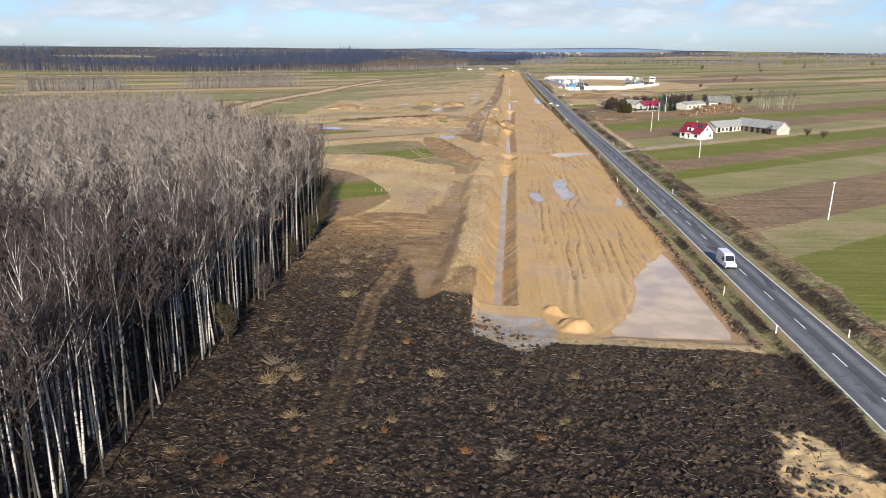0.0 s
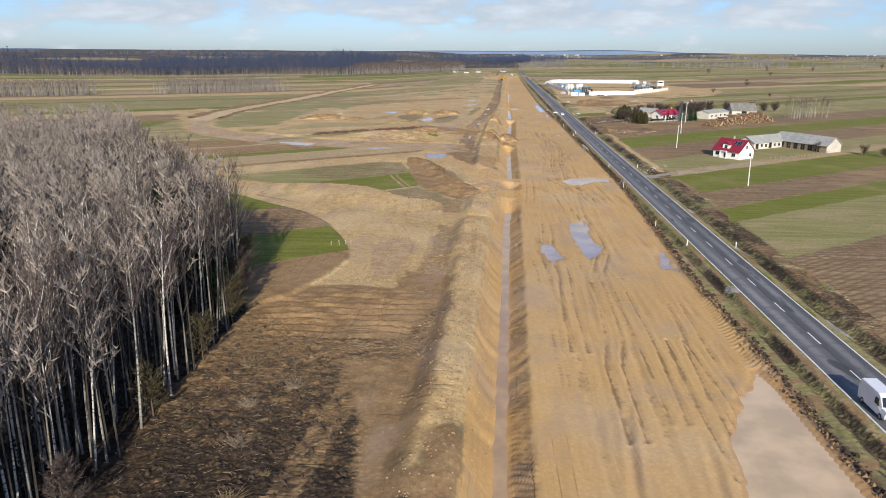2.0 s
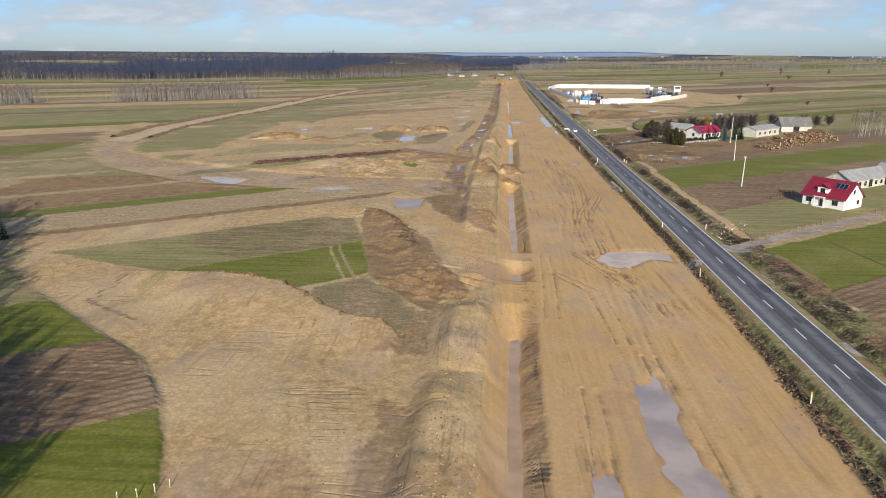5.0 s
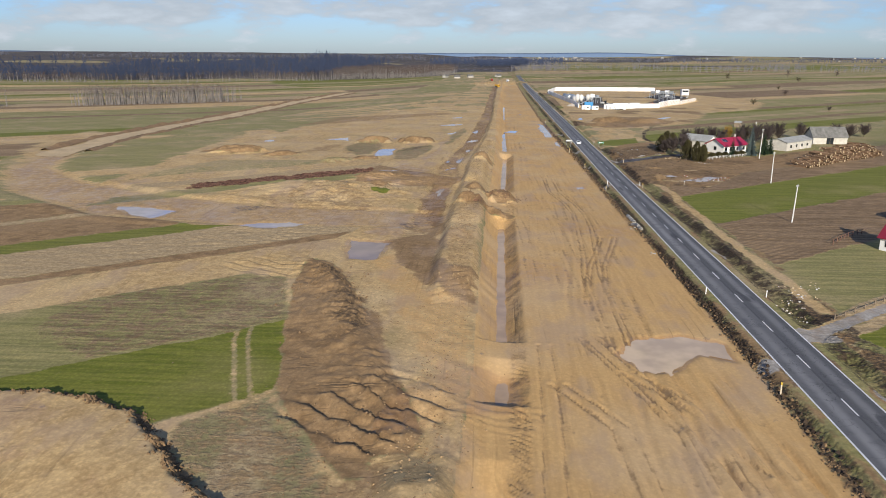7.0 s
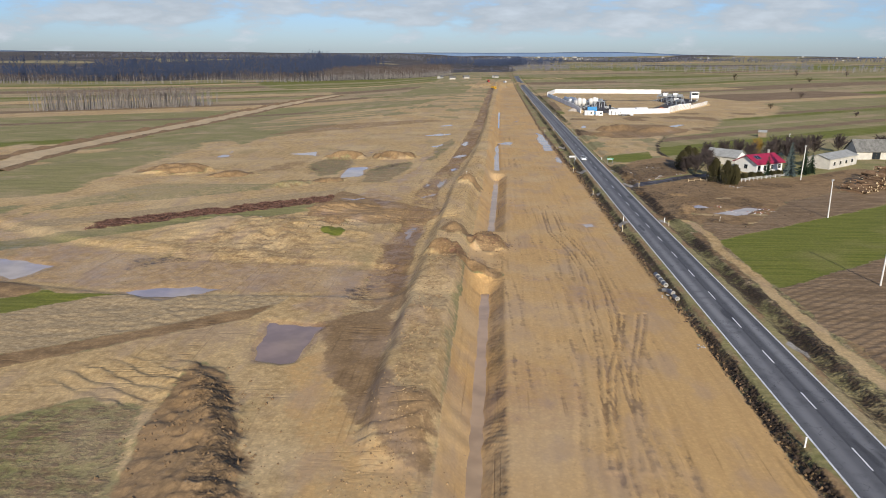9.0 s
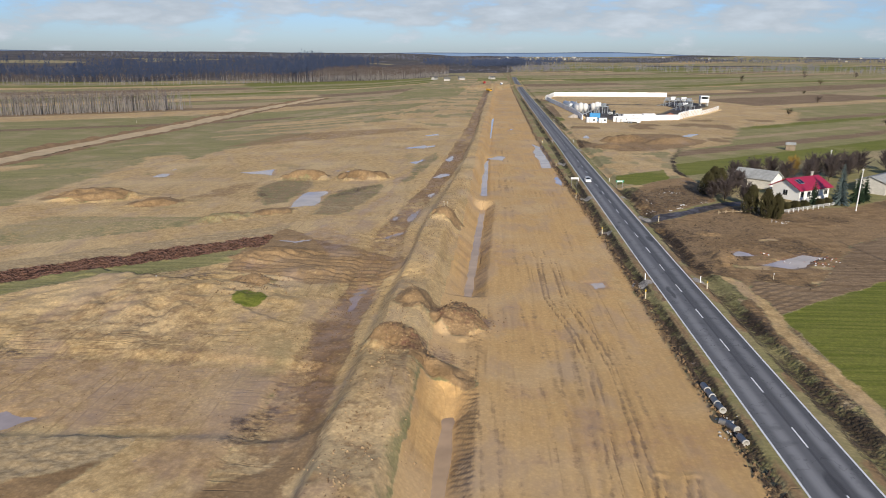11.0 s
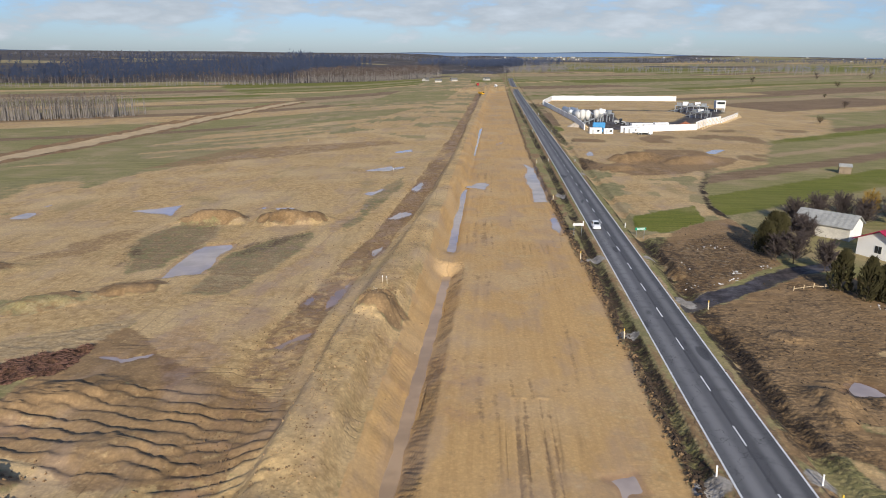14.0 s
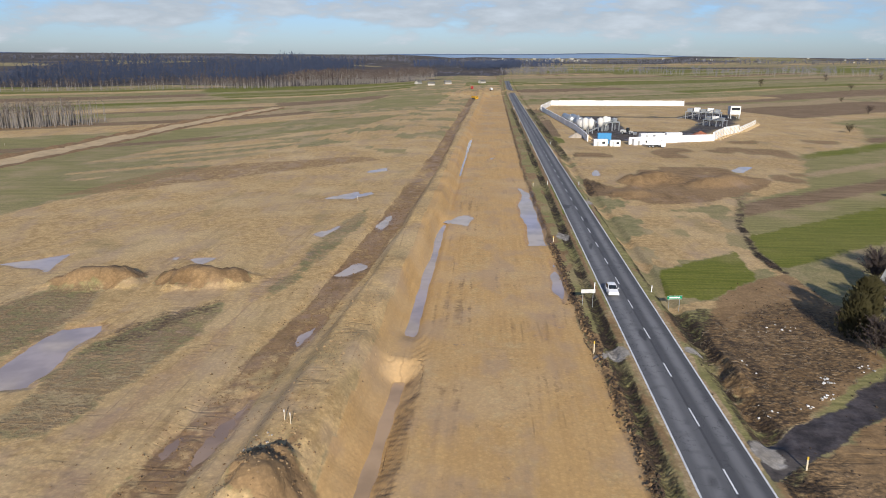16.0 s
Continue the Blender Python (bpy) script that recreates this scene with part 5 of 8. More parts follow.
strip_mesh("road", lambda y: [float(road_x(y)) + d for d in (-4.05, -3.4, -1.7, 0, 1.7, 3.4, 4.0)], -60, 1380, 6, lambda x, y: road_z(x, y) - (0.12 if abs(x - float(road_x(y))) > 3.9 else 0), ASPHALT, "grey asphalt country road with white markings", "road")
road_me = bpy.data.objects["road"].data
across = road_me.attributes.new("across", "FLOAT", "POINT")
across.data.foreach_set("value", [0.5 + (v.co.x - float(road_x(v.co.y))) / 10.0 for v in road_me.vertices])
for side, off in (("west", -3.42), ("east", 3.42)):
    strip_mesh("edge_line_" + side, lambda y, o=off: [float(road_x(y)) + o - 0.11, float(road_x(y)) + o + 0.11], -55, 1300, 6, lambda x, y: road_z(x, y) + 0.006, LINE_PAINT, "white painted edge line of the road", "road marking")


def dash_mesh():
    bm = bmesh.new()
    box(bm, -0.09, 0.09, -2.0, 2.0, -0.02, 0.006)
    return bm


dash = None
for k in range(70):
    y = 24.6 + 12.0 * k
    m = Matrix.Translation((float(road_x(y)), y, road_z(float(road_x(y)), y)))
    if dash is None:
        dash = tagged(part("centre_dash", dash_mesh(), LINE_PAINT), "white painted centre dash on the asphalt", "road marking", "dashes along the road centre", "structure")
        dash.matrix_world = m
    else:
        copy_thing(dash, m)


def water_sheet(name, outline, z, mat, label):
    bm = bmesh.new()
    cx, cy = sum(p[0] for p in outline) / len(outline), sum(p[1] for p in outline) / len(outline)
    vs = []
    for x, y in outline:
        d = math.hypot(x - cx, y - cy) or 1
        vs.append(bm.verts.new((x + (x - cx) / d * 1.3, y + (y - cy) / d * 1.3, z)))
    f = bm.faces.new(vs)
    bmesh.ops.triangulate(bm, faces=[f])
    bm.normal_update()
    if sum(g.normal.z for g in bm.faces) < 0:
        bmesh.ops.reverse_faces(bm, faces=bm.faces[:])
    return tagged(part(name, bm, mat), label, "water", kind="structure")


TRACK_SOIL = plain("haul_track_soil", (0.50, 0.37, 0.21), 0.97, 0.6, 0.18, 0.03, patch=7.0)
BANK_SOIL = plain("haul_bank_soil", (0.26, 0.165, 0.085), 0.97, 0.5, 0.3, 0.05, patch=3.0)


def haul_x(y):
    return float(np.interp(y, [430, 470, 500, 570, 640, 720, 800, 950], [-158, -163, -165, -166, -164, -164, -160, -140]))


def on_ground(x, y):
    i, j = min(max(int(np.searchsorted(GY, y)) - 1, 0), len(GY) - 2), min(max(int(np.searchsorted(GX, x)) - 1, 0), len(GX) - 2)
    return float(ZZ[i:i + 2, j:j + 2].max())


strip_mesh("haul_track", lambda y: [haul_x(y) + d + 0.8 * math.sin(y * 0.11) for d in (-6, -4.6, -1.5, 0, 1.5, 4.6, 6)], 432, 940, 5, lambda x, y: on_ground(x, y) + 0.12 - 0.05 * abs(math.sin(2.1 * (x - haul_x(y)))), TRACK_SOIL, "pale dirt haul track across the fields", "track")
for side, off, high in (("west", -9.0, 1.5), ("east", 8.0, 1.0)):
    strip_mesh("track_bank_" + side, lambda y, o=off: [haul_x(y) + o + d + 0.9 * math.sin(y * 0.07 + o) for d in (-3.2, -1.4, -0.4, 0.5, 1.5, 3.2)], 446, 930, 3, lambda x, y, o=off, h=high: on_ground(x, y) - 0.3 + h * max(0.0, 1.15 - abs(x - haul_x(y) - o - 0.9 * math.sin(y * 0.07 + o)) / 2.4) * (0.75 + 0.4 * math.sin(y * 0.31) * math.sin(y * 0.113 + o)), BANK_SOIL, "low bank of brown soil beside the haul track", "earth bank")
water_sheet("pond", [(36.0, 88.6), *POND[1:8], (35.0, 138), (35.9, 124)], -0.62 - 0.20, MUD_WATER, "shallow muddy flood pond on the sand beside the road")
for poly, depth in PUDDLES:
    cx, cy = sum(p[0] for p in poly) / len(poly), sum(p[1] for p in poly) / len(poly)
    level = BASE_AT(cx, cy) + float(heap_height(np.array([cx]), np.array([cy]))[0]) - 0.62 * depth
    water_sheet("puddle", poly, level, MUD_WATER if 255 < cy < 275 and 20 < cx < 40 else LANE_WATER if -26 < cx < 4 and 300 < cy < 455 else PUDDLE_WATER, "shallow rain puddle on the bare churned soil")
for y0, y1, depth, ramp in TRENCHES:
    half = 1.6 if depth > 1 else 1.5
    level = -0.62 - depth + (0.24 if depth > 1 else 0.28)
    strip_mesh("ditch_water", lambda y, h=half: [float(trench_x(y)) - h, float(trench_x(y)) + h], y0 + 0.6, y1 - 0.6, 6, lambda x, y, l=level: l, DITCH_WATER if depth > 1 else PUDDLE_WATER, "brown standing water in the bottom of the ditch", "water")

# ---------------------------------------------------------------- birch wood


def twig(bm, p, d, length, r):
    """A thin tapering shoot of three sides."""
    u = d.orthogonal().normalized()
    v = d.cross(u)
    tip = bm.verts.new(p + d * length + Vector((0, 0, 0.12 * length)))
    base = [bm.verts.new(p + r * (math.cos(a) * u + math.sin(a) * v)) for a in (0, 2.1, 4.2)]
    for k in range(3):
        bm.faces.new((base[k], base[(k + 1) % 3], tip))


def birch(seed, height, parent, bark, bark_label, limbs=22, shoots=9, spread=1.35, sides=6, thick=0.13):
    """Trunk and bare crown of one birch, with its foot at the origin."""
    rng = random.Random(seed)
    bt, bc = bmesh.new(), bmesh.new()
    lean = Vector((rng.uniform(-.06, .06), rng.uniform(-.06, .06), 1))
    bend = Vector((rng.uniform(-.5, .5), rng.uniform(-.5, .5), 0))
    n = 8
    axis_at = lambda f: Vector((lean.x * height * f, lean.y * height * f, height * f)) + bend * math.sin(f * 3.1)
    tube(bt, [axis_at(k / n) - Vector((0, 0, 0.3 if k == 0 else 0)) for k in range(n + 1)], [thick * (1.15 - 1.02 * (k / n) ** 0.8) for k in range(n + 1)], sides)
    for k in range(limbs):
        f = rng.uniform(0.56, 0.99) if k > 2 else rng.uniform(0.4, 0.6)
        p = axis_at(f)
        a = rng.uniform(0, 6.283)
        rise = rng.uniform(1.2, 2.8)
        d = Vector((math.cos(a), math.sin(a), rise)).normalized()
        length = spread * (height * 0.24) * (1.22 - f) * rng.uniform(0.7, 1.25) + 0.5
        mid = p + d * length * 0.55
        end = mid + (d + Vector((0, 0, 0.35))).normalized() * length * 0.5
        tube(bt if k % 3 == 0 else bc, [p, mid, end], [0.036, 0.022, 0.007], 3, False)
        for i in range(shoots):
            g = rng.uniform(0.2, 1.0)
            q = p.lerp(mid, g * 2) if g < 0.5 else mid.lerp(end, g * 2 - 1)
            e = Vector((rng.uniform(-1, 1), rng.uniform(-1, 1), rng.uniform(0.0, 1.3))).normalized()
            twig(bc, q, (d * 0.5 + e).normalized(), rng.uniform(0.5, 1.25), 0.021)
    part("trunk", bt, bark, parent, bark_label)
    part("crown", bc, SHADED_TWIG, parent, "bare leafless twigs")


rng = random.Random(11)
birches = []
for k in range(9):
    tree = thing("birch_tree", pose(0, 0, -500), "tall slender bare birch tree with white bark", "tree", "birches at the edge of the wood")
    birch(k, 20.5 + rng.uniform(-2.2, 2.2), tree, BIRCH, "white bark with dark marks" if k % 3 else "grey-green bark")
    birches.append(tree)


placed = []
edge_trees = 0
free = list(birches)
inner = []
tries = 0
while tries < 14000 and len(placed) < 2300:
    tries += 1
    y = rng.uniform(34, 258)
    depth = 100 * rng.random() ** 1.45
    x = float(wood_edge(y)) - depth + rng.uniform(-0.6, 0.6)
    if x < -48 - 0.62 * y - 8 or (y > 240 and math.hypot(x + 101, y - 259) < 9):
        continue
    gap = 1.1 if depth < 16 else 1.7
    if any(abs(px - x) < gap and abs(py - y) < gap for px, py in placed[-500:]):
        continue
    placed.append((x, y))
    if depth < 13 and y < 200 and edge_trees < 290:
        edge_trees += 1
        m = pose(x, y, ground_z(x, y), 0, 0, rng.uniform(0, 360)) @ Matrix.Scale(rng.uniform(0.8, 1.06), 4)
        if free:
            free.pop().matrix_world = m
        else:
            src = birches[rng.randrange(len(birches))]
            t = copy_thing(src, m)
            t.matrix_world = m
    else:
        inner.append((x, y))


def glades(spots, size, least, seed):
    """Leaves openings in a scatter of trees."""
    return [(x, y) for x, y in spots if float(vnoise(x, y * 0.6, size, seed)) > least]


def joined_wood(name, spots, heights, limbs, shoots, trunk_mat, twig_mat, label, seed, thick=0.12, spread=1.0, lod=3, low=0.45, bushy=1.0, roll=0.0):
    """Many trees of one far or inner wood: one mesh of trunks, one of twigs, under one thing of kind stuff."""
    r = random.Random(seed)
    holder = thing(name, pose(0, 0, 0), label, "wood", kind="stuff")
    tv, tf, cv, cf = [], [], [], []

    def cone(vs, fs, p, q, r0, r1, sides):
        d = (q - p).normalized()
        u = d.orthogonal().normalized()
        v = d.cross(u)
        n0 = len(vs)
        for c, rad in ((p, r0), (q, r1)):
            for k in range(sides):
                a = 2 * math.pi * k / sides
                vs.append(c + rad * (math.cos(a) * u + math.sin(a) * v))
        for k in range(sides):
            fs.append((n0 + k, n0 + (k + 1) % sides, n0 + sides + (k + 1) % sides, n0 + sides + k))

    def spike(vs, fs, p, q, rad):
        d = (q - p).normalized()
        u = d.orthogonal().normalized() * rad
        v = d.cross(u)
        n0 = len(vs)
        vs.extend((p + u, p - 0.5 * u + 0.87 * v, p - 0.5 * u - 0.87 * v, q))
        fs.extend(((n0, n0 + 1, n0 + 3), (n0 + 1, n0 + 2, n0 + 3), (n0 + 2, n0, n0 + 3)))

    for x, y in spots:
        h = r.uniform(*heights) * (0.95 + roll * float(vnoise(x, y, 90, 131)))
        z = ground_z(x, y)
        foot = Vector((x, y, z - 0.3))
        top = Vector((x + r.uniform(-.06, .06) * h, y + r.uniform(-.06, .06) * h, z + h))
        cone(tv, tf, foot, foot.lerp(top, 0.55), thick, thick * 0.62, lod)
        cone(tv, tf, foot.lerp(top, 0.55), top, thick * 0.62, 0.01, lod)
        for k in range(limbs):
            f = r.uniform(low, 0.99)
            p = foot.lerp(top, f)
            a = r.uniform(0, 6.283)
            d = Vector((math.cos(a), math.sin(a), r.uniform(0.8, 1.8))).normalized()
            length = spread * h * 0.22 * (1.3 - f) + 0.5
            q = p + d * length
            spike(cv if k % 4 else tv, cf if k % 4 else tf, p, q, 0.03 * thick / 0.12)
            for i in range(shoots):
                b = p.lerp(q, r.uniform(0.15, 1))
                e = Vector((r.uniform(-1, 1), r.uniform(-1, 1), r.uniform(0, 1.4)))
                spike(cv, cf, b, b + (d * 0.5 + e).normalized() * r.uniform(0.5, 1.3) * (h / 20), 0.036 * bushy * thick / 0.12)
    for nm, vs, fs, mat in (("trunks", tv, tf, trunk_mat), ("twigs", cv, cf, twig_mat)):
        me = bpy.data.meshes.new(nm)
        me.from_pydata([tuple(v) for v in vs], [], fs)
        me.materials.append(mat)
        ob = new(nm, me)
        ob.parent = holder
        ob["kind"] = "stuff"
    return holder


# near half in darker twigs: the cloud's shade is painted by material
for seed, spots, twigs, label in ((5, [p for p in inner if p[1] < 88], SHADED_TWIG, "dense leafless birch wood with purplish twigs darkened for cloud shade"), (14, [p for p in inner if p[1] >= 88], SUNLIT_TWIG, "dense leafless birch wood with grey-brown twigs in a paler sunlit colour")):
    joined_wood("birch_wood", spots, (16.5, 22.5), 12, 9, SHADED_GREY_BARK, twigs, label, seed, low=0.55, bushy=2.4)
# trees out of view to the south, added to keep sun off the trunks
unseen_south = [(-35 - 75 * rng.random() ** 1.3, rng.uniform(-26, 33)) for k in range(620)]
joined_wood("birch_wood", unseen_south, (17, 22), 8, 6, SHADED_GREY_BARK, SHADED_TWIG, "unseen leafless birch wood to the south, added to shade the trunks", 16, bushy=3.6)

# near-black thicket added under the trees, standing in for their deep shade
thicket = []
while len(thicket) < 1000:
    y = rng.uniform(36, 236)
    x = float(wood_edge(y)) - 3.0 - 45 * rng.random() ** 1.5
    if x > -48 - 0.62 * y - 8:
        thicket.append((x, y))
SHADE_THICKET = plain("shade_thicket_twigs", (0.038, 0.030, 0.026), 0.95, 0.3, 0.4, 0)
joined_wood("undergrowth", thicket, (4, 9), 11, 6, SHADED_GREY_BARK, SHADE_THICKET, "dense near-black twigs added beneath the birch trees as their shade", 15, 0.08, 1.5, 3, 0.05, 7.0)

# ---------------------------------------------------------------- evergreens, shrubs and other trees


def spike_into(bm, p, d, length, r):
    u = d.orthogonal().normalized() * r
    v = d.cross(u)
    tip = bm.verts.new(p + d * length)
    base = [bm.verts.new(q) for q in (p + u, p - 0.5 * u + 0.87 * v, p - 0.5 * u - 0.87 * v)]
    for k in range(3):
        bm.faces.new((base[k], base[(k + 1) % 3], tip))


def spruce(x, y, h, mat, label, seed, width=0.24, group=""):
    r = random.Random(seed)
    t = thing("spruce_tree", pose(x, y, ground_z(x, y)), label, "tree", group)
    bt, bc = bmesh.new(), bmesh.new()
    tube(bt, [(0, 0, -0.2), (0, 0, h * 0.5), (0, 0, h * 0.97)], [h * 0.016, h * 0.009, 0.02], 6)
    rows = int(h * 2.2)
    for k in range(rows):
        f = (k + 0.5) / rows
        reach = h * width * (1 - f) ** 0.85 + 0.15
        for i in range(9):
            a = 6.283 * i / 9 + k * 1.3 + r.uniform(-.25, .25)
            d = Vector((math.cos(a), math.sin(a), r.uniform(-0.45, -0.12))).normalized()
            p = Vector((0, 0, h * (0.06 + 0.92 * f)))
            ln = reach * r.uniform(0.75, 1.12)
            spike_into(bc, p, d, ln, 0.16 * reach + 0.04)
            for j in range(4):
                q = p + d * ln * r.uniform(0.35, 0.9)
                e = (d + Vector((r.uniform(-1, 1), r.uniform(-1, 1), r.uniform(-0.5, 0.25)))).normalized()
                spike_into(bc, q, e, ln * 0.32 + 0.1, 0.07 * reach + 0.03)
    part("trunk", bt, BARK, t)
    part("crown", bc, mat, t)
    return t


def thuja(x, y, h, w, mat, label, seed):
    r = random.Random(seed)
    t = thing("conifer_shrub", pose(x, y, ground_z(x, y)), label, "shrub", "evergreens round the farmhouse")
    bt, bc = bmesh.new(), bmesh.new()
    tube(bt, [(0, 0, -0.2), (0, 0, h * 0.8)], [0.14, 0.04], 5)
    for k in range(900):
        f = r.random() ** 0.8
        a = r.uniform(0, 6.283)
        rad = w * (0.35 + 0.65 * r.random() ** 0.5) * (1 - f ** 2.4) ** 0.6 * (0.8 + 0.35 * math.sin(3 * a + seed) * math.sin(5 * f + seed))
        p = Vector((rad * math.cos(a), rad * math.sin(a), h * f * 0.93))
        d = Vector((math.cos(a) * 0.6, math.sin(a) * 0.6, r.uniform(0.5, 1.6))).normalized()
        spike_into(bc, p, d, r.uniform(0.35, 0.9), 0.17)
    part("trunk", bt, BARK, t)
    part("foliage", bc, mat, t)
    return t


def bare_tree(x, y, h, spread, seed, twigs, label, group="", density=1.0, name="bare_tree", thick=0.16):
    """A round-crowned leafless tree or large shrub that branches from low down."""
    r = random.Random(seed)
    t = thing(name, pose(x, y, ground_z(x, y)), label, "tree" if h > 4 else "shrub", group)
    bt, bc = bmesh.new(), bmesh.new()
    tube(bt, [(0, 0, -0.2), (r.uniform(-.2, .2), r.uniform(-.2, .2), h * 0.3), (r.uniform(-.4, .4), r.uniform(-.4, .4), h * 0.75)], [thick, thick * 0.75, 0.03], 6)
    for k in range(int(26 * density)):
        f = r.uniform(0.12, 0.75)
        a = r.uniform(0, 6.283)
        p = Vector((0, 0, h * f))
        d = Vector((math.cos(a), math.sin(a), r.uniform(0.35, 1.5))).normalized()
        ln = spread * r.uniform(0.6, 1.1) * (1.15 - 0.5 * f)
        mid = p + d * ln * 0.5
        end = mid + (d + Vector((0, 0, r.uniform(-0.1, 0.6)))).normalized() * ln * 0.55
        tube(bt, [p, mid, end], [thick * 0.35, thick * 0.2, 0.01], 3, False)
        for i in range(26):
            g = r.uniform(0.2, 1)
            q = p.lerp(mid, g * 2) if g < 0.5 else mid.lerp(end, 2 * g - 1)
            e = (d * 0.6 + Vector((r.uniform(-1, 1), r.uniform(-1, 1), r.uniform(-0.2, 1.1)))).normalized()
            spike_into(bc, q, e, r.uniform(0.5, 1.2) * h / 8, 0.04)
    part("trunk", bt, BARK, t)
    part("crown", bc, twigs, t, "bare twigs")
    return t


DARK_SHRUB = plain("dark_shrub_twigs", (0.085, 0.066, 0.06), 0.95, 0.3, 0.4, 0)
YELLOW_TWIG = plain("willow_twigs", (0.34, 0.22, 0.05), 0.9, 0.3, 0.3, 0)
RED_TWIG = plain("reddish_twigs", (0.16, 0.085, 0.06), 0.9, 0.3, 0.3, 0)
spruce(-102.5, 262, 12.0, NEEDLES, "dark green spruce at the end of the birch wood", 1)
spruce(-99.5, 270, 4.5, NEEDLES, "small dark spruce beside the track", 2)
old_edge = lambda y: np.interp(y, [30, 150, 166, 190, 215, 240, 262], [-34.6, -36.5, -40, -53, -70, -87, -102])
# spruces added to darken the shadowed north-east end of the wood
shade_spruce = spruce(-70, 196, 13.0, NEEDLES, "dark green spruce added at the wood's edge to deepen its shadow", 21, 0.22, "spruces inside the wood's edge")
for k, (x, y, f) in enumerate(((-50, 182, 0.9), (-46, 176, 0.75), (-54, 188, 1.0), (-64, 205, 1.0), (-70, 213, 0.95), (-62, 192, 1.1), (-78, 226, 0.95), (-84, 238, 0.9), (-55, 178, 1.05), (-92, 248, 0.85), (-72, 206, 1.1), (-44, 169, 0.7), (-49, 168, 0.9), (-41, 160, 0.6), (-67, 198, 1.1))):
    x += float(wood_edge(y) - old_edge(y))
    m = pose(x, y, ground_z(x, y), 0, 0, 50 * k) @ Matrix.Scale(f, 4)
    copy_thing(shade_spruce, m).matrix_world = m
# further rows of added spruces, to make the wood's cast shadow solid
for k in range(60):
    y = 148 + 1.0 * k + rng.uniform(-1, 1)
    x = float(wood_edge(y)) - rng.uniform(2.5, 13.0)
    m = pose(x, y, ground_z(x, y), 0, 0, 77 * k) @ Matrix.Scale(rng.uniform(1.15, 1.5), 4)
    copy_thing(shade_spruce, m).matrix_world = m
spruce(-92, 118, 19.0, NEEDLES, "dark green spruce inside the birch wood", 3, 0.2)
spruce(-107, 255, 9.0, NEEDLES, "dark green spruce at the end of the birch wood", 4)
spruce(-96, 254, 8.0, NEEDLES, "dark green spruce at the end of the birch wood", 5)
for k, (x, y, h, s) in enumerate(((-36.2, 150, 11, 3.6), (-37.2, 156, 10, 3.4), (-36.0, 144, 9, 3.0), (-38.6, 162, 9, 3.2), (-43, 172, 8.5, 3.2), (-49, 184, 8, 3.2), (-57, 198, 8, 3.0), (-35.4, 132, 7, 2.4), (-35.2, 118, 6.5, 2.2), (-34.6, 101, 6, 2.2), (-34.2, 84, 6, 2.0), (-64, 208, 8, 3.0), (-76, 226, 8, 3.0), (-86, 242, 8, 3.2), (-36.8, 165, 11, 4.0), (-39.5, 168, 12, 4.0), (-35.6, 159, 10, 3.6), (-41, 176, 12, 4.2), (-45, 179, 12, 4.2), (-42, 166, 13, 4.4), (-47, 186, 12, 4.2), (-52, 190, 12, 4.2), (-46, 172, 14, 4.4), (-55, 196, 12, 4.2), (-52, 180, 14, 4.4), (-60, 204, 12, 4.2), (-66, 214, 12, 4.2), (-72, 222, 12, 4.2), (-80, 234, 11, 4.0), (-60, 192, 14, 4.4), (-68, 205, 14, 4.4))):
    x += float(wood_edge(y) - old_edge(y)) if y > 146 else 0.0
    bare_tree(x, y, h, s, 100 + k, SCRUB if k % 3 else SHADED_TWIG, "many-stemmed leafless scrub tree at the wood's edge", "scrub trees along the wood", 1.9, "scrub_tree", 0.09)
spruce(106.2, 459.4, 11.5, BLUE_NEEDLES, "blue spruce beside the farmhouse", 6, 0.21)
spruce(99.0, 458.6, 7.0, NEEDLES, "dark spruce in front of the farmhouse", 7, 0.2)
spruce(112.5, 463, 8.5, NEEDLES, "dark green spruce beside the farmhouse", 8, 0.26)
spruce(116, 466, 7.0, NEEDLES, "dark green spruce beside the farmhouse", 9, 0.26)
for k, (x, y, h, w) in enumerate(((80.8, 442.5, 7.4, 2.0), (78.4, 446.5, 7.6, 2.2), (82.8, 441.6, 6.2, 1.7), (77.8, 475.0, 7.8, 2.8), (74.8, 470.5, 6.6, 2.6), (81.0, 479.0, 6.5, 2.4), (84.0, 444.5, 5.2, 1.6))):
    thuja(x, y, h, w, THUJA, "dense brownish-green conifer shrub by the farm fence", 30 + k)
for k, (x, y, h, w) in enumerate(((89.5, 452.6, 1.5, 1.4), (92.5, 454.4, 1.6, 1.4), (95.6, 456.2, 1.4, 1.3), (100.6, 458.4, 1.5, 1.6), (102.8, 459.2, 1.6, 1.5))):
    thuja(x, y, h, w, THUJA, "low clipped evergreen hedge shrub behind the fence", 50 + k)
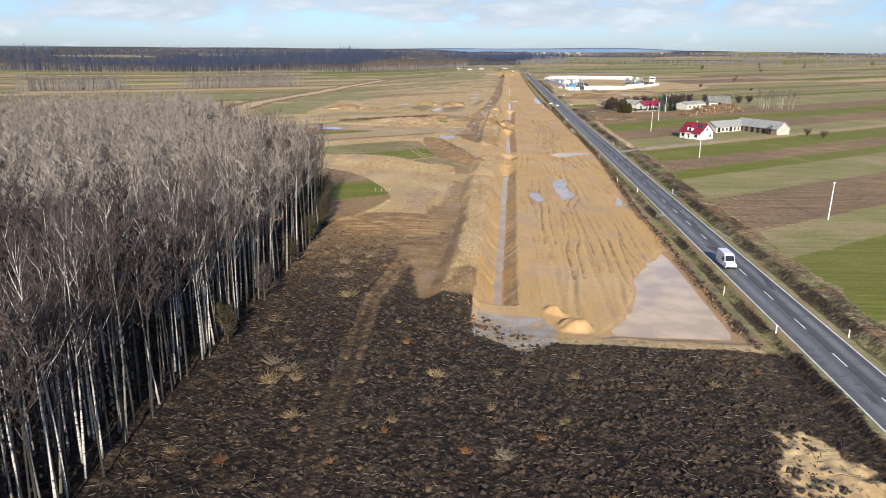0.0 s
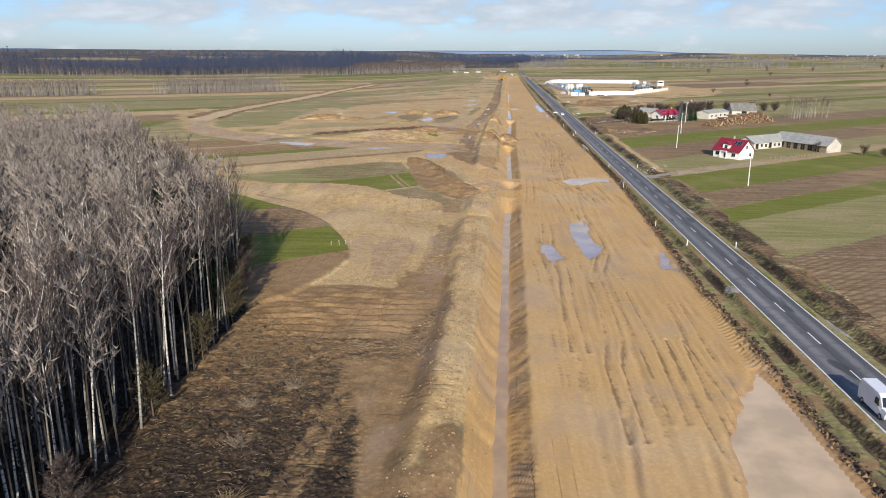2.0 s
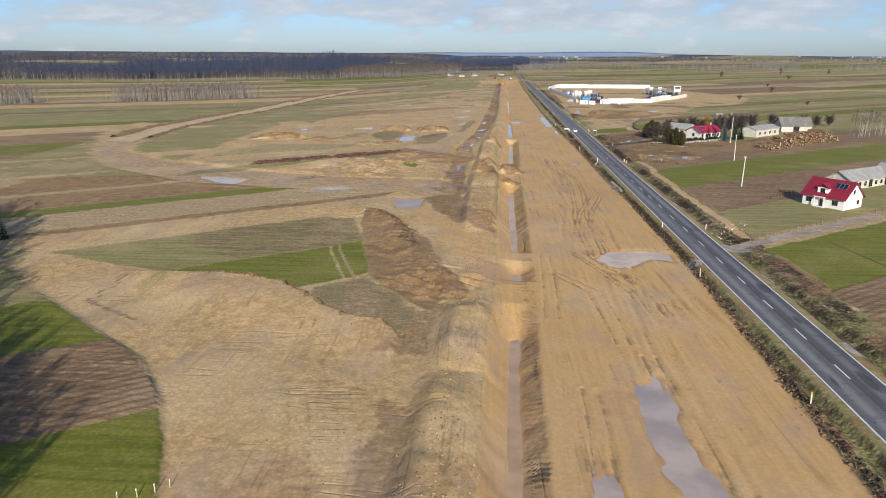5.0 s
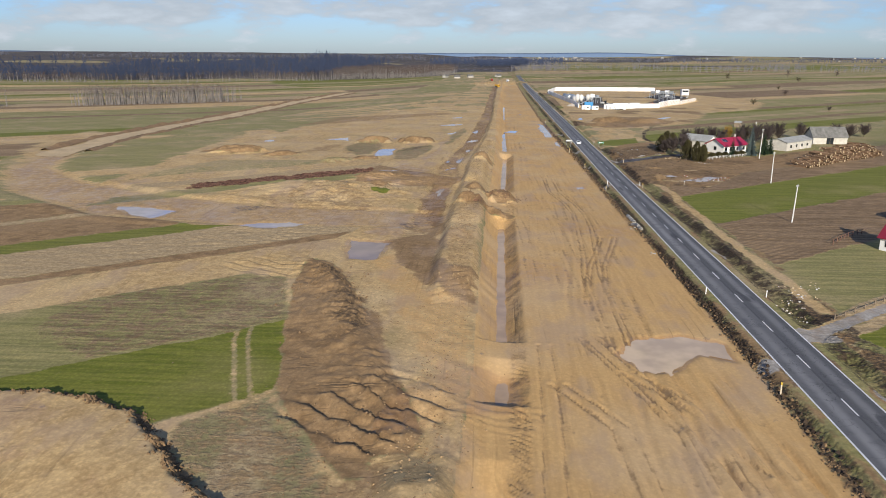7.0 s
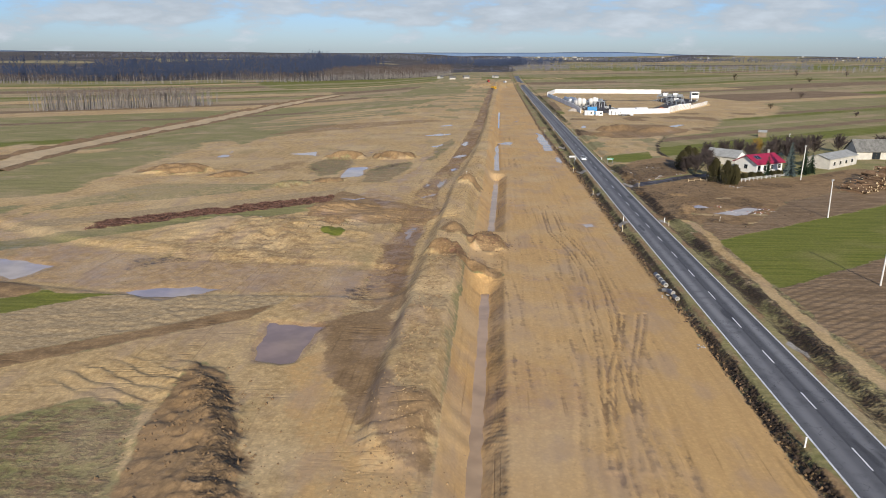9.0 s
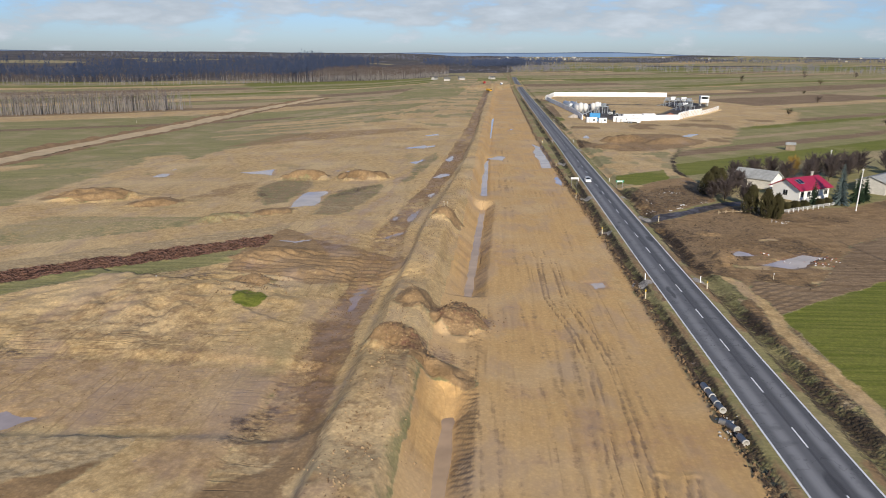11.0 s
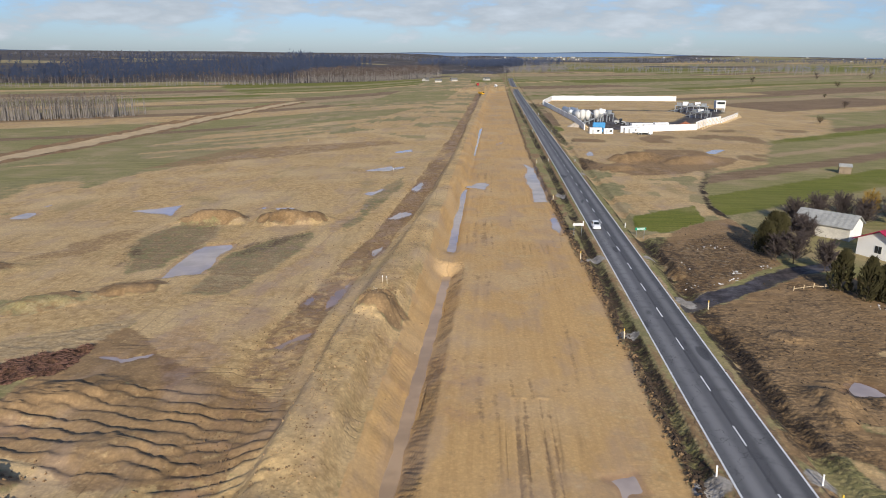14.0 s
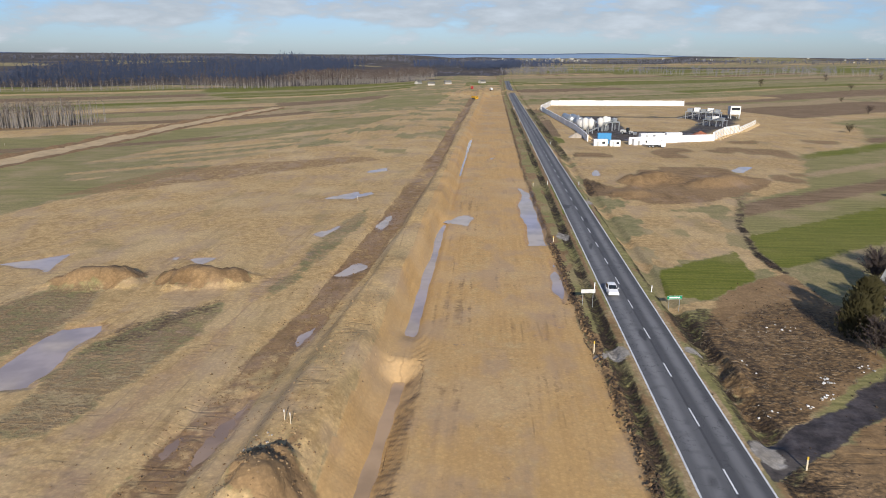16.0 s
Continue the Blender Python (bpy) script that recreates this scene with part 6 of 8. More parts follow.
for k, (x, y, h, s, mat) in enumerate(((103, 499, 7, 4, SHADED_TWIG), (98, 500, 6.5, 4, SCRUB), (110.5, 501, 7.5, 3.5, YELLOW_TWIG), (118, 502, 8, 4.5, SHADED_TWIG), (124, 504, 8.5, 4.5, RED_TWIG), (131, 508, 8, 4.5, SHADED_TWIG), (77, 462, 6.5, 3.5, SCRUB), (81, 458, 6, 3, SCRUB), (74.5, 464, 5.5, 3, SHADED_TWIG), (137, 512, 8, 4, RED_TWIG), (86, 482, 6, 3, SCRUB), (166, 520, 7, 4, SHADED_TWIG), (175, 525, 6, 4, RED_TWIG), (184, 530, 6, 4, SHADED_TWIG), (150, 520, 7, 4, SHADED_TWIG), (91, 496, 6, 4, SCRUB), (106, 494, 6.5, 4, SHADED_TWIG), (114, 497, 7, 4, SCRUB), (121, 498, 7, 4, SHADED_TWIG), (127, 500, 7.5, 4, SCRUB), (85, 476, 6, 3.5, SCRUB))):
    willow = mat == YELLOW_TWIG
    tagged(bare_tree(x, y, h * 0.95, s * 0.95, 200 + k, mat if willow else DARK_SHRUB, "yellow-twigged leafless willow behind the farmhouse" if willow else "dense dark leafless garden shrub behind the farmhouse", "shrubs behind the farmhouse", 5.0, "leafless_shrub", 0.1), category="shrub")
for k, (x, y, h, s) in enumerate(((426, 1192, 6, 6), (284, 876, 5, 5), (211, 752, 4, 3.5), (510, 1437, 12, 6), (330, 1010, 3, 3), (620, 1500, 12, 6), (350, 1250, 11, 5), (240, 690, 3, 3), (142, 330, 4, 3), (128, 338, 3.5, 2.4), (147, 325, 3, 3), (700, 1300, 10, 6), (800, 1600, 12, 7))):
    bare_tree(x, y, h, s, 300 + k, SHADED_TWIG if k % 2 else SCRUB, "lone leafless tree standing in the open fields", "lone trees in the fields", 1.6)
for k in range(40):
    x, y = 171 + 0.78 * k + rng.uniform(-.5, .5), 478 + 0.3 * k + rng.uniform(-4, 4)
    m = pose(x, y, ground_z(x, y), 0, 0, rng.uniform(0, 360)) @ Matrix.Scale(rng.uniform(0.5, 0.62), 4)
    t = copy_thing(birches[k % 9], m)
    t.matrix_world = m
    tagged(t, "slender bare birch behind the farm log pile", "tree", "birches behind the log pile")

# ---------------------------------------------------------------- far woods and the skyline
far = random.Random(77)


def scatter(n, line, depth):
    """Spots along a line, spread backwards."""
    spots = []
    for k in range(n):
        f = far.random() * (len(line) - 1)
        i = min(int(f), len(line) - 2)
        (x0, y0), (x1, y1) = line[i], line[i + 1]
        g = f - i
        spots.append((x0 + (x1 - x0) * g + far.uniform(-8, 8), y0 + (y1 - y0) * g + depth * far.random() ** 1.4))
    return spots


FAR_BARK = plain("far_birch_bark", (0.30, 0.27, 0.24), 0.9, 3.0, 0.25, 0)
FAR_TWIG = plain("far_twigs", (0.135, 0.10, 0.085), 0.95, 9.0, 0.35, 0)
# distance haze painted as a paler, greyer-blue twig colour
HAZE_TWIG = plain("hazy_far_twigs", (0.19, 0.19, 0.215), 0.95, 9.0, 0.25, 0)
# dark far woods: the blue of distance haze is put into twigs and bark
BLUE_HAZE_TWIG = plain("blue_haze_wood_twigs", (0.058, 0.078, 0.135), 0.95, 9.0, 0.3, 0)
BLUE_HAZE_BARK = plain("blue_haze_wood_bark", (0.075, 0.085, 0.12), 0.95, 3.0, 0.3, 0)
joined_wood("birch_grove", scatter(420, [(-440, 640), (-372, 690)], 30) + scatter(620, [(-318, 722), (-222, 790)], 26), (13, 17), 5, 3, FAR_BARK, FAR_TWIG, "far grove of slender white birches in the fields", 6, 0.24, 1.0)
joined_wood("dark_wood", glades(scatter(3000, [(-1150, 1080), (-700, 1180), (-400, 1330), (-235, 1300)], 620), 190, -0.25, 133), (13, 22), 9, 6, BLUE_HAZE_BARK, BLUE_HAZE_TWIG, "dark far wood along the edge of the fields", 7, 0.32, 1.6, 3, 0.1, 6.5, 0.5)
joined_wood("pale_wood", scatter(800, [(-245, 1300), (-150, 1350), (-56, 1420)], 130) + scatter(420, [(-900, 1080), (-640, 1130), (-560, 1150), (-330, 1240), (-240, 1260)], 30), (13, 18), 7, 4, FAR_BARK, FAR_TWIG, "far leafless wood with pale trunks", 8, 0.3, 1.5, 3, 0.3, 4.2, 0.3)
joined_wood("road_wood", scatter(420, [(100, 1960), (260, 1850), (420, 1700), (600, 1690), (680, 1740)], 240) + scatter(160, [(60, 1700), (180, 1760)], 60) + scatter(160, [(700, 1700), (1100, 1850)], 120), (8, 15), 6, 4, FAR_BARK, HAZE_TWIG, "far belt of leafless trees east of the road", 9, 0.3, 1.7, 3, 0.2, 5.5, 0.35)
joined_wood("gap_wood", scatter(420, [(-20, 1960), (60, 2010), (110, 2050)], 300) + scatter(420, [(-160, 2150), (-20, 2120), (60, 2150), (230, 2260)], 300), (11, 20), 8, 5, BLUE_HAZE_BARK, BLUE_HAZE_TWIG, "dark far wood behind the end of the works", 10, 0.35, 1.9, 3, 0.1, 8.0, 0.3)
joined_wood("skyline_wood", glades(scatter(2300, [(-2200, 2100), (-900, 2300), (0, 2700), (900, 2900), (2400, 2600)], 500), 330, -0.1, 134), (8, 13), 5, 3, BLUE_HAZE_BARK, HAZE_TWIG, "distant woods along the skyline", 12, 0.5, 2.6, 3, 0.1, 10.0, 0.35)
# hills take their blue from haze painted into the base colour
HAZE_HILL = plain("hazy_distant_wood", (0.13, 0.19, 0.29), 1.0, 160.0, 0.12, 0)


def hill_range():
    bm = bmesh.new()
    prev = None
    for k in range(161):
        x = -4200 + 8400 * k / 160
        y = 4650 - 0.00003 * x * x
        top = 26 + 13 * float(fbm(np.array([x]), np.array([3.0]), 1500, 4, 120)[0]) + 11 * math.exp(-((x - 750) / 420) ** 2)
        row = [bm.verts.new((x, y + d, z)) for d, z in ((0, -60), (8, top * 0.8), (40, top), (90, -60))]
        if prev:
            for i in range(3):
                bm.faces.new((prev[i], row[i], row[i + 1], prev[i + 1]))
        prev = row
    return tagged(smooth(part("backdrop", bm, HAZE_HILL)), "low wooded hills on the horizon, coloured in haze blue", "hills", kind="structure")


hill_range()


def far_houses(n, x0, x1, y0, y1, label):
    src = None
    for k in range(n):
        x, y = far.uniform(x0, x1), far.uniform(y0, y1)
        m = pose(x, y, ground_z(x, y) - 0.5, 0, 0, far.uniform(0, 180)) @ Matrix.Diagonal((far.uniform(0.2, 0.7), far.uniform(0.4, 0.8), far.uniform(0.3, 0.8), 1))
        if src is None:
            src = thing("town_house", m, label, "house", "houses of the far town")
            bm = bmesh.new()
            box(bm, -9, 9, -6, 6, 0, 8)
            part("wall", bm, OLD_PLASTER, src)
            bm = bmesh.new()
            vs = [bm.verts.new(p) for p in ((-9.5, -6.5, 8), (9.5, -6.5, 8), (9.5, 6.5, 8), (-9.5, 6.5, 8), (-9.5, 0, 12), (9.5, 0, 12))]
            for q in ((0, 1, 5, 4), (2, 3, 4, 5), (0, 4, 3), (1, 2, 5), (0, 3, 2, 1)):
                bm.faces.new([vs[i] for i in q])
            part("roof", bm, GREY_ROOF, src)
        else:
            t = copy_thing(src, m)
            t.matrix_world = m


far_houses(60, 60, 520, 3500, 4200, "small pale house of a far town")
far_houses(18, 700, 2300, 3200, 4200, "small pale house of a far town")

# ---------------------------------------------------------------- houses and barns


def gable_wall(bm, L, D, eave, ridge):
    lo = [bm.verts.new((x, y, -0.3)) for x, y in ((-L / 2, -D / 2), (L / 2, -D / 2), (L / 2, D / 2), (-L / 2, D / 2))]
    hi = [bm.verts.new((v.co.x, v.co.y, eave)) for v in lo]
    a, b = bm.verts.new((-L / 2, 0, ridge)), bm.verts.new((L / 2, 0, ridge))
    for q in ((lo[0], lo[1], hi[1], hi[0]), (lo[2], lo[3], hi[3], hi[2]), (lo[1], lo[2], hi[2], b, hi[1]), (lo[3], lo[0], hi[0], a, hi[3]), (lo[3], lo[2], lo[1], lo[0]), (hi[0], hi[1], b, a), (hi[2], hi[3], a, b)):
        bm.faces.new(q)


def slope_slab(bm, p0, p1, p2, p3, thick):
    """A roof slope of some thickness between four corners."""
    n = (Vector(p1) - Vector(p0)).cross(Vector(p3) - Vector(p0)).normalized() * thick
    lo, hi = [bm.verts.new(p) for p in (p0, p1, p2, p3)], [bm.verts.new(Vector(p) + n) for p in (p0, p1, p2, p3)]
    for k in range(4):
        bm.faces.new((lo[k], lo[(k + 1) % 4], hi[(k + 1) % 4], hi[k]))
    bm.faces.new(hi), bm.faces.new(lo[::-1])


def roof_parts(parent, L, D, eave, ridge, mat, over=0.5, label=""):
    g = (ridge - eave) / (D / 2)
    for side in (-1, 1):
        bm = bmesh.new()
        y0, z0 = side * (D / 2 + over), eave - g * over + 0.05
        a, b, c, d = (-L / 2 - over, y0, z0), (L / 2 + over, y0, z0), (L / 2 + over, 0, ridge + 0.05), (-L / 2 - over, 0, ridge + 0.05)
        # corrugated sheet: one connected skin with its own thickness
        n = max(10, int(L / 0.55))
        tops, lows = [], []
        for k in range(n + 1):
            x = -L / 2 - over + (L + 2 * over) * k / n
            lift = 0.16 + (0.05 if k % 2 else 0.0)
            tops.append((bm.verts.new((x, y0, z0 + lift)), bm.verts.new((x, 0, ridge + 0.05 + lift))))
            lows.append((bm.verts.new((x, y0, z0)), bm.verts.new((x, 0, ridge + 0.05))))
        for k in range(n):
            for q in ((tops[k][0], tops[k + 1][0], tops[k + 1][1], tops[k][1]), (lows[k][1], lows[k + 1][1], lows[k + 1][0], lows[k][0]), (lows[k][0], lows[k + 1][0], tops[k + 1][0], tops[k][0])):
                bm.faces.new(q if side < 0 else q[::-1])
        for k in (0, n):
            bm.faces.new((lows[k][0], tops[k][0], tops[k][1], lows[k][1]))
        part("roof", bm, mat, parent, label)


def window(parent, x, y, z, w, h, face, name="window"):
    """face: the outward direction as an angle in the house's own plan."""
    m = pose(x, y, z, 0, 0, face + 90)
    bm = bmesh.new()
    box(bm, -w / 2 - 0.08, w / 2 + 0.08, -0.05, 0.05, -h / 2 - 0.08, h / 2 + 0.08)
    f = part("window_frame" if name == "window" else name, bm, PLASTER if name == "window" else WOOD, parent)
    f.matrix_basis = m
    k = 2 if w > 1.0 else 1
    for i in range(k):
        bm = bmesh.new()
        ww = (w - 0.06 * (k - 1)) / k
        x0 = -w / 2 + i * (ww + 0.06)
        box(bm, x0, x0 + ww, -0.075, -0.045, -h / 2, h / 2)
        part("pane", bm, DARK_GLASS, f)


def house(name, x, y, rz, L, D, eave, ridge, wall, roof, label, category, over=0.5):
    t = thing(name, pose(x, y, min(ground_z(x, y), ground_z(x - 3, y - 3), ground_z(x + 3, y - 3)) + 0.02, 0, 0, rz), label, category)
    bm = bmesh.new()
    gable_wall(bm, L, D, eave, ridge - 0.12)
    part("wall", bm, wall, t)
    roof_parts(t, L, D, eave, ridge, roof, over)
    return t


def chimney(parent, x, y, z0, z1, w=0.5):
    bm = bmesh.new()
    box(bm, x - w / 2, x + w / 2, y - w / 2, y + w / 2, z0, z1, 0.02)
    box(bm, x - w / 2 - 0.08, x + w / 2 + 0.08, y - w / 2 - 0.08, y + w / 2 + 0.08, z1, z1 + 0.12)
    part("chimney", bm, OLD_PLASTER, parent)


def solar(parent, x, yfront, eave, ridge, D, n, up=0.55, gap=1.15):
    g = math.degrees(math.atan2(ridge - eave, D / 2))
    for k in range(n):
        bm = bmesh.new()
        box(bm, -0.5, 0.5, -0.95, 0.95, 0.0, 0.06)
        p = part("solar_panel", bm, SOLAR, parent, "dark blue solar panel on the roof")
        yy = -D / 2 * (1 - up)
        p.matrix_basis = pose(x + k * gap, yy, eave + (ridge - eave) * up + 0.36, g, 0, 0)
        bm = bmesh.new()
        for a, b, c, d in ((-0.54, 0.54, -0.99, -0.95), (-0.54, 0.54, 0.95, 0.99), (-0.54, -0.5, -0.95, 0.95), (0.5, 0.54, -0.95, 0.95)):
            box(bm, a, b, c, d, -0.03, 0.08)
        part("panel_frame", bm, STEEL, p)


ha = house("farmhouse", 90.2, 320.2, -53, 12.4, 10.0, 3.3, 7.6, PLASTER, RED_ROOF, "white two-storey house with a red metal roof and dormer", "house", 0.6)
for x, w, h, z in ((-4.2, 1.7, 1.4, 1.7), (3.6, 1.7, 1.4, 1.7)):
    window(ha, x, -5.0, z, w, h, -90)
window(ha, -0.3, -5.0, 1.15, 1.0, 2.1, -90, "door")
window(ha, 6.2, -0.2, 4.9, 1.0, 1.3, 0)
window(ha, 6.2, 2.6, 1.7, 1.1, 1.3, 0)
bm = bmesh.new()
for x0, x1, y0, y1, z0, z1 in ((-2.3, 0.9, -6.2, -5.0, -0.2, 0.25), (-2.2, -1.95, -6.1, -5.85, 0.25, 2.9), (0.6, 0.85, -6.1, -5.85, 0.25, 2.9), (-2.3, 0.9, -6.2, -5.0, 2.9, 3.1)):
    box(bm, x0, x1, y0, y1, z0, z1)
part("porch", bm, PLASTER, ha, "white porch with two posts")
bm = bmesh.new()
prism(bm, [(-2.3, -4.4), (0.9, -4.4), (0.9, -0.8), (-2.3, -0.8)], 3.4, 5.6)
part("dormer", bm, PLASTER, ha, "white dormer wall")
window(ha, -0.7, -4.4, 4.6, 1.4, 1.7, -90)
bm = bmesh.new()
slope_slab(bm, (-2.6, -4.8, 5.4), (-0.7, -4.8, 6.75), (-0.7, -0.6, 6.75), (-2.6, -0.6, 5.4), 0.12)
slope_slab(bm, (-0.7, -4.8, 6.75), (1.2, -4.8, 5.4), (1.2, -0.6, 5.4), (-0.7, -0.6, 6.75), 0.12)
vs = [bm.verts.new(p) for p in ((-2.3, -4.38, 5.5), (0.9, -4.38, 5.5), (-0.7, -4.38, 6.7))]
bm.faces.new(vs)
part("dormer_roof", bm, RED_ROOF, ha)
solar(ha, 2.2, 0, 3.3, 7.6, 10.0, 3, 0.62)
chimney(ha, -0.8, 0.8, 6.6, 8.5)
ha.scale = (0.87, 0.87, 0.87)

ba = house("barn", 111.6, 350.6, 33, 20, 7.6, 2.7, 4.9, OLD_PLASTER, GREY_ROOF, "long low barn with a grey corrugated roof", "barn", 0.5)
for k in range(7):
    window(ba, -8.1 + 2.7 * k, -3.8, 1.35, 1.2 if k % 3 else 1.6, 1.3 if k % 3 else 2.2, -90, "barn_door" if k % 3 == 0 else "window")
bb = house("barn", 127.8, 347.4, -59, 24, 8.4, 2.9, 5.7, WOOD, GREY_ROOF, "large barn with dark boarded walls and a grey corrugated roof", "barn", 0.6)
for k in range(6):
    window(bb, -8 + 3.2 * k, -4.2, 1.3, 1.8, 2.3, -90, "barn_door")
bm = bmesh.new()
gable_wall(bm, 0.3, 8.5, 2.9, 5.6)
p = part("gable", bm, OLD_PLASTER, bb, "plastered pale gable end")
p.matrix_basis = pose(11.95, 0, 0)

hb = house("farmhouse", 100.4, 470.2, 31, 12.6, 8.6, 3.4, 5.6, PLASTER, RED_ROOF, "white bungalow with a bright red metal roof", "house", 0.8)
RED_SHEET = plain("bright_red_roof", (0.36, 0.018, 0.055), 0.5, 0.2, 0.12, 0.003, 0.45)
for c in hb.children:
    if c.name.startswith("roof"):
        c.data.materials[0] = RED_SHEET
for x, w, h, z in ((-5.2, 1.2, 1.4, 1.9), (-2.4, 1.3, 1.5, 1.8), (-0.6, 1.3, 1.5, 1.8), (1.2, 1.1, 1.5, 1.8), (4.8, 1.3, 1.4, 1.9)):
    window(hb, x, -4.3, z, w, h, -90)
window(hb, -6.3, 0, 1.9, 1.3, 1.4, 180)
bm = bmesh.new()
for x0, x1, y0, y1, z0, z1 in ((-4.0, 2.2, -5.9, -4.3, -0.2, 0.5), (-4.0, 2.2, -5.9, -5.75, 0.5, 1.3)):
    box(bm, x0, x1, y0, y1, z0, z1)
part("terrace", bm, PALE_CONCRETE, hb, "low white terrace wall")
solar(hb, -4.2, 0, 3.4, 5.6, 8.6, 2, 0.55, 1.2)
chimney(hb, 4.6, 0.4, 5.0, 6.8)
hc = house("outbuilding", 94.6, 487.0, -44, 11.5, 7.6, 2.9, 4.9, OLD_PLASTER, GREY_ROOF, "farm outbuilding with a white gable and grey sheet roof", "barn")
bm = bmesh.new()
gable_wall(bm, 0.12, 7.66, 2.9, 4.8)
p = part("gable", bm, PLASTER, hc, "white plastered gable end")
p.matrix_basis = pose(5.72, 0, 0)
window(hc, -2.5, -3.8, 1.2, 2.2, 2.0, -90, "barn_door")
bc1 = house("barn", 131.0, 484.2, 41, 21, 8.0, 3.4, 4.7, OLD_PLASTER, GREY_ROOF, "low pale farm building with a flat-pitched grey roof", "barn", 0.35)
for k in range(4):
    window(bc1, -7 + 4.5 * k, -4.0, 1.7, 1.4, 1.2, -90)
bd = house("barn", 154.5, 504.5, 4, 15, 8.0, 3.2, 7.0, OLD_PLASTER, OLD_ROOF, "old barn with a mossy dark roof and white gable", "barn")
bm = bmesh.new()
gable_wall(bm, 0.12, 8.06, 3.2, 6.9)
p = part("gable", bm, PLASTER, bd, "white gable end")
p.matrix_basis = pose(7.5, 0, 0)
window(bd, 0, -4.0, 1.6, 3.0, 3.0, -90, "barn_door")
sh = house("shed", 139.4, 573.0, -20, 3.6, 3.0, 2.3, 3.0, WOOD, GREY_ROOF, "small weathered wooden field shed", "shed", 0.2)
window(sh, 1.8, 0, 1.1, 1.0, 1.9, 0, "door")

# ---------------------------------------------------------------- poles, posts, fences and signs


def pole(x, y, h, tilt=0.0):
    t = thing("utility_pole", pose(x, y, ground_z(x, y), tilt, tilt * 0.6, 35), "pale concrete utility pole standing in the field", "pole", "utility poles across the fields")
    bm = bmesh.new()
    tube(bm, [(0, 0, -0.3), (0, 0, h * 0.5), (0, 0, h)], [0.17, 0.14, 0.10], 8)
    part("shaft", bm, PALE_CONCRETE, t)
    bm = bmesh.new()
    box(bm, -0.55, 0.55, -0.05, 0.05, h - 0.45, h - 0.35)
    part("crossarm", bm, STEEL, t)
    for xx in (-0.48, 0.0, 0.48):
        bm = bmesh.new()
        tube(bm, [(xx, 0, h - 0.36), (xx, 0, h - 0.12)], [0.05, 0.035], 6)
        part("insulator", bm, PLASTER, t)
    return t


for k, (x, y, h) in enumerate(((78.2, 164.5, 9.0), (75.4, 260.8, 9.0), (75.8, 345.2, 9.0), (91.0, 398.3, 9.5), (107.0, 452.2, 11.0), (124.0, 505.0, 9.0))):
    pole(x, y, h, 0.8 * (-1) ** k)


def marker_post(name, x, y, h, w, body, tip, label, group):
    t = thing(name, pose(x, y, ground_z(x, y), rng.uniform(-3, 3), rng.uniform(-3, 3), rng.uniform(-10, 10)), label, "post", group)
    bm = bmesh.new()
    box(bm, -w / 2, w / 2, -0.05, 0.05, -0.3, h * 0.78, 0.01)
    part("post", bm, body, t)
    bm = bmesh.new()
    box(bm, -w / 2 - 0.004, w / 2 + 0.004, -0.054, 0.054, h * 0.78, h, 0.01)
    part("cap", bm, tip, t)
    return t


PALE_STAKE = plain("pale_stake_wood", (0.62, 0.54, 0.40), 0.8, 0.1, 0.12, 0)
YELLOW_MARK = plain("yellow_marker_paint", (0.62, 0.42, 0.06), 0.6, 0.2, 0.12, 0)
for k in range(9):
    y = 93.2 + 98.7 * k
    for off, label in ((-4.6, "white plastic road delineator post on the verge"), (4.7, "white plastic road delineator post on the verge")):
        yy = y - (0.9 if off > 0 else 0)
        marker_post("delineator_post", float(road_x(yy)) + off, yy, 1.15, 0.15, WHITE_SHEET, WHITE_SHEET, label, "delineator posts along the road")
for x, y, h in ((37.7, 109.4, 1.6), (37.4, 208.6, 1.5), (38.9, 257.0, 1.6), (38.2, 380.2, 1.7), (37.9, 423.0, 1.6), (37.0, 463.0, 1.8), (36.9, 520, 1.4), (37.0, 585, 1.4), (49.6, 385.2, 1.3), (53.2, 435.6, 1.5)):
    marker_post("survey_stake", x, y, h, 0.16, PALE_STAKE, YELLOW_MARK, "pale wooden survey stake with a yellow top", "survey stakes by the road")


def road_sign(x, y, w, h, top, front, label, bars):
    t = thing("road_sign", pose(x, y, ground_z(x, y), 0, 0, 8), label, "sign")
    for xx in (-w * 0.36, w * 0.36):
        bm = bmesh.new()
        tube(bm, [(xx, 0.05, -0.4), (xx, 0.05, top)], [0.045, 0.045], 8)
        part("sign_post", bm, STEEL, t)
    bm = bmesh.new()
    box(bm, -w / 2, w / 2, -0.03, 0.01, top - h, top, 0.01)
    panel = part("sign_panel", bm, front, t)
    if bars:
        bm = bmesh.new()
        for z0, z1, x0, x1 in ((top - h + 0.03, top - h + 0.06, -w / 2 + .03, w / 2 - .03), (top - 0.06, top - 0.03, -w / 2 + .03, w / 2 - .03), (top - 0.42, top - 0.2, -w * 0.36, w * 0.36)):
            box(bm, x0, x1, -0.038, -0.0305, z0, z1)
        part("sign_bars", bm, LINE_PAINT, panel)
    return t


road_sign(38.6, 480.8, 2.3, 0.62, 2.7, SIGN_BACK, "grey back of a place-name sign on two posts", False)
road_sign(52.1, 480.6, 2.4, 0.6, 2.8, GREEN_SIGN, "green place-name sign on two posts with white bars", True)


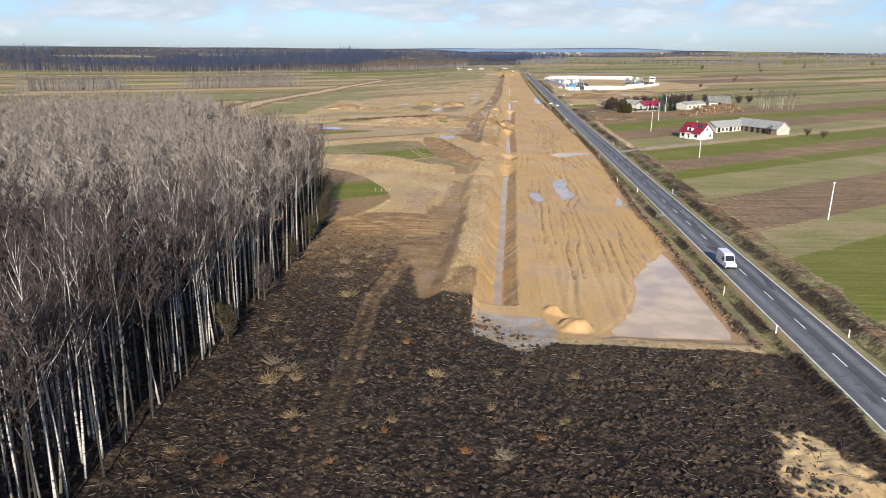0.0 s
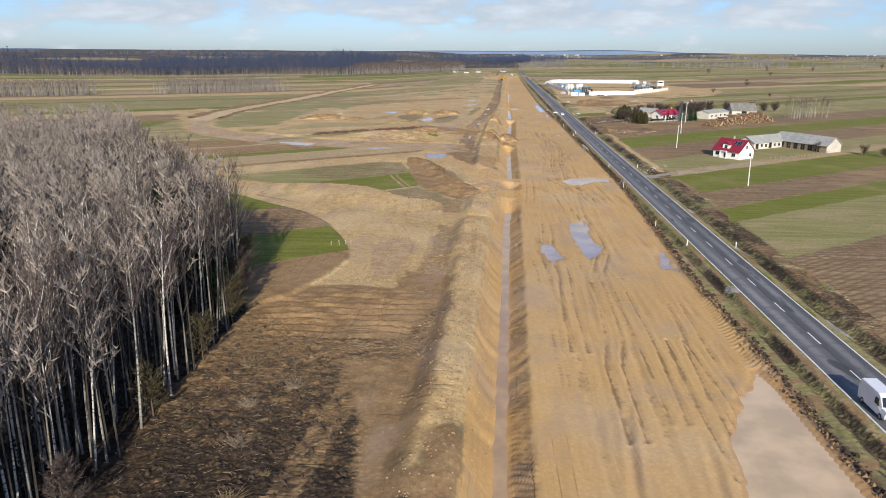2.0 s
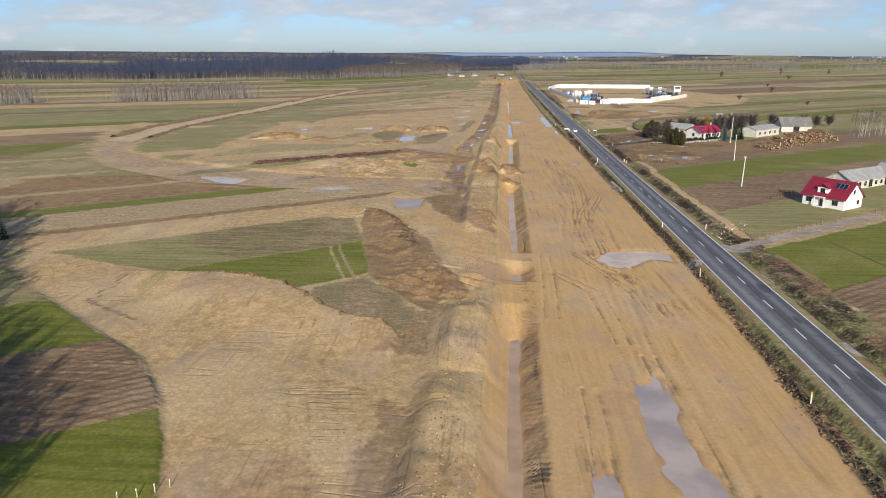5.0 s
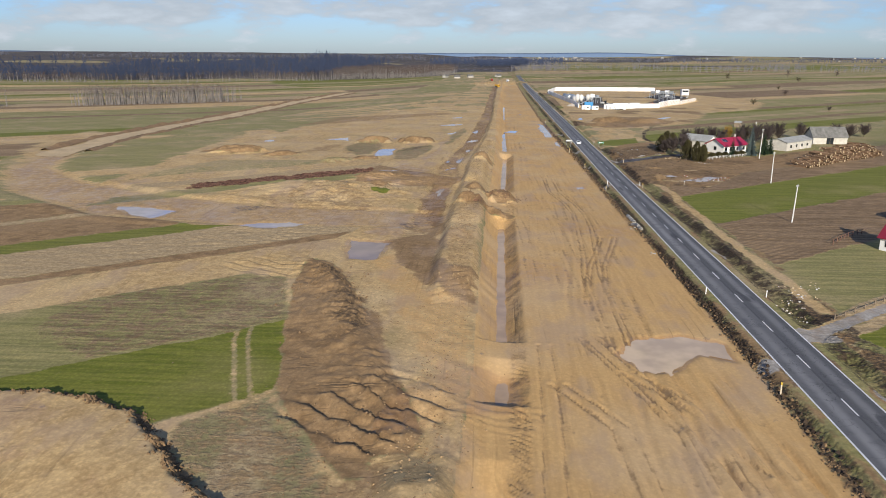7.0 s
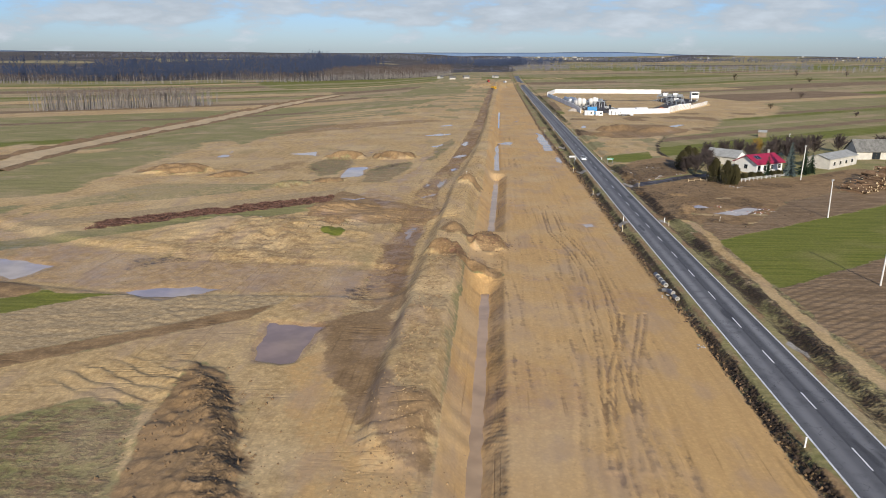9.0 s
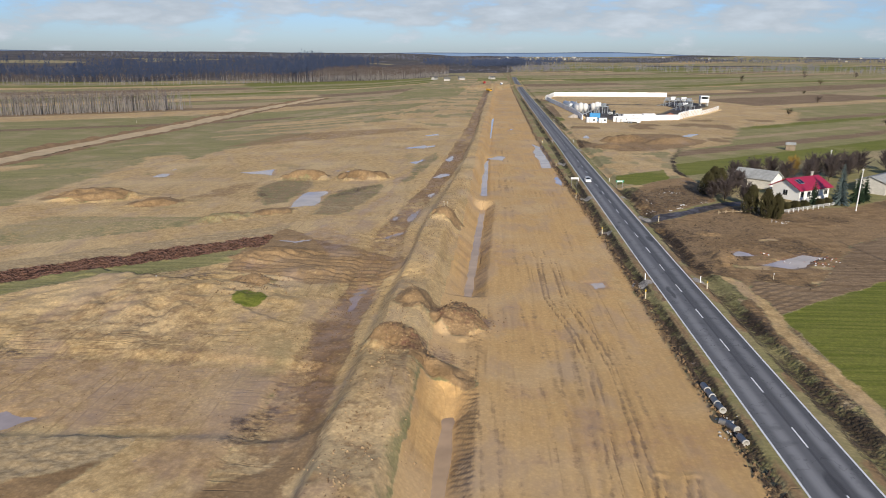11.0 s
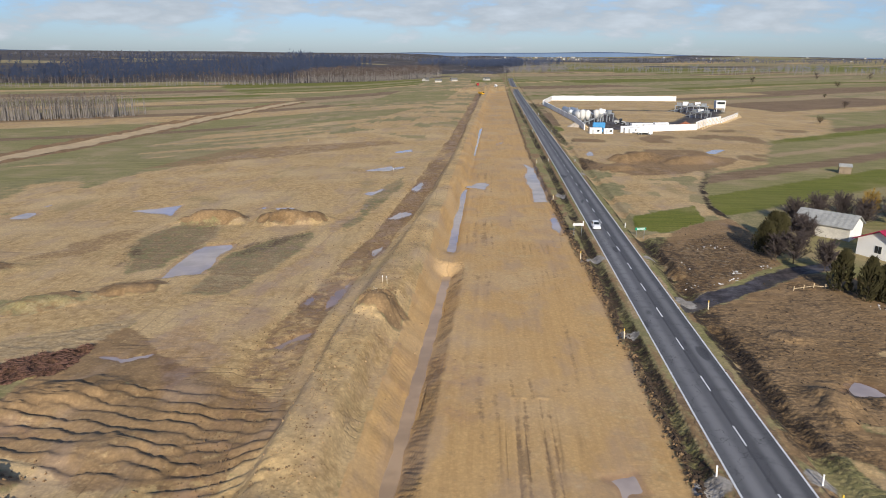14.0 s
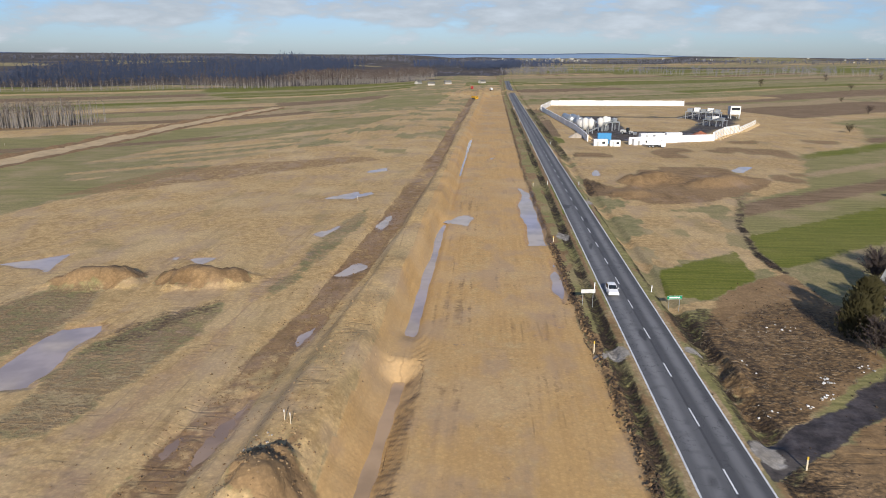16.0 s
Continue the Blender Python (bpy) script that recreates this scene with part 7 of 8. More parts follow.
def fence(name, points, h, mat, label, spacing=2.4, rails=2):
    """Posts and rails from point to point, each a part."""
    x0, y0 = points[0]
    t = thing(name, pose(x0, y0, ground_z(x0, y0)), label, "fence")
    inv = t.matrix_world.inverted()
    pm = rm = None
    for (ax, ay), (bx, by) in zip(points, points[1:]):
        n = max(1, round(math.hypot(bx - ax, by - ay) / spacing))
        for k in range(n):
            p, q = (ax + (bx - ax) * k / n, ay + (by - ay) * k / n), (ax + (bx - ax) * (k + 1) / n, ay + (by - ay) * (k + 1) / n)
            zp, zq = ground_z(*p), ground_z(*q)
            bm = bmesh.new()
            box(bm, -0.06, 0.06, -0.06, 0.06, -0.3, h)
            o = part("post", bm, mat, t)
            o.matrix_basis = inv @ pose(p[0], p[1], zp)
            for i in range(rails):
                bm = bmesh.new()
                z = h * (0.45 + 0.47 * i / max(1, rails - 1))
                tube(bm, [inv @ Vector((*p, zp + z)), inv @ Vector((*q, zq + z))], [0.05, 0.05], 4)
                part("rail", bm, mat, t)
    return t


fence("garden_fence", [(85.4, 446.3), (95, 452.4), (104.2, 457.9)], 1.1, PALE_CONCRETE, "low whitish garden fence in front of the farmhouse", 2.0, 3)
fence("yard_fence", [(96.5, 310.5), (112, 318.5), (131, 332.5)], 1.3, WOOD, "weathered wooden yard fence beside the barns", 2.6, 2)
fence("drive_fence", [(56, 281), (70, 291.5), (88, 304.8)], 0.9, WOOD, "low wooden fence along the driveway", 3.0, 1)
fence("field_fence", [(76, 325.2), (82, 331.5), (88, 336)], 1.2, RED_TWIG, "reddish wooden fence behind the garden", 2.0, 2)
fence("rail_barrier", [(70.5, 446), (74.5, 447.6), (78.5, 447.8)], 0.8, LOG_END, "rough pale log barrier beside the lane", 2.0, 1)


# ---------------------------------------------------------------- log pile
def log_pile():
    t = thing("log_pile", pose(114.5, 431.5, ground_z(116, 433), 0, 0, 39), "long stack of cut pine logs with pale ends", "log pile")
    r = random.Random(9)
    metas = []
    for k in range(4):
        rad = (0.20, 0.25, 0.17, 0.29)[k]
        bark, end = bmesh.new(), bmesh.new()
        tube(bark, [(0, -2.3, 0), (0, 2.3, 0)], [rad, rad * 0.9], 8, False)
        for y, rr in ((-2.301, rad), (2.301, rad * 0.9)):
            vs = [end.verts.new((rr * math.cos(6.283 * i / 8 + 0.39), y, rr * math.sin(6.283 * i / 8 + 0.39))) for i in range(8)]
            end.faces.new(vs if y < 0 else vs[::-1])
        me = bpy.data.meshes.new("log")
        end.to_mesh(me)
        bark.from_mesh(me)
        bark.normal_update()
        bark.to_mesh(me)
        me.materials.append(LOG_BARK), me.materials.append(LOG_END)
        for p in me.polygons:
            p.material_index = 1 if abs(p.normal.y) > 0.9 else 0
        end.free(), bark.free()
        metas.append((me, rad))
    def top(x):
        return 0.5 + 3.9 * min(1.0, (x + 1) / 24, (58 - x) / 6) * (0.85 + 0.12 * math.sin(x * 0.55) + 0.10 * math.sin(x * 1.7))

    for k in range(300):
        x = r.uniform(0, 56)
        me, rad = metas[r.randrange(4)]
        ob = new("log", me)
        ob.parent = t
        if k % 5 < 3:
            z = 0.2 + r.random() * (top(x) - 0.3)
            ob.matrix_basis = pose(x, r.uniform(-0.7, 0.5) + 0.75 * z, z, r.uniform(-5, 5), r.uniform(0, 360), r.uniform(-9, 9))
        else:
            ob.matrix_basis = pose(x, 0.75 * top(x) + r.uniform(0.3, 4.0), top(x) + r.uniform(-0.25, 0.2), r.uniform(-9, 5), r.uniform(0, 360), r.choice((r.uniform(-22, 22), r.uniform(60, 100))))
    for k in range(28):
        bm = bmesh.new()
        h = top(2.0 * k + 1) - 0.35
        vs = box(bm, 2.0 * k, 2.0 * k + 2.02, -1.0, 5.6, -0.1, h)
        for v in vs:
            if v.co.z > 0:
                v.co.y = 0.75 * h - 0.8 if v.co.y < 0 else 4.4
        part("stack_core", bm, LOG_BARK, t)
    return t


log_pile()


# ---------------------------------------------------------------- vehicles


def lofted(bm, sections):
    """A body from cross-sections along y: (y, half-width bottom, half-width top, z bottom, z top)."""
    prev = None
    for y, wb, wt, z0, z1 in sections:
        ring = [bm.verts.new(p) for p in ((-wb, y, z0), (wb, y, z0), (wb * 1.02, y, z0 + (z1 - z0) * 0.45), (wt, y, z1 - 0.06), (wt * 0.9, y, z1), (-wt * 0.9, y, z1), (-wt, y, z1 - 0.06), (-wb * 1.02, y, z0 + (z1 - z0) * 0.45))]
        if prev:
            for k in range(8):
                bm.faces.new((prev[k], prev[(k + 1) % 8], ring[(k + 1) % 8], ring[k]))
        else:
            bm.faces.new(ring[::-1])
        prev = ring
    bm.faces.new(prev)


def wheels(t, xs, ys, r):
    for x in xs:
        for y in ys:
            bm = bmesh.new()
            tube(bm, [(x - 0.11, y, r), (x + 0.11, y, r)], [r, r], 16)
            w = part("wheel", bm, RUBBER, t)
            bm = bmesh.new()
            tube(bm, [(x - 0.125, y, r), (x + 0.125, y, r)], [r * 0.6, r * 0.6], 12)
            part("rim", bm, STEEL, w)


def quad_part(name, corners, mat, t, thick=0.02):
    bm = bmesh.new()
    slope_slab(bm, *corners, thick)
    part(name, bm, mat, t)


RED_LAMP = plain("red_lamp", (0.4, 0.01, 0.01), 0.2, 0.3, 0.1, 0)
LAMP_GLASS = plain("lamp_glass", (0.7, 0.7, 0.72), 0.1, 0.3, 0.05, 0)


def van(x, y, rz):
    t = thing("delivery_van", pose(x, y, road_z(x, y), 0, 0, rz), "white high-roofed delivery van on the road", "van")
    bm = bmesh.new()
    lofted(bm, ((-2.9, 0.86, 0.8, 0.45, 1.05), (-2.75, 0.97, 0.85, 0.35, 1.2), (-1.95, 0.99, 0.86, 0.32, 1.32), (-1.25, 0.99, 0.84, 0.32, 2.3), (-0.8, 0.99, 0.84, 0.32, 2.5), (2.75, 0.99, 0.84, 0.32, 2.52), (2.85, 0.95, 0.8, 0.45, 2.4)))
    part("body", bm, WHITE_PAINT, t)
    wheels(t, (-0.9, 0.9), (-1.95, 1.75), 0.34)
    quad_part("windscreen", ((-0.8, -1.93, 1.36), (0.8, -1.93, 1.36), (0.72, -1.3, 2.2), (-0.72, -1.3, 2.2)), DARK_GLASS, t, 0.03)
    for s in (-1, 1):
        quad_part("side_window", ((s * 0.99, -1.55, 1.3), (s * 0.99, -0.55, 1.3), (s * 0.92, -0.55, 2.0), (s * 0.92, -1.2, 2.0))[::s], DARK_GLASS, t, 0.03)
        quad_part("headlight", ((s * 0.55 - 0.2, -2.86, 0.85), (s * 0.55 + 0.2, -2.86, 0.85), (s * 0.55 + 0.2, -2.76, 1.1), (s * 0.55 - 0.2, -2.76, 1.1)), LAMP_GLASS, t, 0.05)
        bm = bmesh.new()
        box(bm, s * 1.12 - 0.1, s * 1.12 + 0.1, -1.55, -1.4, 1.35, 1.65, 0.03)
        part("mirror", bm, RUBBER, t)
    bm = bmesh.new()
    box(bm, -0.88, 0.88, -2.98, -2.8, 0.35, 0.6, 0.04)
    part("bumper", bm, RUBBER, t)
    return t


def car(x, y, rz):
    t = thing("hatchback_car", pose(x, y, road_z(x, y), 0, 0, rz), "white hatchback car driving on the road", "car")
    bm = bmesh.new()
    lofted(bm, ((-2.1, 0.75, 0.66, 0.35, 0.62), (-1.95, 0.86, 0.76, 0.25, 0.78), (-0.95, 0.88, 0.78, 0.22, 0.96), (-0.2, 0.88, 0.66, 0.22, 1.42), (0.4, 0.88, 0.66, 0.22, 1.5), (1.4, 0.88, 0.64, 0.22, 1.44), (1.95, 0.86, 0.7, 0.28, 1.0), (2.05, 0.8, 0.66, 0.36, 0.86)))
    part("body", bm, WHITE_PAINT, t)
    wheels(t, (-0.8, 0.8), (-1.3, 1.25), 0.31)
    quad_part("windscreen", ((-0.68, -0.92, 0.99), (0.68, -0.92, 0.99), (0.56, -0.24, 1.42), (-0.56, -0.24, 1.42)), DARK_GLASS, t, 0.03)
    quad_part("rear_window", ((0.58, 1.92, 1.04), (-0.58, 1.92, 1.04), (-0.54, 1.46, 1.41), (0.54, 1.46, 1.41)), DARK_GLASS, t, 0.03)
    for s in (-1, 1):
        quad_part("side_window", ((s * 0.86, -0.7, 0.98), (s * 0.86, 1.3, 1.0), (s * 0.7, 1.1, 1.36), (s * 0.7, -0.15, 1.36))[::s], DARK_GLASS, t, 0.02)
        quad_part("headlight", ((s * 0.6 - 0.18, -2.08, 0.6), (s * 0.6 + 0.18, -2.06, 0.6), (s * 0.6 + 0.18, -1.98, 0.76), (s * 0.6 - 0.18, -2.0, 0.76)), LAMP_GLASS, t, 0.04)
        bm = bmesh.new()
        box(bm, s * 0.98 - 0.08, s * 0.98 + 0.08, -0.62, -0.5, 0.95, 1.1, 0.02)
        part("mirror", bm, WHITE_PAINT, t)
    return t


van(42.7, 124.5, 0)
car(43.3, 486.0, 0)

# ---------------------------------------------------------------- concrete pipes on the verge


def pipe(m, label):
    t = thing("concrete_pipe", m, label, "pipe", "concrete pipes on the verge")
    bm = bmesh.new()
    n = 14
    rings = []
    for y, r in ((-0.75, 0.36), (0.55, 0.36), (0.56, 0.42), (0.75, 0.42), (0.75, 0.29), (-0.75, 0.29)):
        rings.append([bm.verts.new((r * math.cos(6.283 * k / n), y, 0.36 + r * math.sin(6.283 * k / n))) for k in range(n)])
    for a, b in zip(rings, rings[1:] + rings[:1]):
        for k in range(n):
            bm.faces.new((a[k], b[k], b[(k + 1) % n], a[(k + 1) % n]))
    smooth(part("pipe_shell", bm, CONCRETE, t))
    return t


for k, (x, y, rz) in enumerate(((38.45, 348.2, 4), (38.55, 346.6, 5), (38.65, 345.0, 3), (38.75, 343.4, 4), (38.7, 339.2, 24), (38.3, 340.0, 60), (38.9, 336.6, 8))):
    pipe(pose(x, y, ground_z(x, y) - 0.04, 0, 0, rz + 180), "grey concrete drain pipe lying on the verge")

# ---------------------------------------------------------------- concrete and asphalt plant beside the road


def block_wall(name, points, h, label, strut_side=0, thick=0.6, mat=None):
    x0, y0 = points[0]
    t = thing(name, pose(x0, y0, ground_z(x0, y0)), label, "wall")
    inv = t.matrix_world.inverted()
    for (ax, ay), (bx, by) in zip(points, points[1:]):
        L = math.hypot(bx - ax, by - ay)
        n = max(1, round(L / 6))
        ang = math.degrees(math.atan2(by - ay, bx - ax))
        for k in range(n):
            f = (k + 0.5) / n
            x, y = ax + (bx - ax) * f, ay + (by - ay) * f
            bm = bmesh.new()
            box(bm, -L / n / 2 + 0.03, L / n / 2 - 0.03, -thick / 2, thick / 2, -0.8, h * rng.uniform(0.97, 1.03), 0.05)
            p = part("wall_panel", bm, mat or WHITE_SHEET, t)
            p.matrix_basis = inv @ pose(x, y, ground_z(x, y), 0, 0, ang)
            if strut_side:
                bm = bmesh.new()
                tube(bm, [(0, strut_side * 3.2, -0.1), (0, strut_side * 0.3, h * 0.85)], [0.16, 0.16], 4)
                tube(bm, [(0, strut_side * 3.2, 0.05), (0, strut_side * 0.3, 0.3)], [0.14, 0.14], 4)
                s = part("strut", bm, LOG_END, t, "pale raking strut")
                s.matrix_basis = inv @ pose(x, y, ground_z(x, y), 0, 0, ang)
    return t


block_wall("storage_wall", [(62, 876), (73.5, 926)], 3.6, "long white retaining wall of a storage yard", 1)
block_wall("storage_wall", [(73.5, 926), (125, 932), (177, 938)], 3.8, "long white retaining wall of a storage yard", 0)
block_wall("storage_wall", [(62.4, 872), (66, 811), (70, 747), (69.5, 700)], 3.0, "pale retaining wall with wooden struts", 1)
block_wall("storage_wall", [(86, 690), (104, 697), (128.5, 707.5)], 3.2, "white retaining wall of the plant yard", 0)
block_wall("storage_wall", [(128.5, 709), (140, 730), (153, 747)], 4.0, "white retaining wall with raking struts", -1)
block_wall("storage_wall", [(154, 748), (178, 792)], 2.6, "pale retaining wall with raking struts", -1, 0.4)


def tank(x, y, rz, L, r, mat, label, lift=1.2):
    t = thing("storage_tank", pose(x, y, ground_z(x, y), 0, 0, rz), label, "tank", "tanks of the plant")
    bm = bmesh.new()
    tube(bm, [(0, -L / 2 - 0.5, lift + r), (0, -L / 2, lift + r), (0, L / 2, lift + r), (0, L / 2 + 0.5, lift + r)], [r * 0.5, r, r, r * 0.5], 18)
    smooth(part("vessel", bm, mat, t))
    for yy in (-L / 3, L / 3):
        bm = bmesh.new()
        box(bm, -r * 0.8, r * 0.8, yy - 0.25, yy + 0.25, -0.3, lift + r * 0.6)
        part("saddle", bm, CONCRETE, t)
    bm = bmesh.new()
    tube(bm, [(0, -L / 4, lift + 2 * r - 0.1), (0, -L / 4, lift + 2 * r + 0.7)], [0.4, 0.4], 8)
    part("hatch", bm, STEEL, t)
    return t


for k, (x, y, L) in enumerate(((70.5, 786, 22), (74.6, 782, 22), (73.0, 757, 16), (79.5, 764, 14))):
    tank(x, y, 4, L, 1.9, STEEL if k != 2 else PALE_CONCRETE, "large galvanised cylindrical storage tank")


def silo(x, y, h, r):
    t = thing("silo", pose(x, y, ground_z(x, y)), "pale upright silo on steel legs", "silo", "silos of the plant")
    bm = bmesh.new()
    tube(bm, [(0, 0, 2.0), (0, 0, 4.0), (0, 0, h - 0.8), (0, 0, h)], [0.4, r, r, r * 0.4], 16)
    smooth(part("vessel", bm, PALE_CONCRETE, t))
    for a in (0.8, 2.4, 3.9, 5.5):
        bm = bmesh.new()
        tube(bm, [(r * 0.9 * math.cos(a), r * 0.9 * math.sin(a), -0.3), (r * 0.9 * math.cos(a), r * 0.9 * math.sin(a), 4.2)], [0.15, 0.15], 5)
        part("leg", bm, STEEL, t)
    return t


for x, y, h in ((72.4, 731, 8), (75.5, 733, 7.5), (82, 744, 7), (85, 747, 7.5)):
    silo(x, y, h, 1.6)


def frame_plant(x, y, rz, L, W, h, label):
    """A conveyor and hopper plant: legs, decks, hoppers and a belt."""
    t = thing("batching_plant", pose(x, y, ground_z(x, y), 0, 0, rz), label, "plant")
    n = int(L / 4)
    for k in range(n + 1):
        for yy in (-W / 2, W / 2):
            bm = bmesh.new()
            box(bm, -L / 2 + k * L / n - 0.2, -L / 2 + k * L / n + 0.2, yy - 0.2, yy + 0.2, -0.3, h * 0.6)
            part("leg", bm, STEEL, t)
    bm = bmesh.new()
    box(bm, -L / 2 - 0.4, L / 2 + 0.4, -W / 2 - 0.4, W / 2 + 0.4, h * 0.6, h * 0.66)
    part("deck", bm, STEEL, t)
    for k in range(n):
        bm = bmesh.new()
        x0 = -L / 2 + (k + 0.5) * L / n
        tube(bm, [(x0, 0, h * 0.45), (x0, 0, h * 0.7), (x0, 0, h * (0.9 + 0.1 * (k % 2)))], [0.5, W * 0.42, W * 0.45], 4)
        part("hopper", bm, WHITE_SHEET if k % 2 else STEEL, t)
    bm = bmesh.new()
    for s in (-0.5, 0.5):
        tube(bm, [(-L / 2 - 5, -W / 2 + s, 0), (L / 3, -W / 2 + s, h * 0.9)], [0.2, 0.2], 4)
    part("conveyor", bm, STEEL, t)
    return t


frame_plant(86, 748, 20, 12, 4, 7, "grey steel batching plant with hoppers and conveyor")
frame_plant(157, 821, -30, 20, 5, 7, "grey steel asphalt plant with white hoppers")
frame_plant(151, 779, -50, 12, 4, 5.5, "small grey steel hopper line")
t = thing("control_cabin", pose(179.1, 832, ground_z(179.1, 832)), "white raised control cabin of the plant", "cabin")
bm = bmesh.new()
box(bm, -3.2, 3.2, -2.4, 2.4, 2.5, 7.6, 0.1)
part("cabin", bm, WHITE_SHEET, t)
bm = bmesh.new()
box(bm, -2.6, 2.6, -2.46, -2.41, 5.2, 6.8)
part("window", bm, DARK_GLASS, t)
for xx in (-2.6, 2.6):
    for yy in (-2, 2):
        bm = bmesh.new()
        box(bm, xx - 0.2, xx + 0.2, yy - 0.2, yy + 0.2, -0.3, 2.5)
        part("leg", bm, STEEL, t)


def container(x, y, rz, L, h, mat, label, name="site_container"):
    t = thing(name, pose(x, y, ground_z(x, y), 0, 0, rz), label, "container", "containers of the plant")
    bm = bmesh.new()
    box(bm, -L / 2, L / 2, -1.22, 1.22, -0.1, h, 0.04)
    for k in range(int(L / 0.5)):
        for s in (-1, 1):
            box(bm, -L / 2 + 0.2 + 0.5 * k, -L / 2 + 0.42 + 0.5 * k, min(s * 1.22, s * 1.27), max(s * 1.22, s * 1.27), 0.1, h - 0.15)
    part("shell", bm, mat, t)
    bm = bmesh.new()
    box(bm, L * 0.1, L * 0.1 + 1.2, -1.3, -1.275, 1.0, 1.9)
    part("window", bm, DARK_GLASS, t)
    bm = bmesh.new()
    box(bm, -L * 0.3, -L * 0.3 + 0.9, -1.3, -1.275, 0.05, 2.0)
    part("door", bm, STEEL, t)
    return t


container(72.8, 685.0, 2, 6, 2.9, WHITE_SHEET, "white site container with a door")
container(75.8, 694.0, 2, 6, 4.6, BLUE_PAINT, "bright blue site container")
container(79.0, 684.6, 2, 4.5, 2.6, WHITE_SHEET, "white site container with a window")
container(92.0, 690.0, 12, 9, 2.6, WHITE_SHEET, "white site container with a window")
container(101.0, 712.0, 14, 12, 2.8, WHITE_SHEET, "long white site container in the yard")
container(112.0, 716.0, 14, 8, 2.8, WHITE_SHEET, "white site container in the yard")
container(106.0, 705.0, 14, 12, 2.8, WHITE_SHEET, "long white site container in the yard")


def dump_truck(x, y, rz, cab, bed, label):
    t = thing("dump_truck", pose(x, y, ground_z(x, y), 0, 0, rz), label, "truck", "trucks of the works")
    bm = bmesh.new()
    lofted(bm, ((-3.9, 1.1, 1.0, 0.6, 2.6), (-3.7, 1.2, 1.1, 0.5, 2.9), (-2.0, 1.2, 1.1, 0.5, 3.0)))
    c = part("cab", bm, cab, t)
    bm = bmesh.new()
    box(bm, -0.95, 0.95, -3.96, -3.86, 1.7, 2.5)
    part("windscreen", bm, DARK_GLASS, c)
    bm = bmesh.new()
    prism(bm, [(-1.15, -1.8), (1.15, -1.8), (1.15, 3.8), (-1.15, 3.8)], 1.1, 2.7)
    part("tipper_body", bm, bed, t)
    bm = bmesh.new()
    box(bm, -0.5, 0.5, -3.6, 3.7, 0.6, 1.1)
    part("chassis", bm, RUBBER, t)
    wheels(t, (-1.0, 1.0), (-2.9, 1.2, 2.6), 0.5)
    return t


def loader(x, y, rz, mat, label, name="wheel_loader"):
    t = thing(name, pose(x, y, ground_z(x, y), 0, 0, rz), label, "loader")
    bm = bmesh.new()
    box(bm, -1.1, 1.1, 0.4, 3.4, 0.9, 2.2, 0.15)
    part("body", bm, mat, t)
    bm = bmesh.new()
    box(bm, -0.85, 0.85, -0.8, 0.7, 1.2, 3.3, 0.15)
    part("cab", bm, DARK_GLASS, t)
    bm = bmesh.new()
    for s in (-0.6, 0.6):
        tube(bm, [(s, -0.4, 1.7), (s, -2.2, 1.6), (s, -3.4, 0.7)], [0.18, 0.18, 0.16], 4)
    part("arm", bm, mat, t)
    bm = bmesh.new()
    prism(bm, [(-1.4, -4.4), (1.4, -4.4), (1.4, -3.3), (-1.4, -3.3)], 0.1, 1.2)
    part("bucket", bm, STEEL, t)
    wheels(t, (-1.05, 1.05), (-1.5, 2.2), 0.75)
    return t


dump_truck(96.0, 681.5, 78, WHITE_PAINT, WHITE_SHEET, "white truck parked outside the plant wall")
loader(93.5, 731, 60, SIGN_BACK, "grey wheel loader in the plant yard")
dump_truck(9.4, 1154, 10, RED_PLASTIC, YELLOW_PAINT, "red and yellow dump truck on the far works")
dump_truck(30, 1122, 190, WHITE_PAINT, STEEL, "white dump truck on the far works")
dump_truck(14.7, 975, 30, YELLOW_PAINT, YELLOW_PAINT, "yellow dump truck on the new roadbed")
far_houses_label = "small pale house beside the end of the works"
for k, (x, y) in enumerate(((-40, 1230), (-22, 1260), (20, 1300), (-60, 1280))):
    house("village_house", x, y, 20 * k, 8, 6, 2.4, 4.2, CONCRETE, OLD_ROOF, far_houses_label, "house")
# aggregate heaps inside the yard


def heap(name, x, y, a, b, h, mat, label):
    bm = bmesh.new()
    n, rings = 22, 7
    prev = None
    for i in range(rings + 1):
        f = i / rings
        row = []
        for k in range(n):
            ang = 6.283 * k / n
            rr = f * (1 + 0.16 * math.sin(3 * ang + x) + 0.08 * math.sin(7 * ang))
            row.append(bm.verts.new((a * rr * math.cos(ang), b * rr * math.sin(ang), h * (1 - f) ** 0.9 * (1 + 0.1 * math.sin(5 * ang + i)) - (0.4 if i == rings else 0))))
        if prev:
            for k in range(n):
                bm.faces.new((prev[k], row[k], row[(k + 1) % n], prev[(k + 1) % n]))
        prev = row
    bmesh.ops.remove_doubles(bm, verts=bm.verts[:], dist=0.001)
    bmesh.ops.recalc_face_normals(bm, faces=bm.faces[:])
    ob = smooth(part(name, bm, mat))
    ob.location = (x, y, ground_z(x, y))
    return tagged(ob, label, "heap")


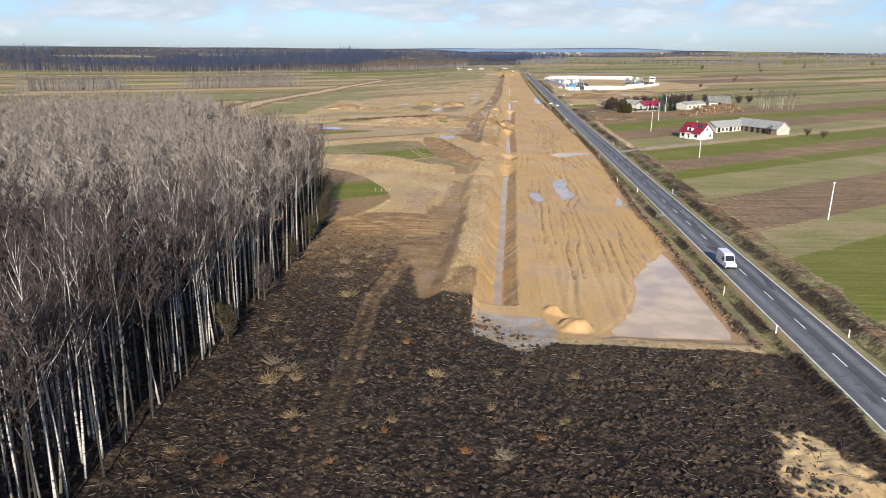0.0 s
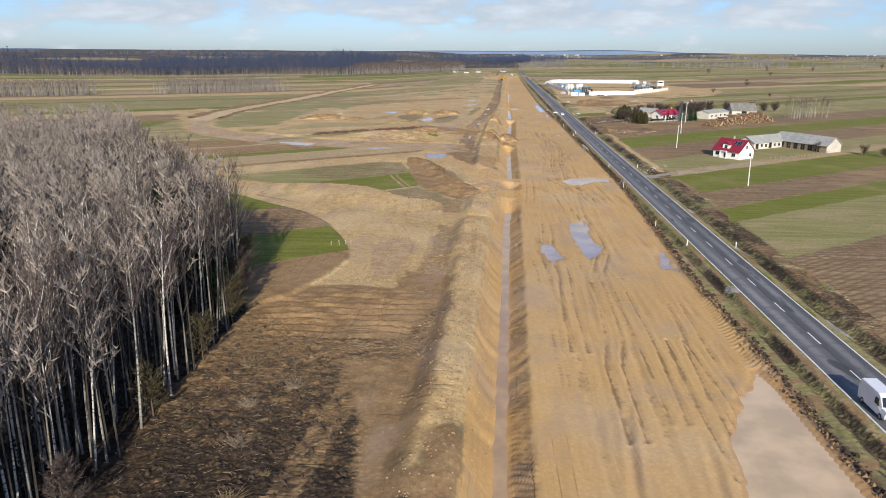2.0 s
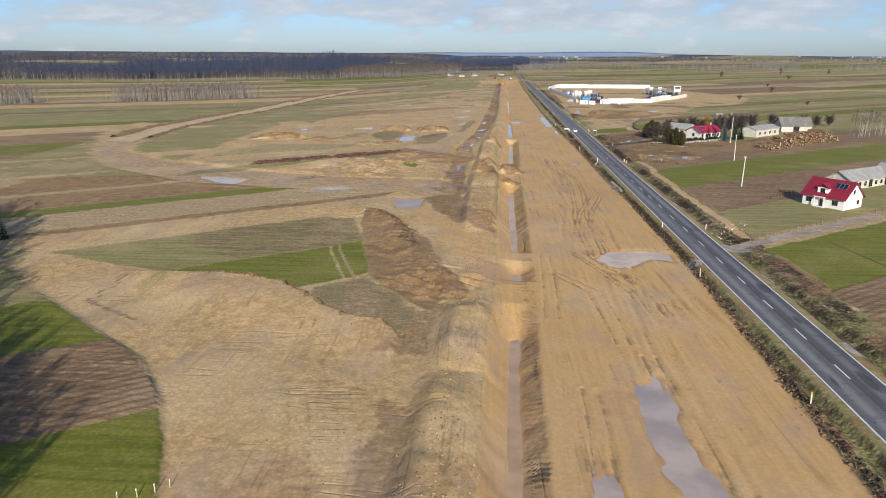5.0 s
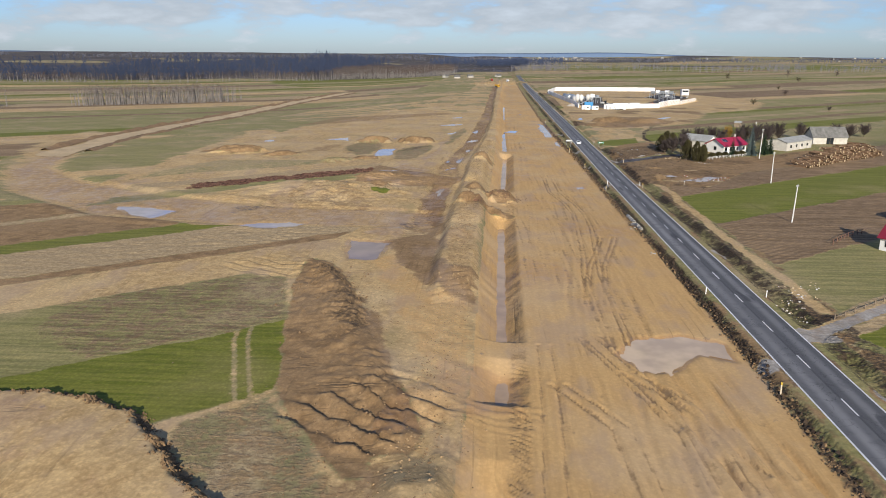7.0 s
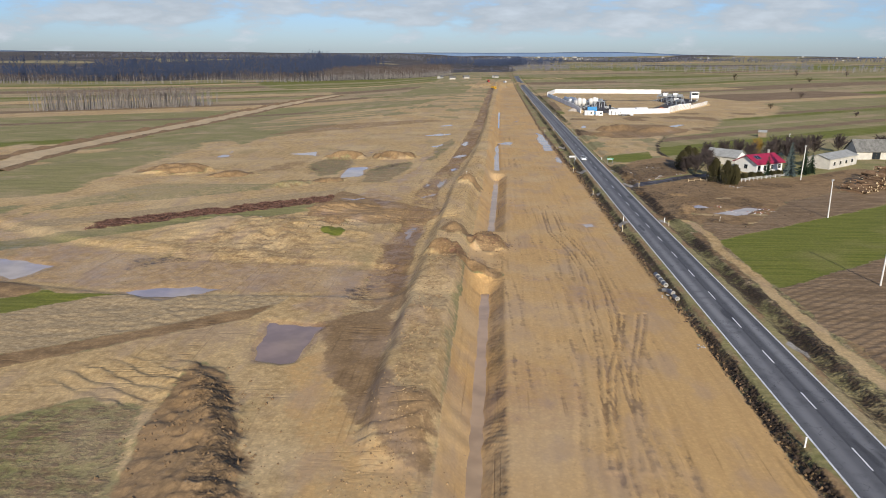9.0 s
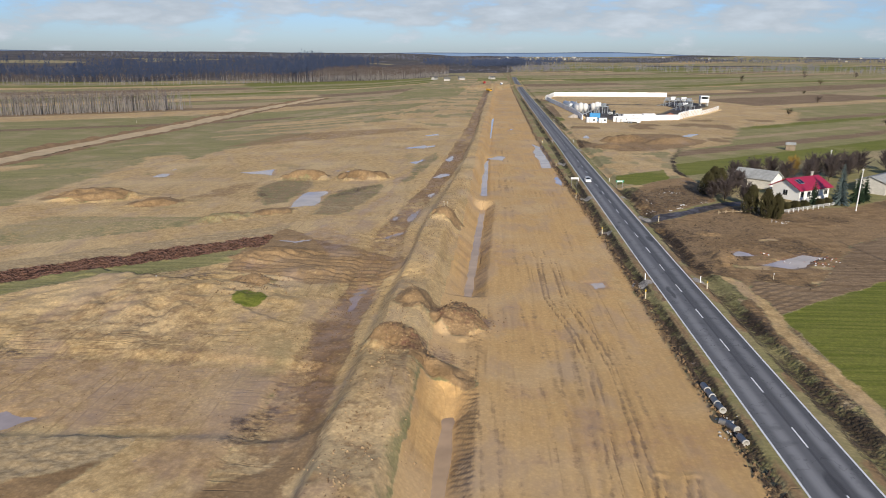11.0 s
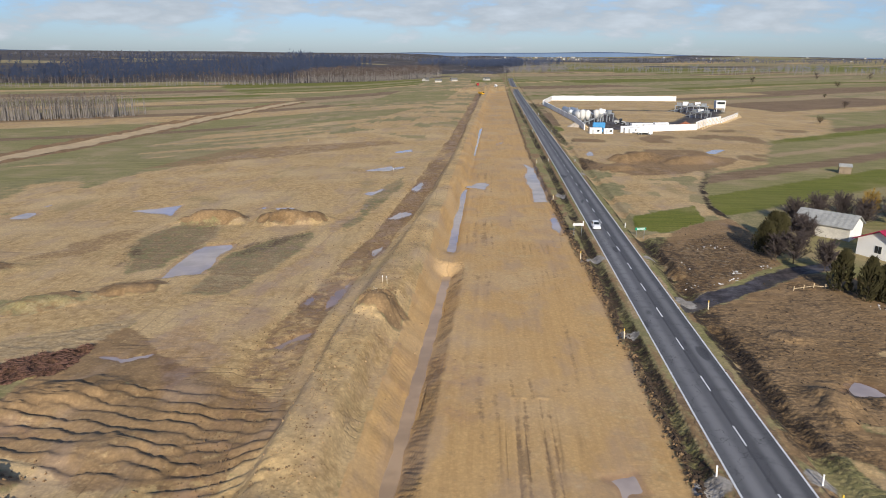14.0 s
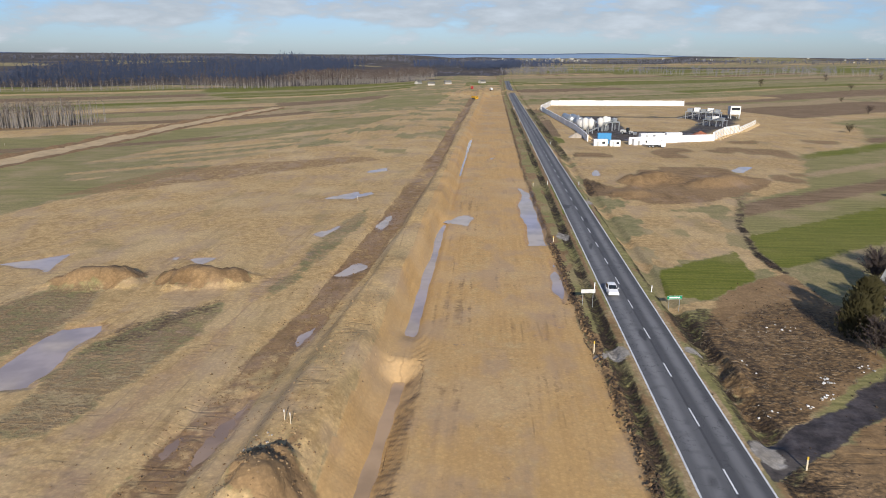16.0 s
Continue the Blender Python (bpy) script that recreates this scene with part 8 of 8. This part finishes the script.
BRICK_RED = plain("red_aggregate", (0.42, 0.16, 0.09), 0.95, 0.3, 0.25, 0.03)
PALE_GRAVEL = plain("pale_gravel", (0.42, 0.36, 0.29), 0.95, 0.25, 0.25, 0.03)
heap("gravel_heap", 127, 724, 6, 5, 2.6, BRICK_RED, "low heap of red crushed brick in the yard")
heap("gravel_heap", 66.5, 716, 4, 4, 2.2, PALE_GRAVEL, "small heap of pale gravel outside the plant")

# ---------------------------------------------------------------- litter of the cleared ground and rubble


def litter(name, n, area, sizes, mat, label, seed, keep=lambda x, y: True):
    """Many small sticks lying about: one thing of kind stuff."""
    r = random.Random(seed)
    vs, fs = [], []
    made = 0
    while made < n:
        x, y = r.uniform(*area[0]), r.uniform(*area[1])
        if not keep(x, y):
            continue
        made += 1
        z = ground_z(x, y)
        a, ln = r.uniform(0, 6.283), r.uniform(*sizes)
        d = Vector((math.cos(a), math.sin(a), r.uniform(-0.05, 0.35))).normalized()
        p = Vector((x, y, z + 0.06)) - d * ln * 0.4
        q = p + d * ln
        u = Vector((-d.y, d.x, 0)).normalized() * (0.02 + 0.018 * ln)
        w = Vector((0, 0, 0.03 + 0.02 * ln))
        n0 = len(vs)
        vs.extend((p - u, p + u, p + w, q - u * 0.4, q + u * 0.4, q + w * 0.5))
        fs.extend(((n0, n0 + 3, n0 + 5, n0 + 2), (n0 + 1, n0 + 2, n0 + 5, n0 + 4), (n0, n0 + 1, n0 + 4, n0 + 3), (n0, n0 + 2, n0 + 1), (n0 + 3, n0 + 4, n0 + 5)))
    me = bpy.data.meshes.new(name)
    me.from_pydata([tuple(v) for v in vs], [], fs)
    me.materials.append(mat)
    return tagged(new(name, me), label, "litter", kind="stuff")


PALE_STICK = plain("pale_dead_sticks", (0.21, 0.165, 0.115), 0.9, 0.2, 0.35, 0)
DARK_STICK = plain("dark_dead_sticks", (0.055, 0.042, 0.032), 0.95, 0.2, 0.35, 0)
cleared = lambda x, y: y < np.interp(x, [-36, -20, -12, -2, 7, 36], [150, 128, 92, 101, 90.5, 87.7]) and abs(x + 16.8) > 1.8
litter("brushwood_litter", 2600, ((-35, 36), (45, 150)), (0.15, 0.9), PALE_STICK, "pale dead sticks scattered over the cleared ground", 1, cleared)
litter("dark_litter", 3200, ((-35, 36), (45, 150)), (0.15, 0.9), DARK_STICK, "dark rotting sticks scattered over the cleared ground", 2, cleared)
litter("rubble_litter", 700, ((51, 79), (443, 494)), (0.2, 1.0), PALE_STICK, "pale sticks and scraps on the rubble plot", 3, lambda x, y: y > 443 + (x - 51) * 0.72 and y < 468 + (x - 51) * 1.1)


def tuft(x, y, size, mat, label, seed, name="grass_tuft", category="grass", group="tufts on the cleared ground", upright=1.0, n=70):
    """A clump of blades or twigs from one root."""
    r = random.Random(seed)
    bm = bmesh.new()
    for k in range(n):
        a = r.uniform(0, 6.283)
        d = Vector((math.cos(a), math.sin(a), r.uniform(0.3, 1.8) * upright)).normalized()
        p = Vector((r.uniform(-.4, .4) * size, r.uniform(-.4, .4) * size, -0.05))
        spike_into(bm, p, d, size * r.uniform(0.4, 1.0), 0.02 + 0.02 * size)
    ob = part(name, bm, mat)
    ob.location = (x, y, ground_z(x, y))
    return tagged(ob, label, category, group)


ORANGE_GRASS = plain("orange_dead_grass", (0.24, 0.115, 0.045), 0.95, 0.3, 0.3, 0)
STRAW_GRASS = plain("straw_grass", (0.21, 0.155, 0.085), 0.95, 0.3, 0.3, 0)
r = random.Random(31)
for k in range(46):
    while True:
        x, y = r.uniform(-33, 34), r.uniform(48, 142)
        if cleared(x, y):
            break
    kind = r.choice(((ORANGE_GRASS, "orange-brown tuft of dead grass"), (STRAW_GRASS, "straw-coloured tuft of dead grass"), (STRAW_GRASS, "straw-coloured tuft of dead grass"), (SCRUB, "small dark leafless shrub")))
    tuft(x, y, r.uniform(0.45, 1.1), kind[0], kind[1] + " on the cleared ground", k)
for k, (x, y) in enumerate(((-25.5, 74), (-24.0, 77), (-22.6, 75), (-26.5, 79), (-22, 104), (-24.5, 113), (-20.5, 66), (2, 60), (-6.0, 77), (-26, 121), (-29, 131), (-22, 126))):
    tuft(x, y, r.uniform(1.3, 2.0), PALE_STICK if k % 2 else STRAW_GRASS, "heap of pale brushwood on the cleared ground", 80 + k, "brushwood_heap", "brushwood", "brushwood heaps on the cleared ground", 0.5, 110)
litter("reed_stalks", 2600, ((-82, -34), (370, 425)), (0.7, 1.5), RED_TWIG, "dark red-brown reeds filling the old ditch", 5, lambda x, y: 349 < -SA * x + CA * y < 356.5)


def rubble(x, y, spread, n, mats, label, seed, size=(0.12, 0.32)):
    """A scatter of broken blocks: each block a part."""
    r = random.Random(seed)
    t = thing("rubble_heap", pose(x, y, ground_z(x, y)), label, "rubble", "rubble heaps")
    for k in range(n):
        bm = bmesh.new()
        s = r.uniform(*size)
        vs = box(bm, -s / 2, s / 2, -s * r.uniform(.25, .5), s * r.uniform(.25, .5), -s * 0.25, s * r.uniform(.15, .4))
        for v in vs:
            v.co += Vector((r.uniform(-.12, .12), r.uniform(-.12, .12), r.uniform(-.1, .1))) * s
        ox, oy = r.gauss(0, spread), r.gauss(0, spread)
        o = part("block", bm, mats[k % len(mats)], t)
        o.matrix_basis = pose(ox, oy, ground_z(x + ox, y + oy) - ground_z(x, y) + 0.1 * s, r.uniform(-25, 25), r.uniform(-25, 25), r.uniform(0, 360))
    return t


for k, (x, y, sp, n) in enumerate(((64.1, 455.6, 0.6, 14), (62.4, 451.0, 0.5, 12), (71.0, 459.2, 0.7, 6), (66.1, 473.4, 1.0, 6), (63.5, 471.5, 0.8, 4), (82.5, 437.2, 0.9, 11), (81.0, 439.0, 0.6, 5), (53.5, 446.5, 0.9, 6), (58.0, 448.5, 1.0, 5), (56.0, 458.5, 0.9, 3))):
    rubble(x, y, sp, n, (PALE_CONCRETE, CONCRETE, PALE_CONCRETE), "scatter of white broken rubble on bare soil", 400 + k)
BRICK = plain("broken_brick", (0.30, 0.10, 0.055), 0.95, 0.1, 0.3, 0.004)
for k, (x, y, sp, n) in enumerate(((70.5, 404.0, 0.9, 22), (76.0, 402.5, 1.2, 24), (79.5, 406.0, 1.0, 18), (68.0, 408.5, 0.7, 10))):
    rubble(x, y, sp, n, (BRICK, BRICK, PALE_CONCRETE), "scatter of broken red brick rubble on bare soil", 430 + k)
for k, (x, y, sp, n) in enumerate(((51.5, 286.5, 1.0, 14), (53.0, 289.0, 0.9, 12), (55.4, 292.0, 1.0, 14), (57.0, 295.0, 1.2, 10), (52.0, 283.0, 0.8, 9), (60, 297, 1.2, 8))):
    rubble(x, y, sp, n, (PALE_GRAVEL, LOG_END, PALE_CONCRETE), "scatter of pale stones and brick along the lawn", 450 + k)
for k, (x, y, sp, n) in enumerate(((38.4, 341.2, 0.5, 12), (38.2, 338.2, 0.5, 10), (37.8, 318.0, 0.6, 6), (-42, 381, 1.0, 8), (0.5, 434, 0.8, 6), (12.6, 96.6, 0.6, 4))):
    rubble(x, y, sp, n, (CONCRETE, PALE_GRAVEL), "broken grey concrete and stones lying on the soil", 470 + k)


# goal-like pickets and low boundary stakes in the fields
for k, (x, y) in enumerate(((-29.5, 186.2), (-28.4, 187.2), (-27.6, 188.4), (-31.0, 185.6))):
    marker_post("field_stake", x, y, 0.9, 0.07, PALE_STAKE, WHITE_SHEET, "short white-tipped stake at the edge of the field", "white field stakes")
for k, (x, y) in enumerate(((1.8, 437.5), (2.6, 436.8), (63.2, 392.0), (-12, 560), (-60, 640), (-200, 690))):
    marker_post("field_stake", x, y, 1.2, 0.08, PALE_STAKE, WHITE_SHEET, "pale wooden stake on the earthworks", "wooden stakes on the works")


# ---------------------------------------------------------------- clods of earth


def clods(name, n, spot, sizes, mat, label, seed):
    """Many small lumps of soil: one thing of kind stuff."""
    r = np.random.RandomState(seed)
    xs, ys = spot(r, n)
    i, j = np.clip(np.searchsorted(GY, ys) - 1, 0, len(GY) - 2), np.clip(np.searchsorted(GX, xs) - 1, 0, len(GX) - 2)
    a, b = (ys - GY[i]) / (GY[i + 1] - GY[i]), (xs - GX[j]) / (GX[j + 1] - GX[j])
    zs = (ZZ[i, j] * (1 - b) + ZZ[i, j + 1] * b) * (1 - a) + (ZZ[i + 1, j] * (1 - b) + ZZ[i + 1, j + 1] * b) * a
    size = sizes[0] + (sizes[1] - sizes[0]) * r.rand(n) ** 2.5
    corner = np.array([(1, 0, 0), (0, 1, 0), (-1, 0, 0), (0, -1, 0), (0, 0, 0.8), (0, 0, -0.6)])
    vs = corner[None] * (0.6 + 0.8 * r.rand(n, 6, 1)) * size[:, None, None] + 0.3 * size[:, None, None] * (r.rand(n, 6, 3) - 0.5)
    t = 6.283 * r.rand(n)
    c, s = np.cos(t)[:, None], np.sin(t)[:, None]
    vs = np.stack([c * vs[..., 0] - s * vs[..., 1] + xs[:, None], s * vs[..., 0] + c * vs[..., 1] + ys[:, None], vs[..., 2] + zs[:, None] + 0.15 * size[:, None]], -1)
    tri = np.array([(0, 1, 4), (1, 2, 4), (2, 3, 4), (3, 0, 4), (1, 0, 5), (2, 1, 5), (3, 2, 5), (0, 3, 5)])
    fs = (tri[None] + 6 * np.arange(n)[:, None, None]).reshape(-1, 3)
    me = bpy.data.meshes.new(name)
    me.from_pydata(vs.reshape(-1, 3).tolist(), [], fs.tolist())
    me.materials.append(mat)
    return tagged(new(name, me), label, "soil", kind="stuff")


def along(line, y0, y1, spread, shift=0.0):
    def spot(r, n):
        ys = y0 + (y1 - y0) * r.rand(n)
        clump = vnoise(ys, ys * 0 + 3.0, 4.0, 140)
        return line(ys) + shift + spread * (0.7 + 0.5 * clump) * r.randn(n), ys
    return spot


def about(spots):
    def spot(r, n):
        k = r.randint(len(spots), size=n)
        q = np.array(spots)[k]
        return q[:, 0] + q[:, 2] * r.randn(n), q[:, 1] + q[:, 3] * r.randn(n)
    return spot


def on_line(points, spread):
    def spot(r, n):
        f = r.rand(n) * (len(points) - 1)
        x = np.interp(f, range(len(points)), [p[0] for p in points])
        y = np.interp(f, range(len(points)), [p[1] for p in points])
        return x + spread * r.randn(n), y + spread * r.randn(n)
    return spot


CLOD_BROWN = plain("brown_clods", (0.205, 0.132, 0.068), 0.97, 0.15, 0.35, 0)
CLOD_TAN = plain("tan_clods", (0.33, 0.225, 0.118), 0.97, 0.15, 0.3, 0)
CLOD_DARK = plain("dark_clods", (0.055, 0.038, 0.026), 0.97, 0.15, 0.4, 0)
clods("berm_clods", 4000, along(berm_x, 100, 480, 2.2), (0.04, 0.16), CLOD_BROWN, "brown clods scattered over the long spoil bank", 1)
clods("berm_crumbs", 5000, along(berm_x, 100, 480, 3.2), (0.04, 0.18), CLOD_TAN, "tan crumbs of soil along the spoil bank", 2)
clods("verge_clods", 3800, along(sand_east, 88, 520, 0.45, 0.75), (0.07, 0.36), CLOD_DARK, "dark clods of turf tipped along the edge of the sand", 3)
clods("lip_clods", 2600, along(sand_east, 88, 520, 0.4, 0.2), (0.05, 0.3), CLOD_BROWN, "orange-brown crumbs along the edge of the sand", 4)
clods("lane_clods", 3000, along(lane_x, 345, 560, 3.6), (0.04, 0.18), CLOD_BROWN, "brown clods churned up beside the muddy lane", 5)
clods("shelf_clods", 1500, on_line(SHELF[1:9], 0.5), (0.08, 0.36), CLOD_BROWN, "dark crumbling clods along the edge of tipped soil", 6)
clods("heap_clods", 1600, about(((-16.5, 275, 3, 8), (-23, 292, 3, 5), (8.6, 369.5, 2.4, 3), (1, 355, 3.5, 2), (2, 431, 2.2, 2), (-27, 381, 3, 3))), (0.05, 0.26), CLOD_BROWN, "brown clods lying over the heaps of spoil", 7)
clods("scraped_clods", 1600, about(((-22, 153, 7, 6), (-10, 247, 4, 5), (-9, 150, 3, 12))), (0.04, 0.2), CLOD_BROWN, "brown clods on the freshly scraped ground", 8)
def on_clearing(r, n):
    xs = -33 + 66 * r.rand(n)
    top = np.interp(xs, [-36, -20, -13, -11, -2, 7, 36], [148, 134, 114, 100, 99, 88, 84.5])
    return xs, 47 + (top - 47) * r.rand(n)


clods("clearing_clods", 5200, on_clearing, (0.06, 0.42), CLOD_DARK, "dark clods and roots on the cleared ground", 9)
clods("yard_clods", 1000, about(((62, 460, 7, 10), (60, 412, 6, 12), (75, 430, 12, 12), (70, 480, 5, 7))), (0.05, 0.2), CLOD_DARK, "dark clods on the churned yard", 10)
clods("tan_crumbs", 2200, about(((-14, 200, 7, 28), (-25, 400, 12, 22), (-40, 440, 20, 22), (-28, 350, 14, 9), (-8, 262, 6, 14))), (0.03, 0.12), CLOD_BROWN, "small crumbs of soil on the bare works", 11)
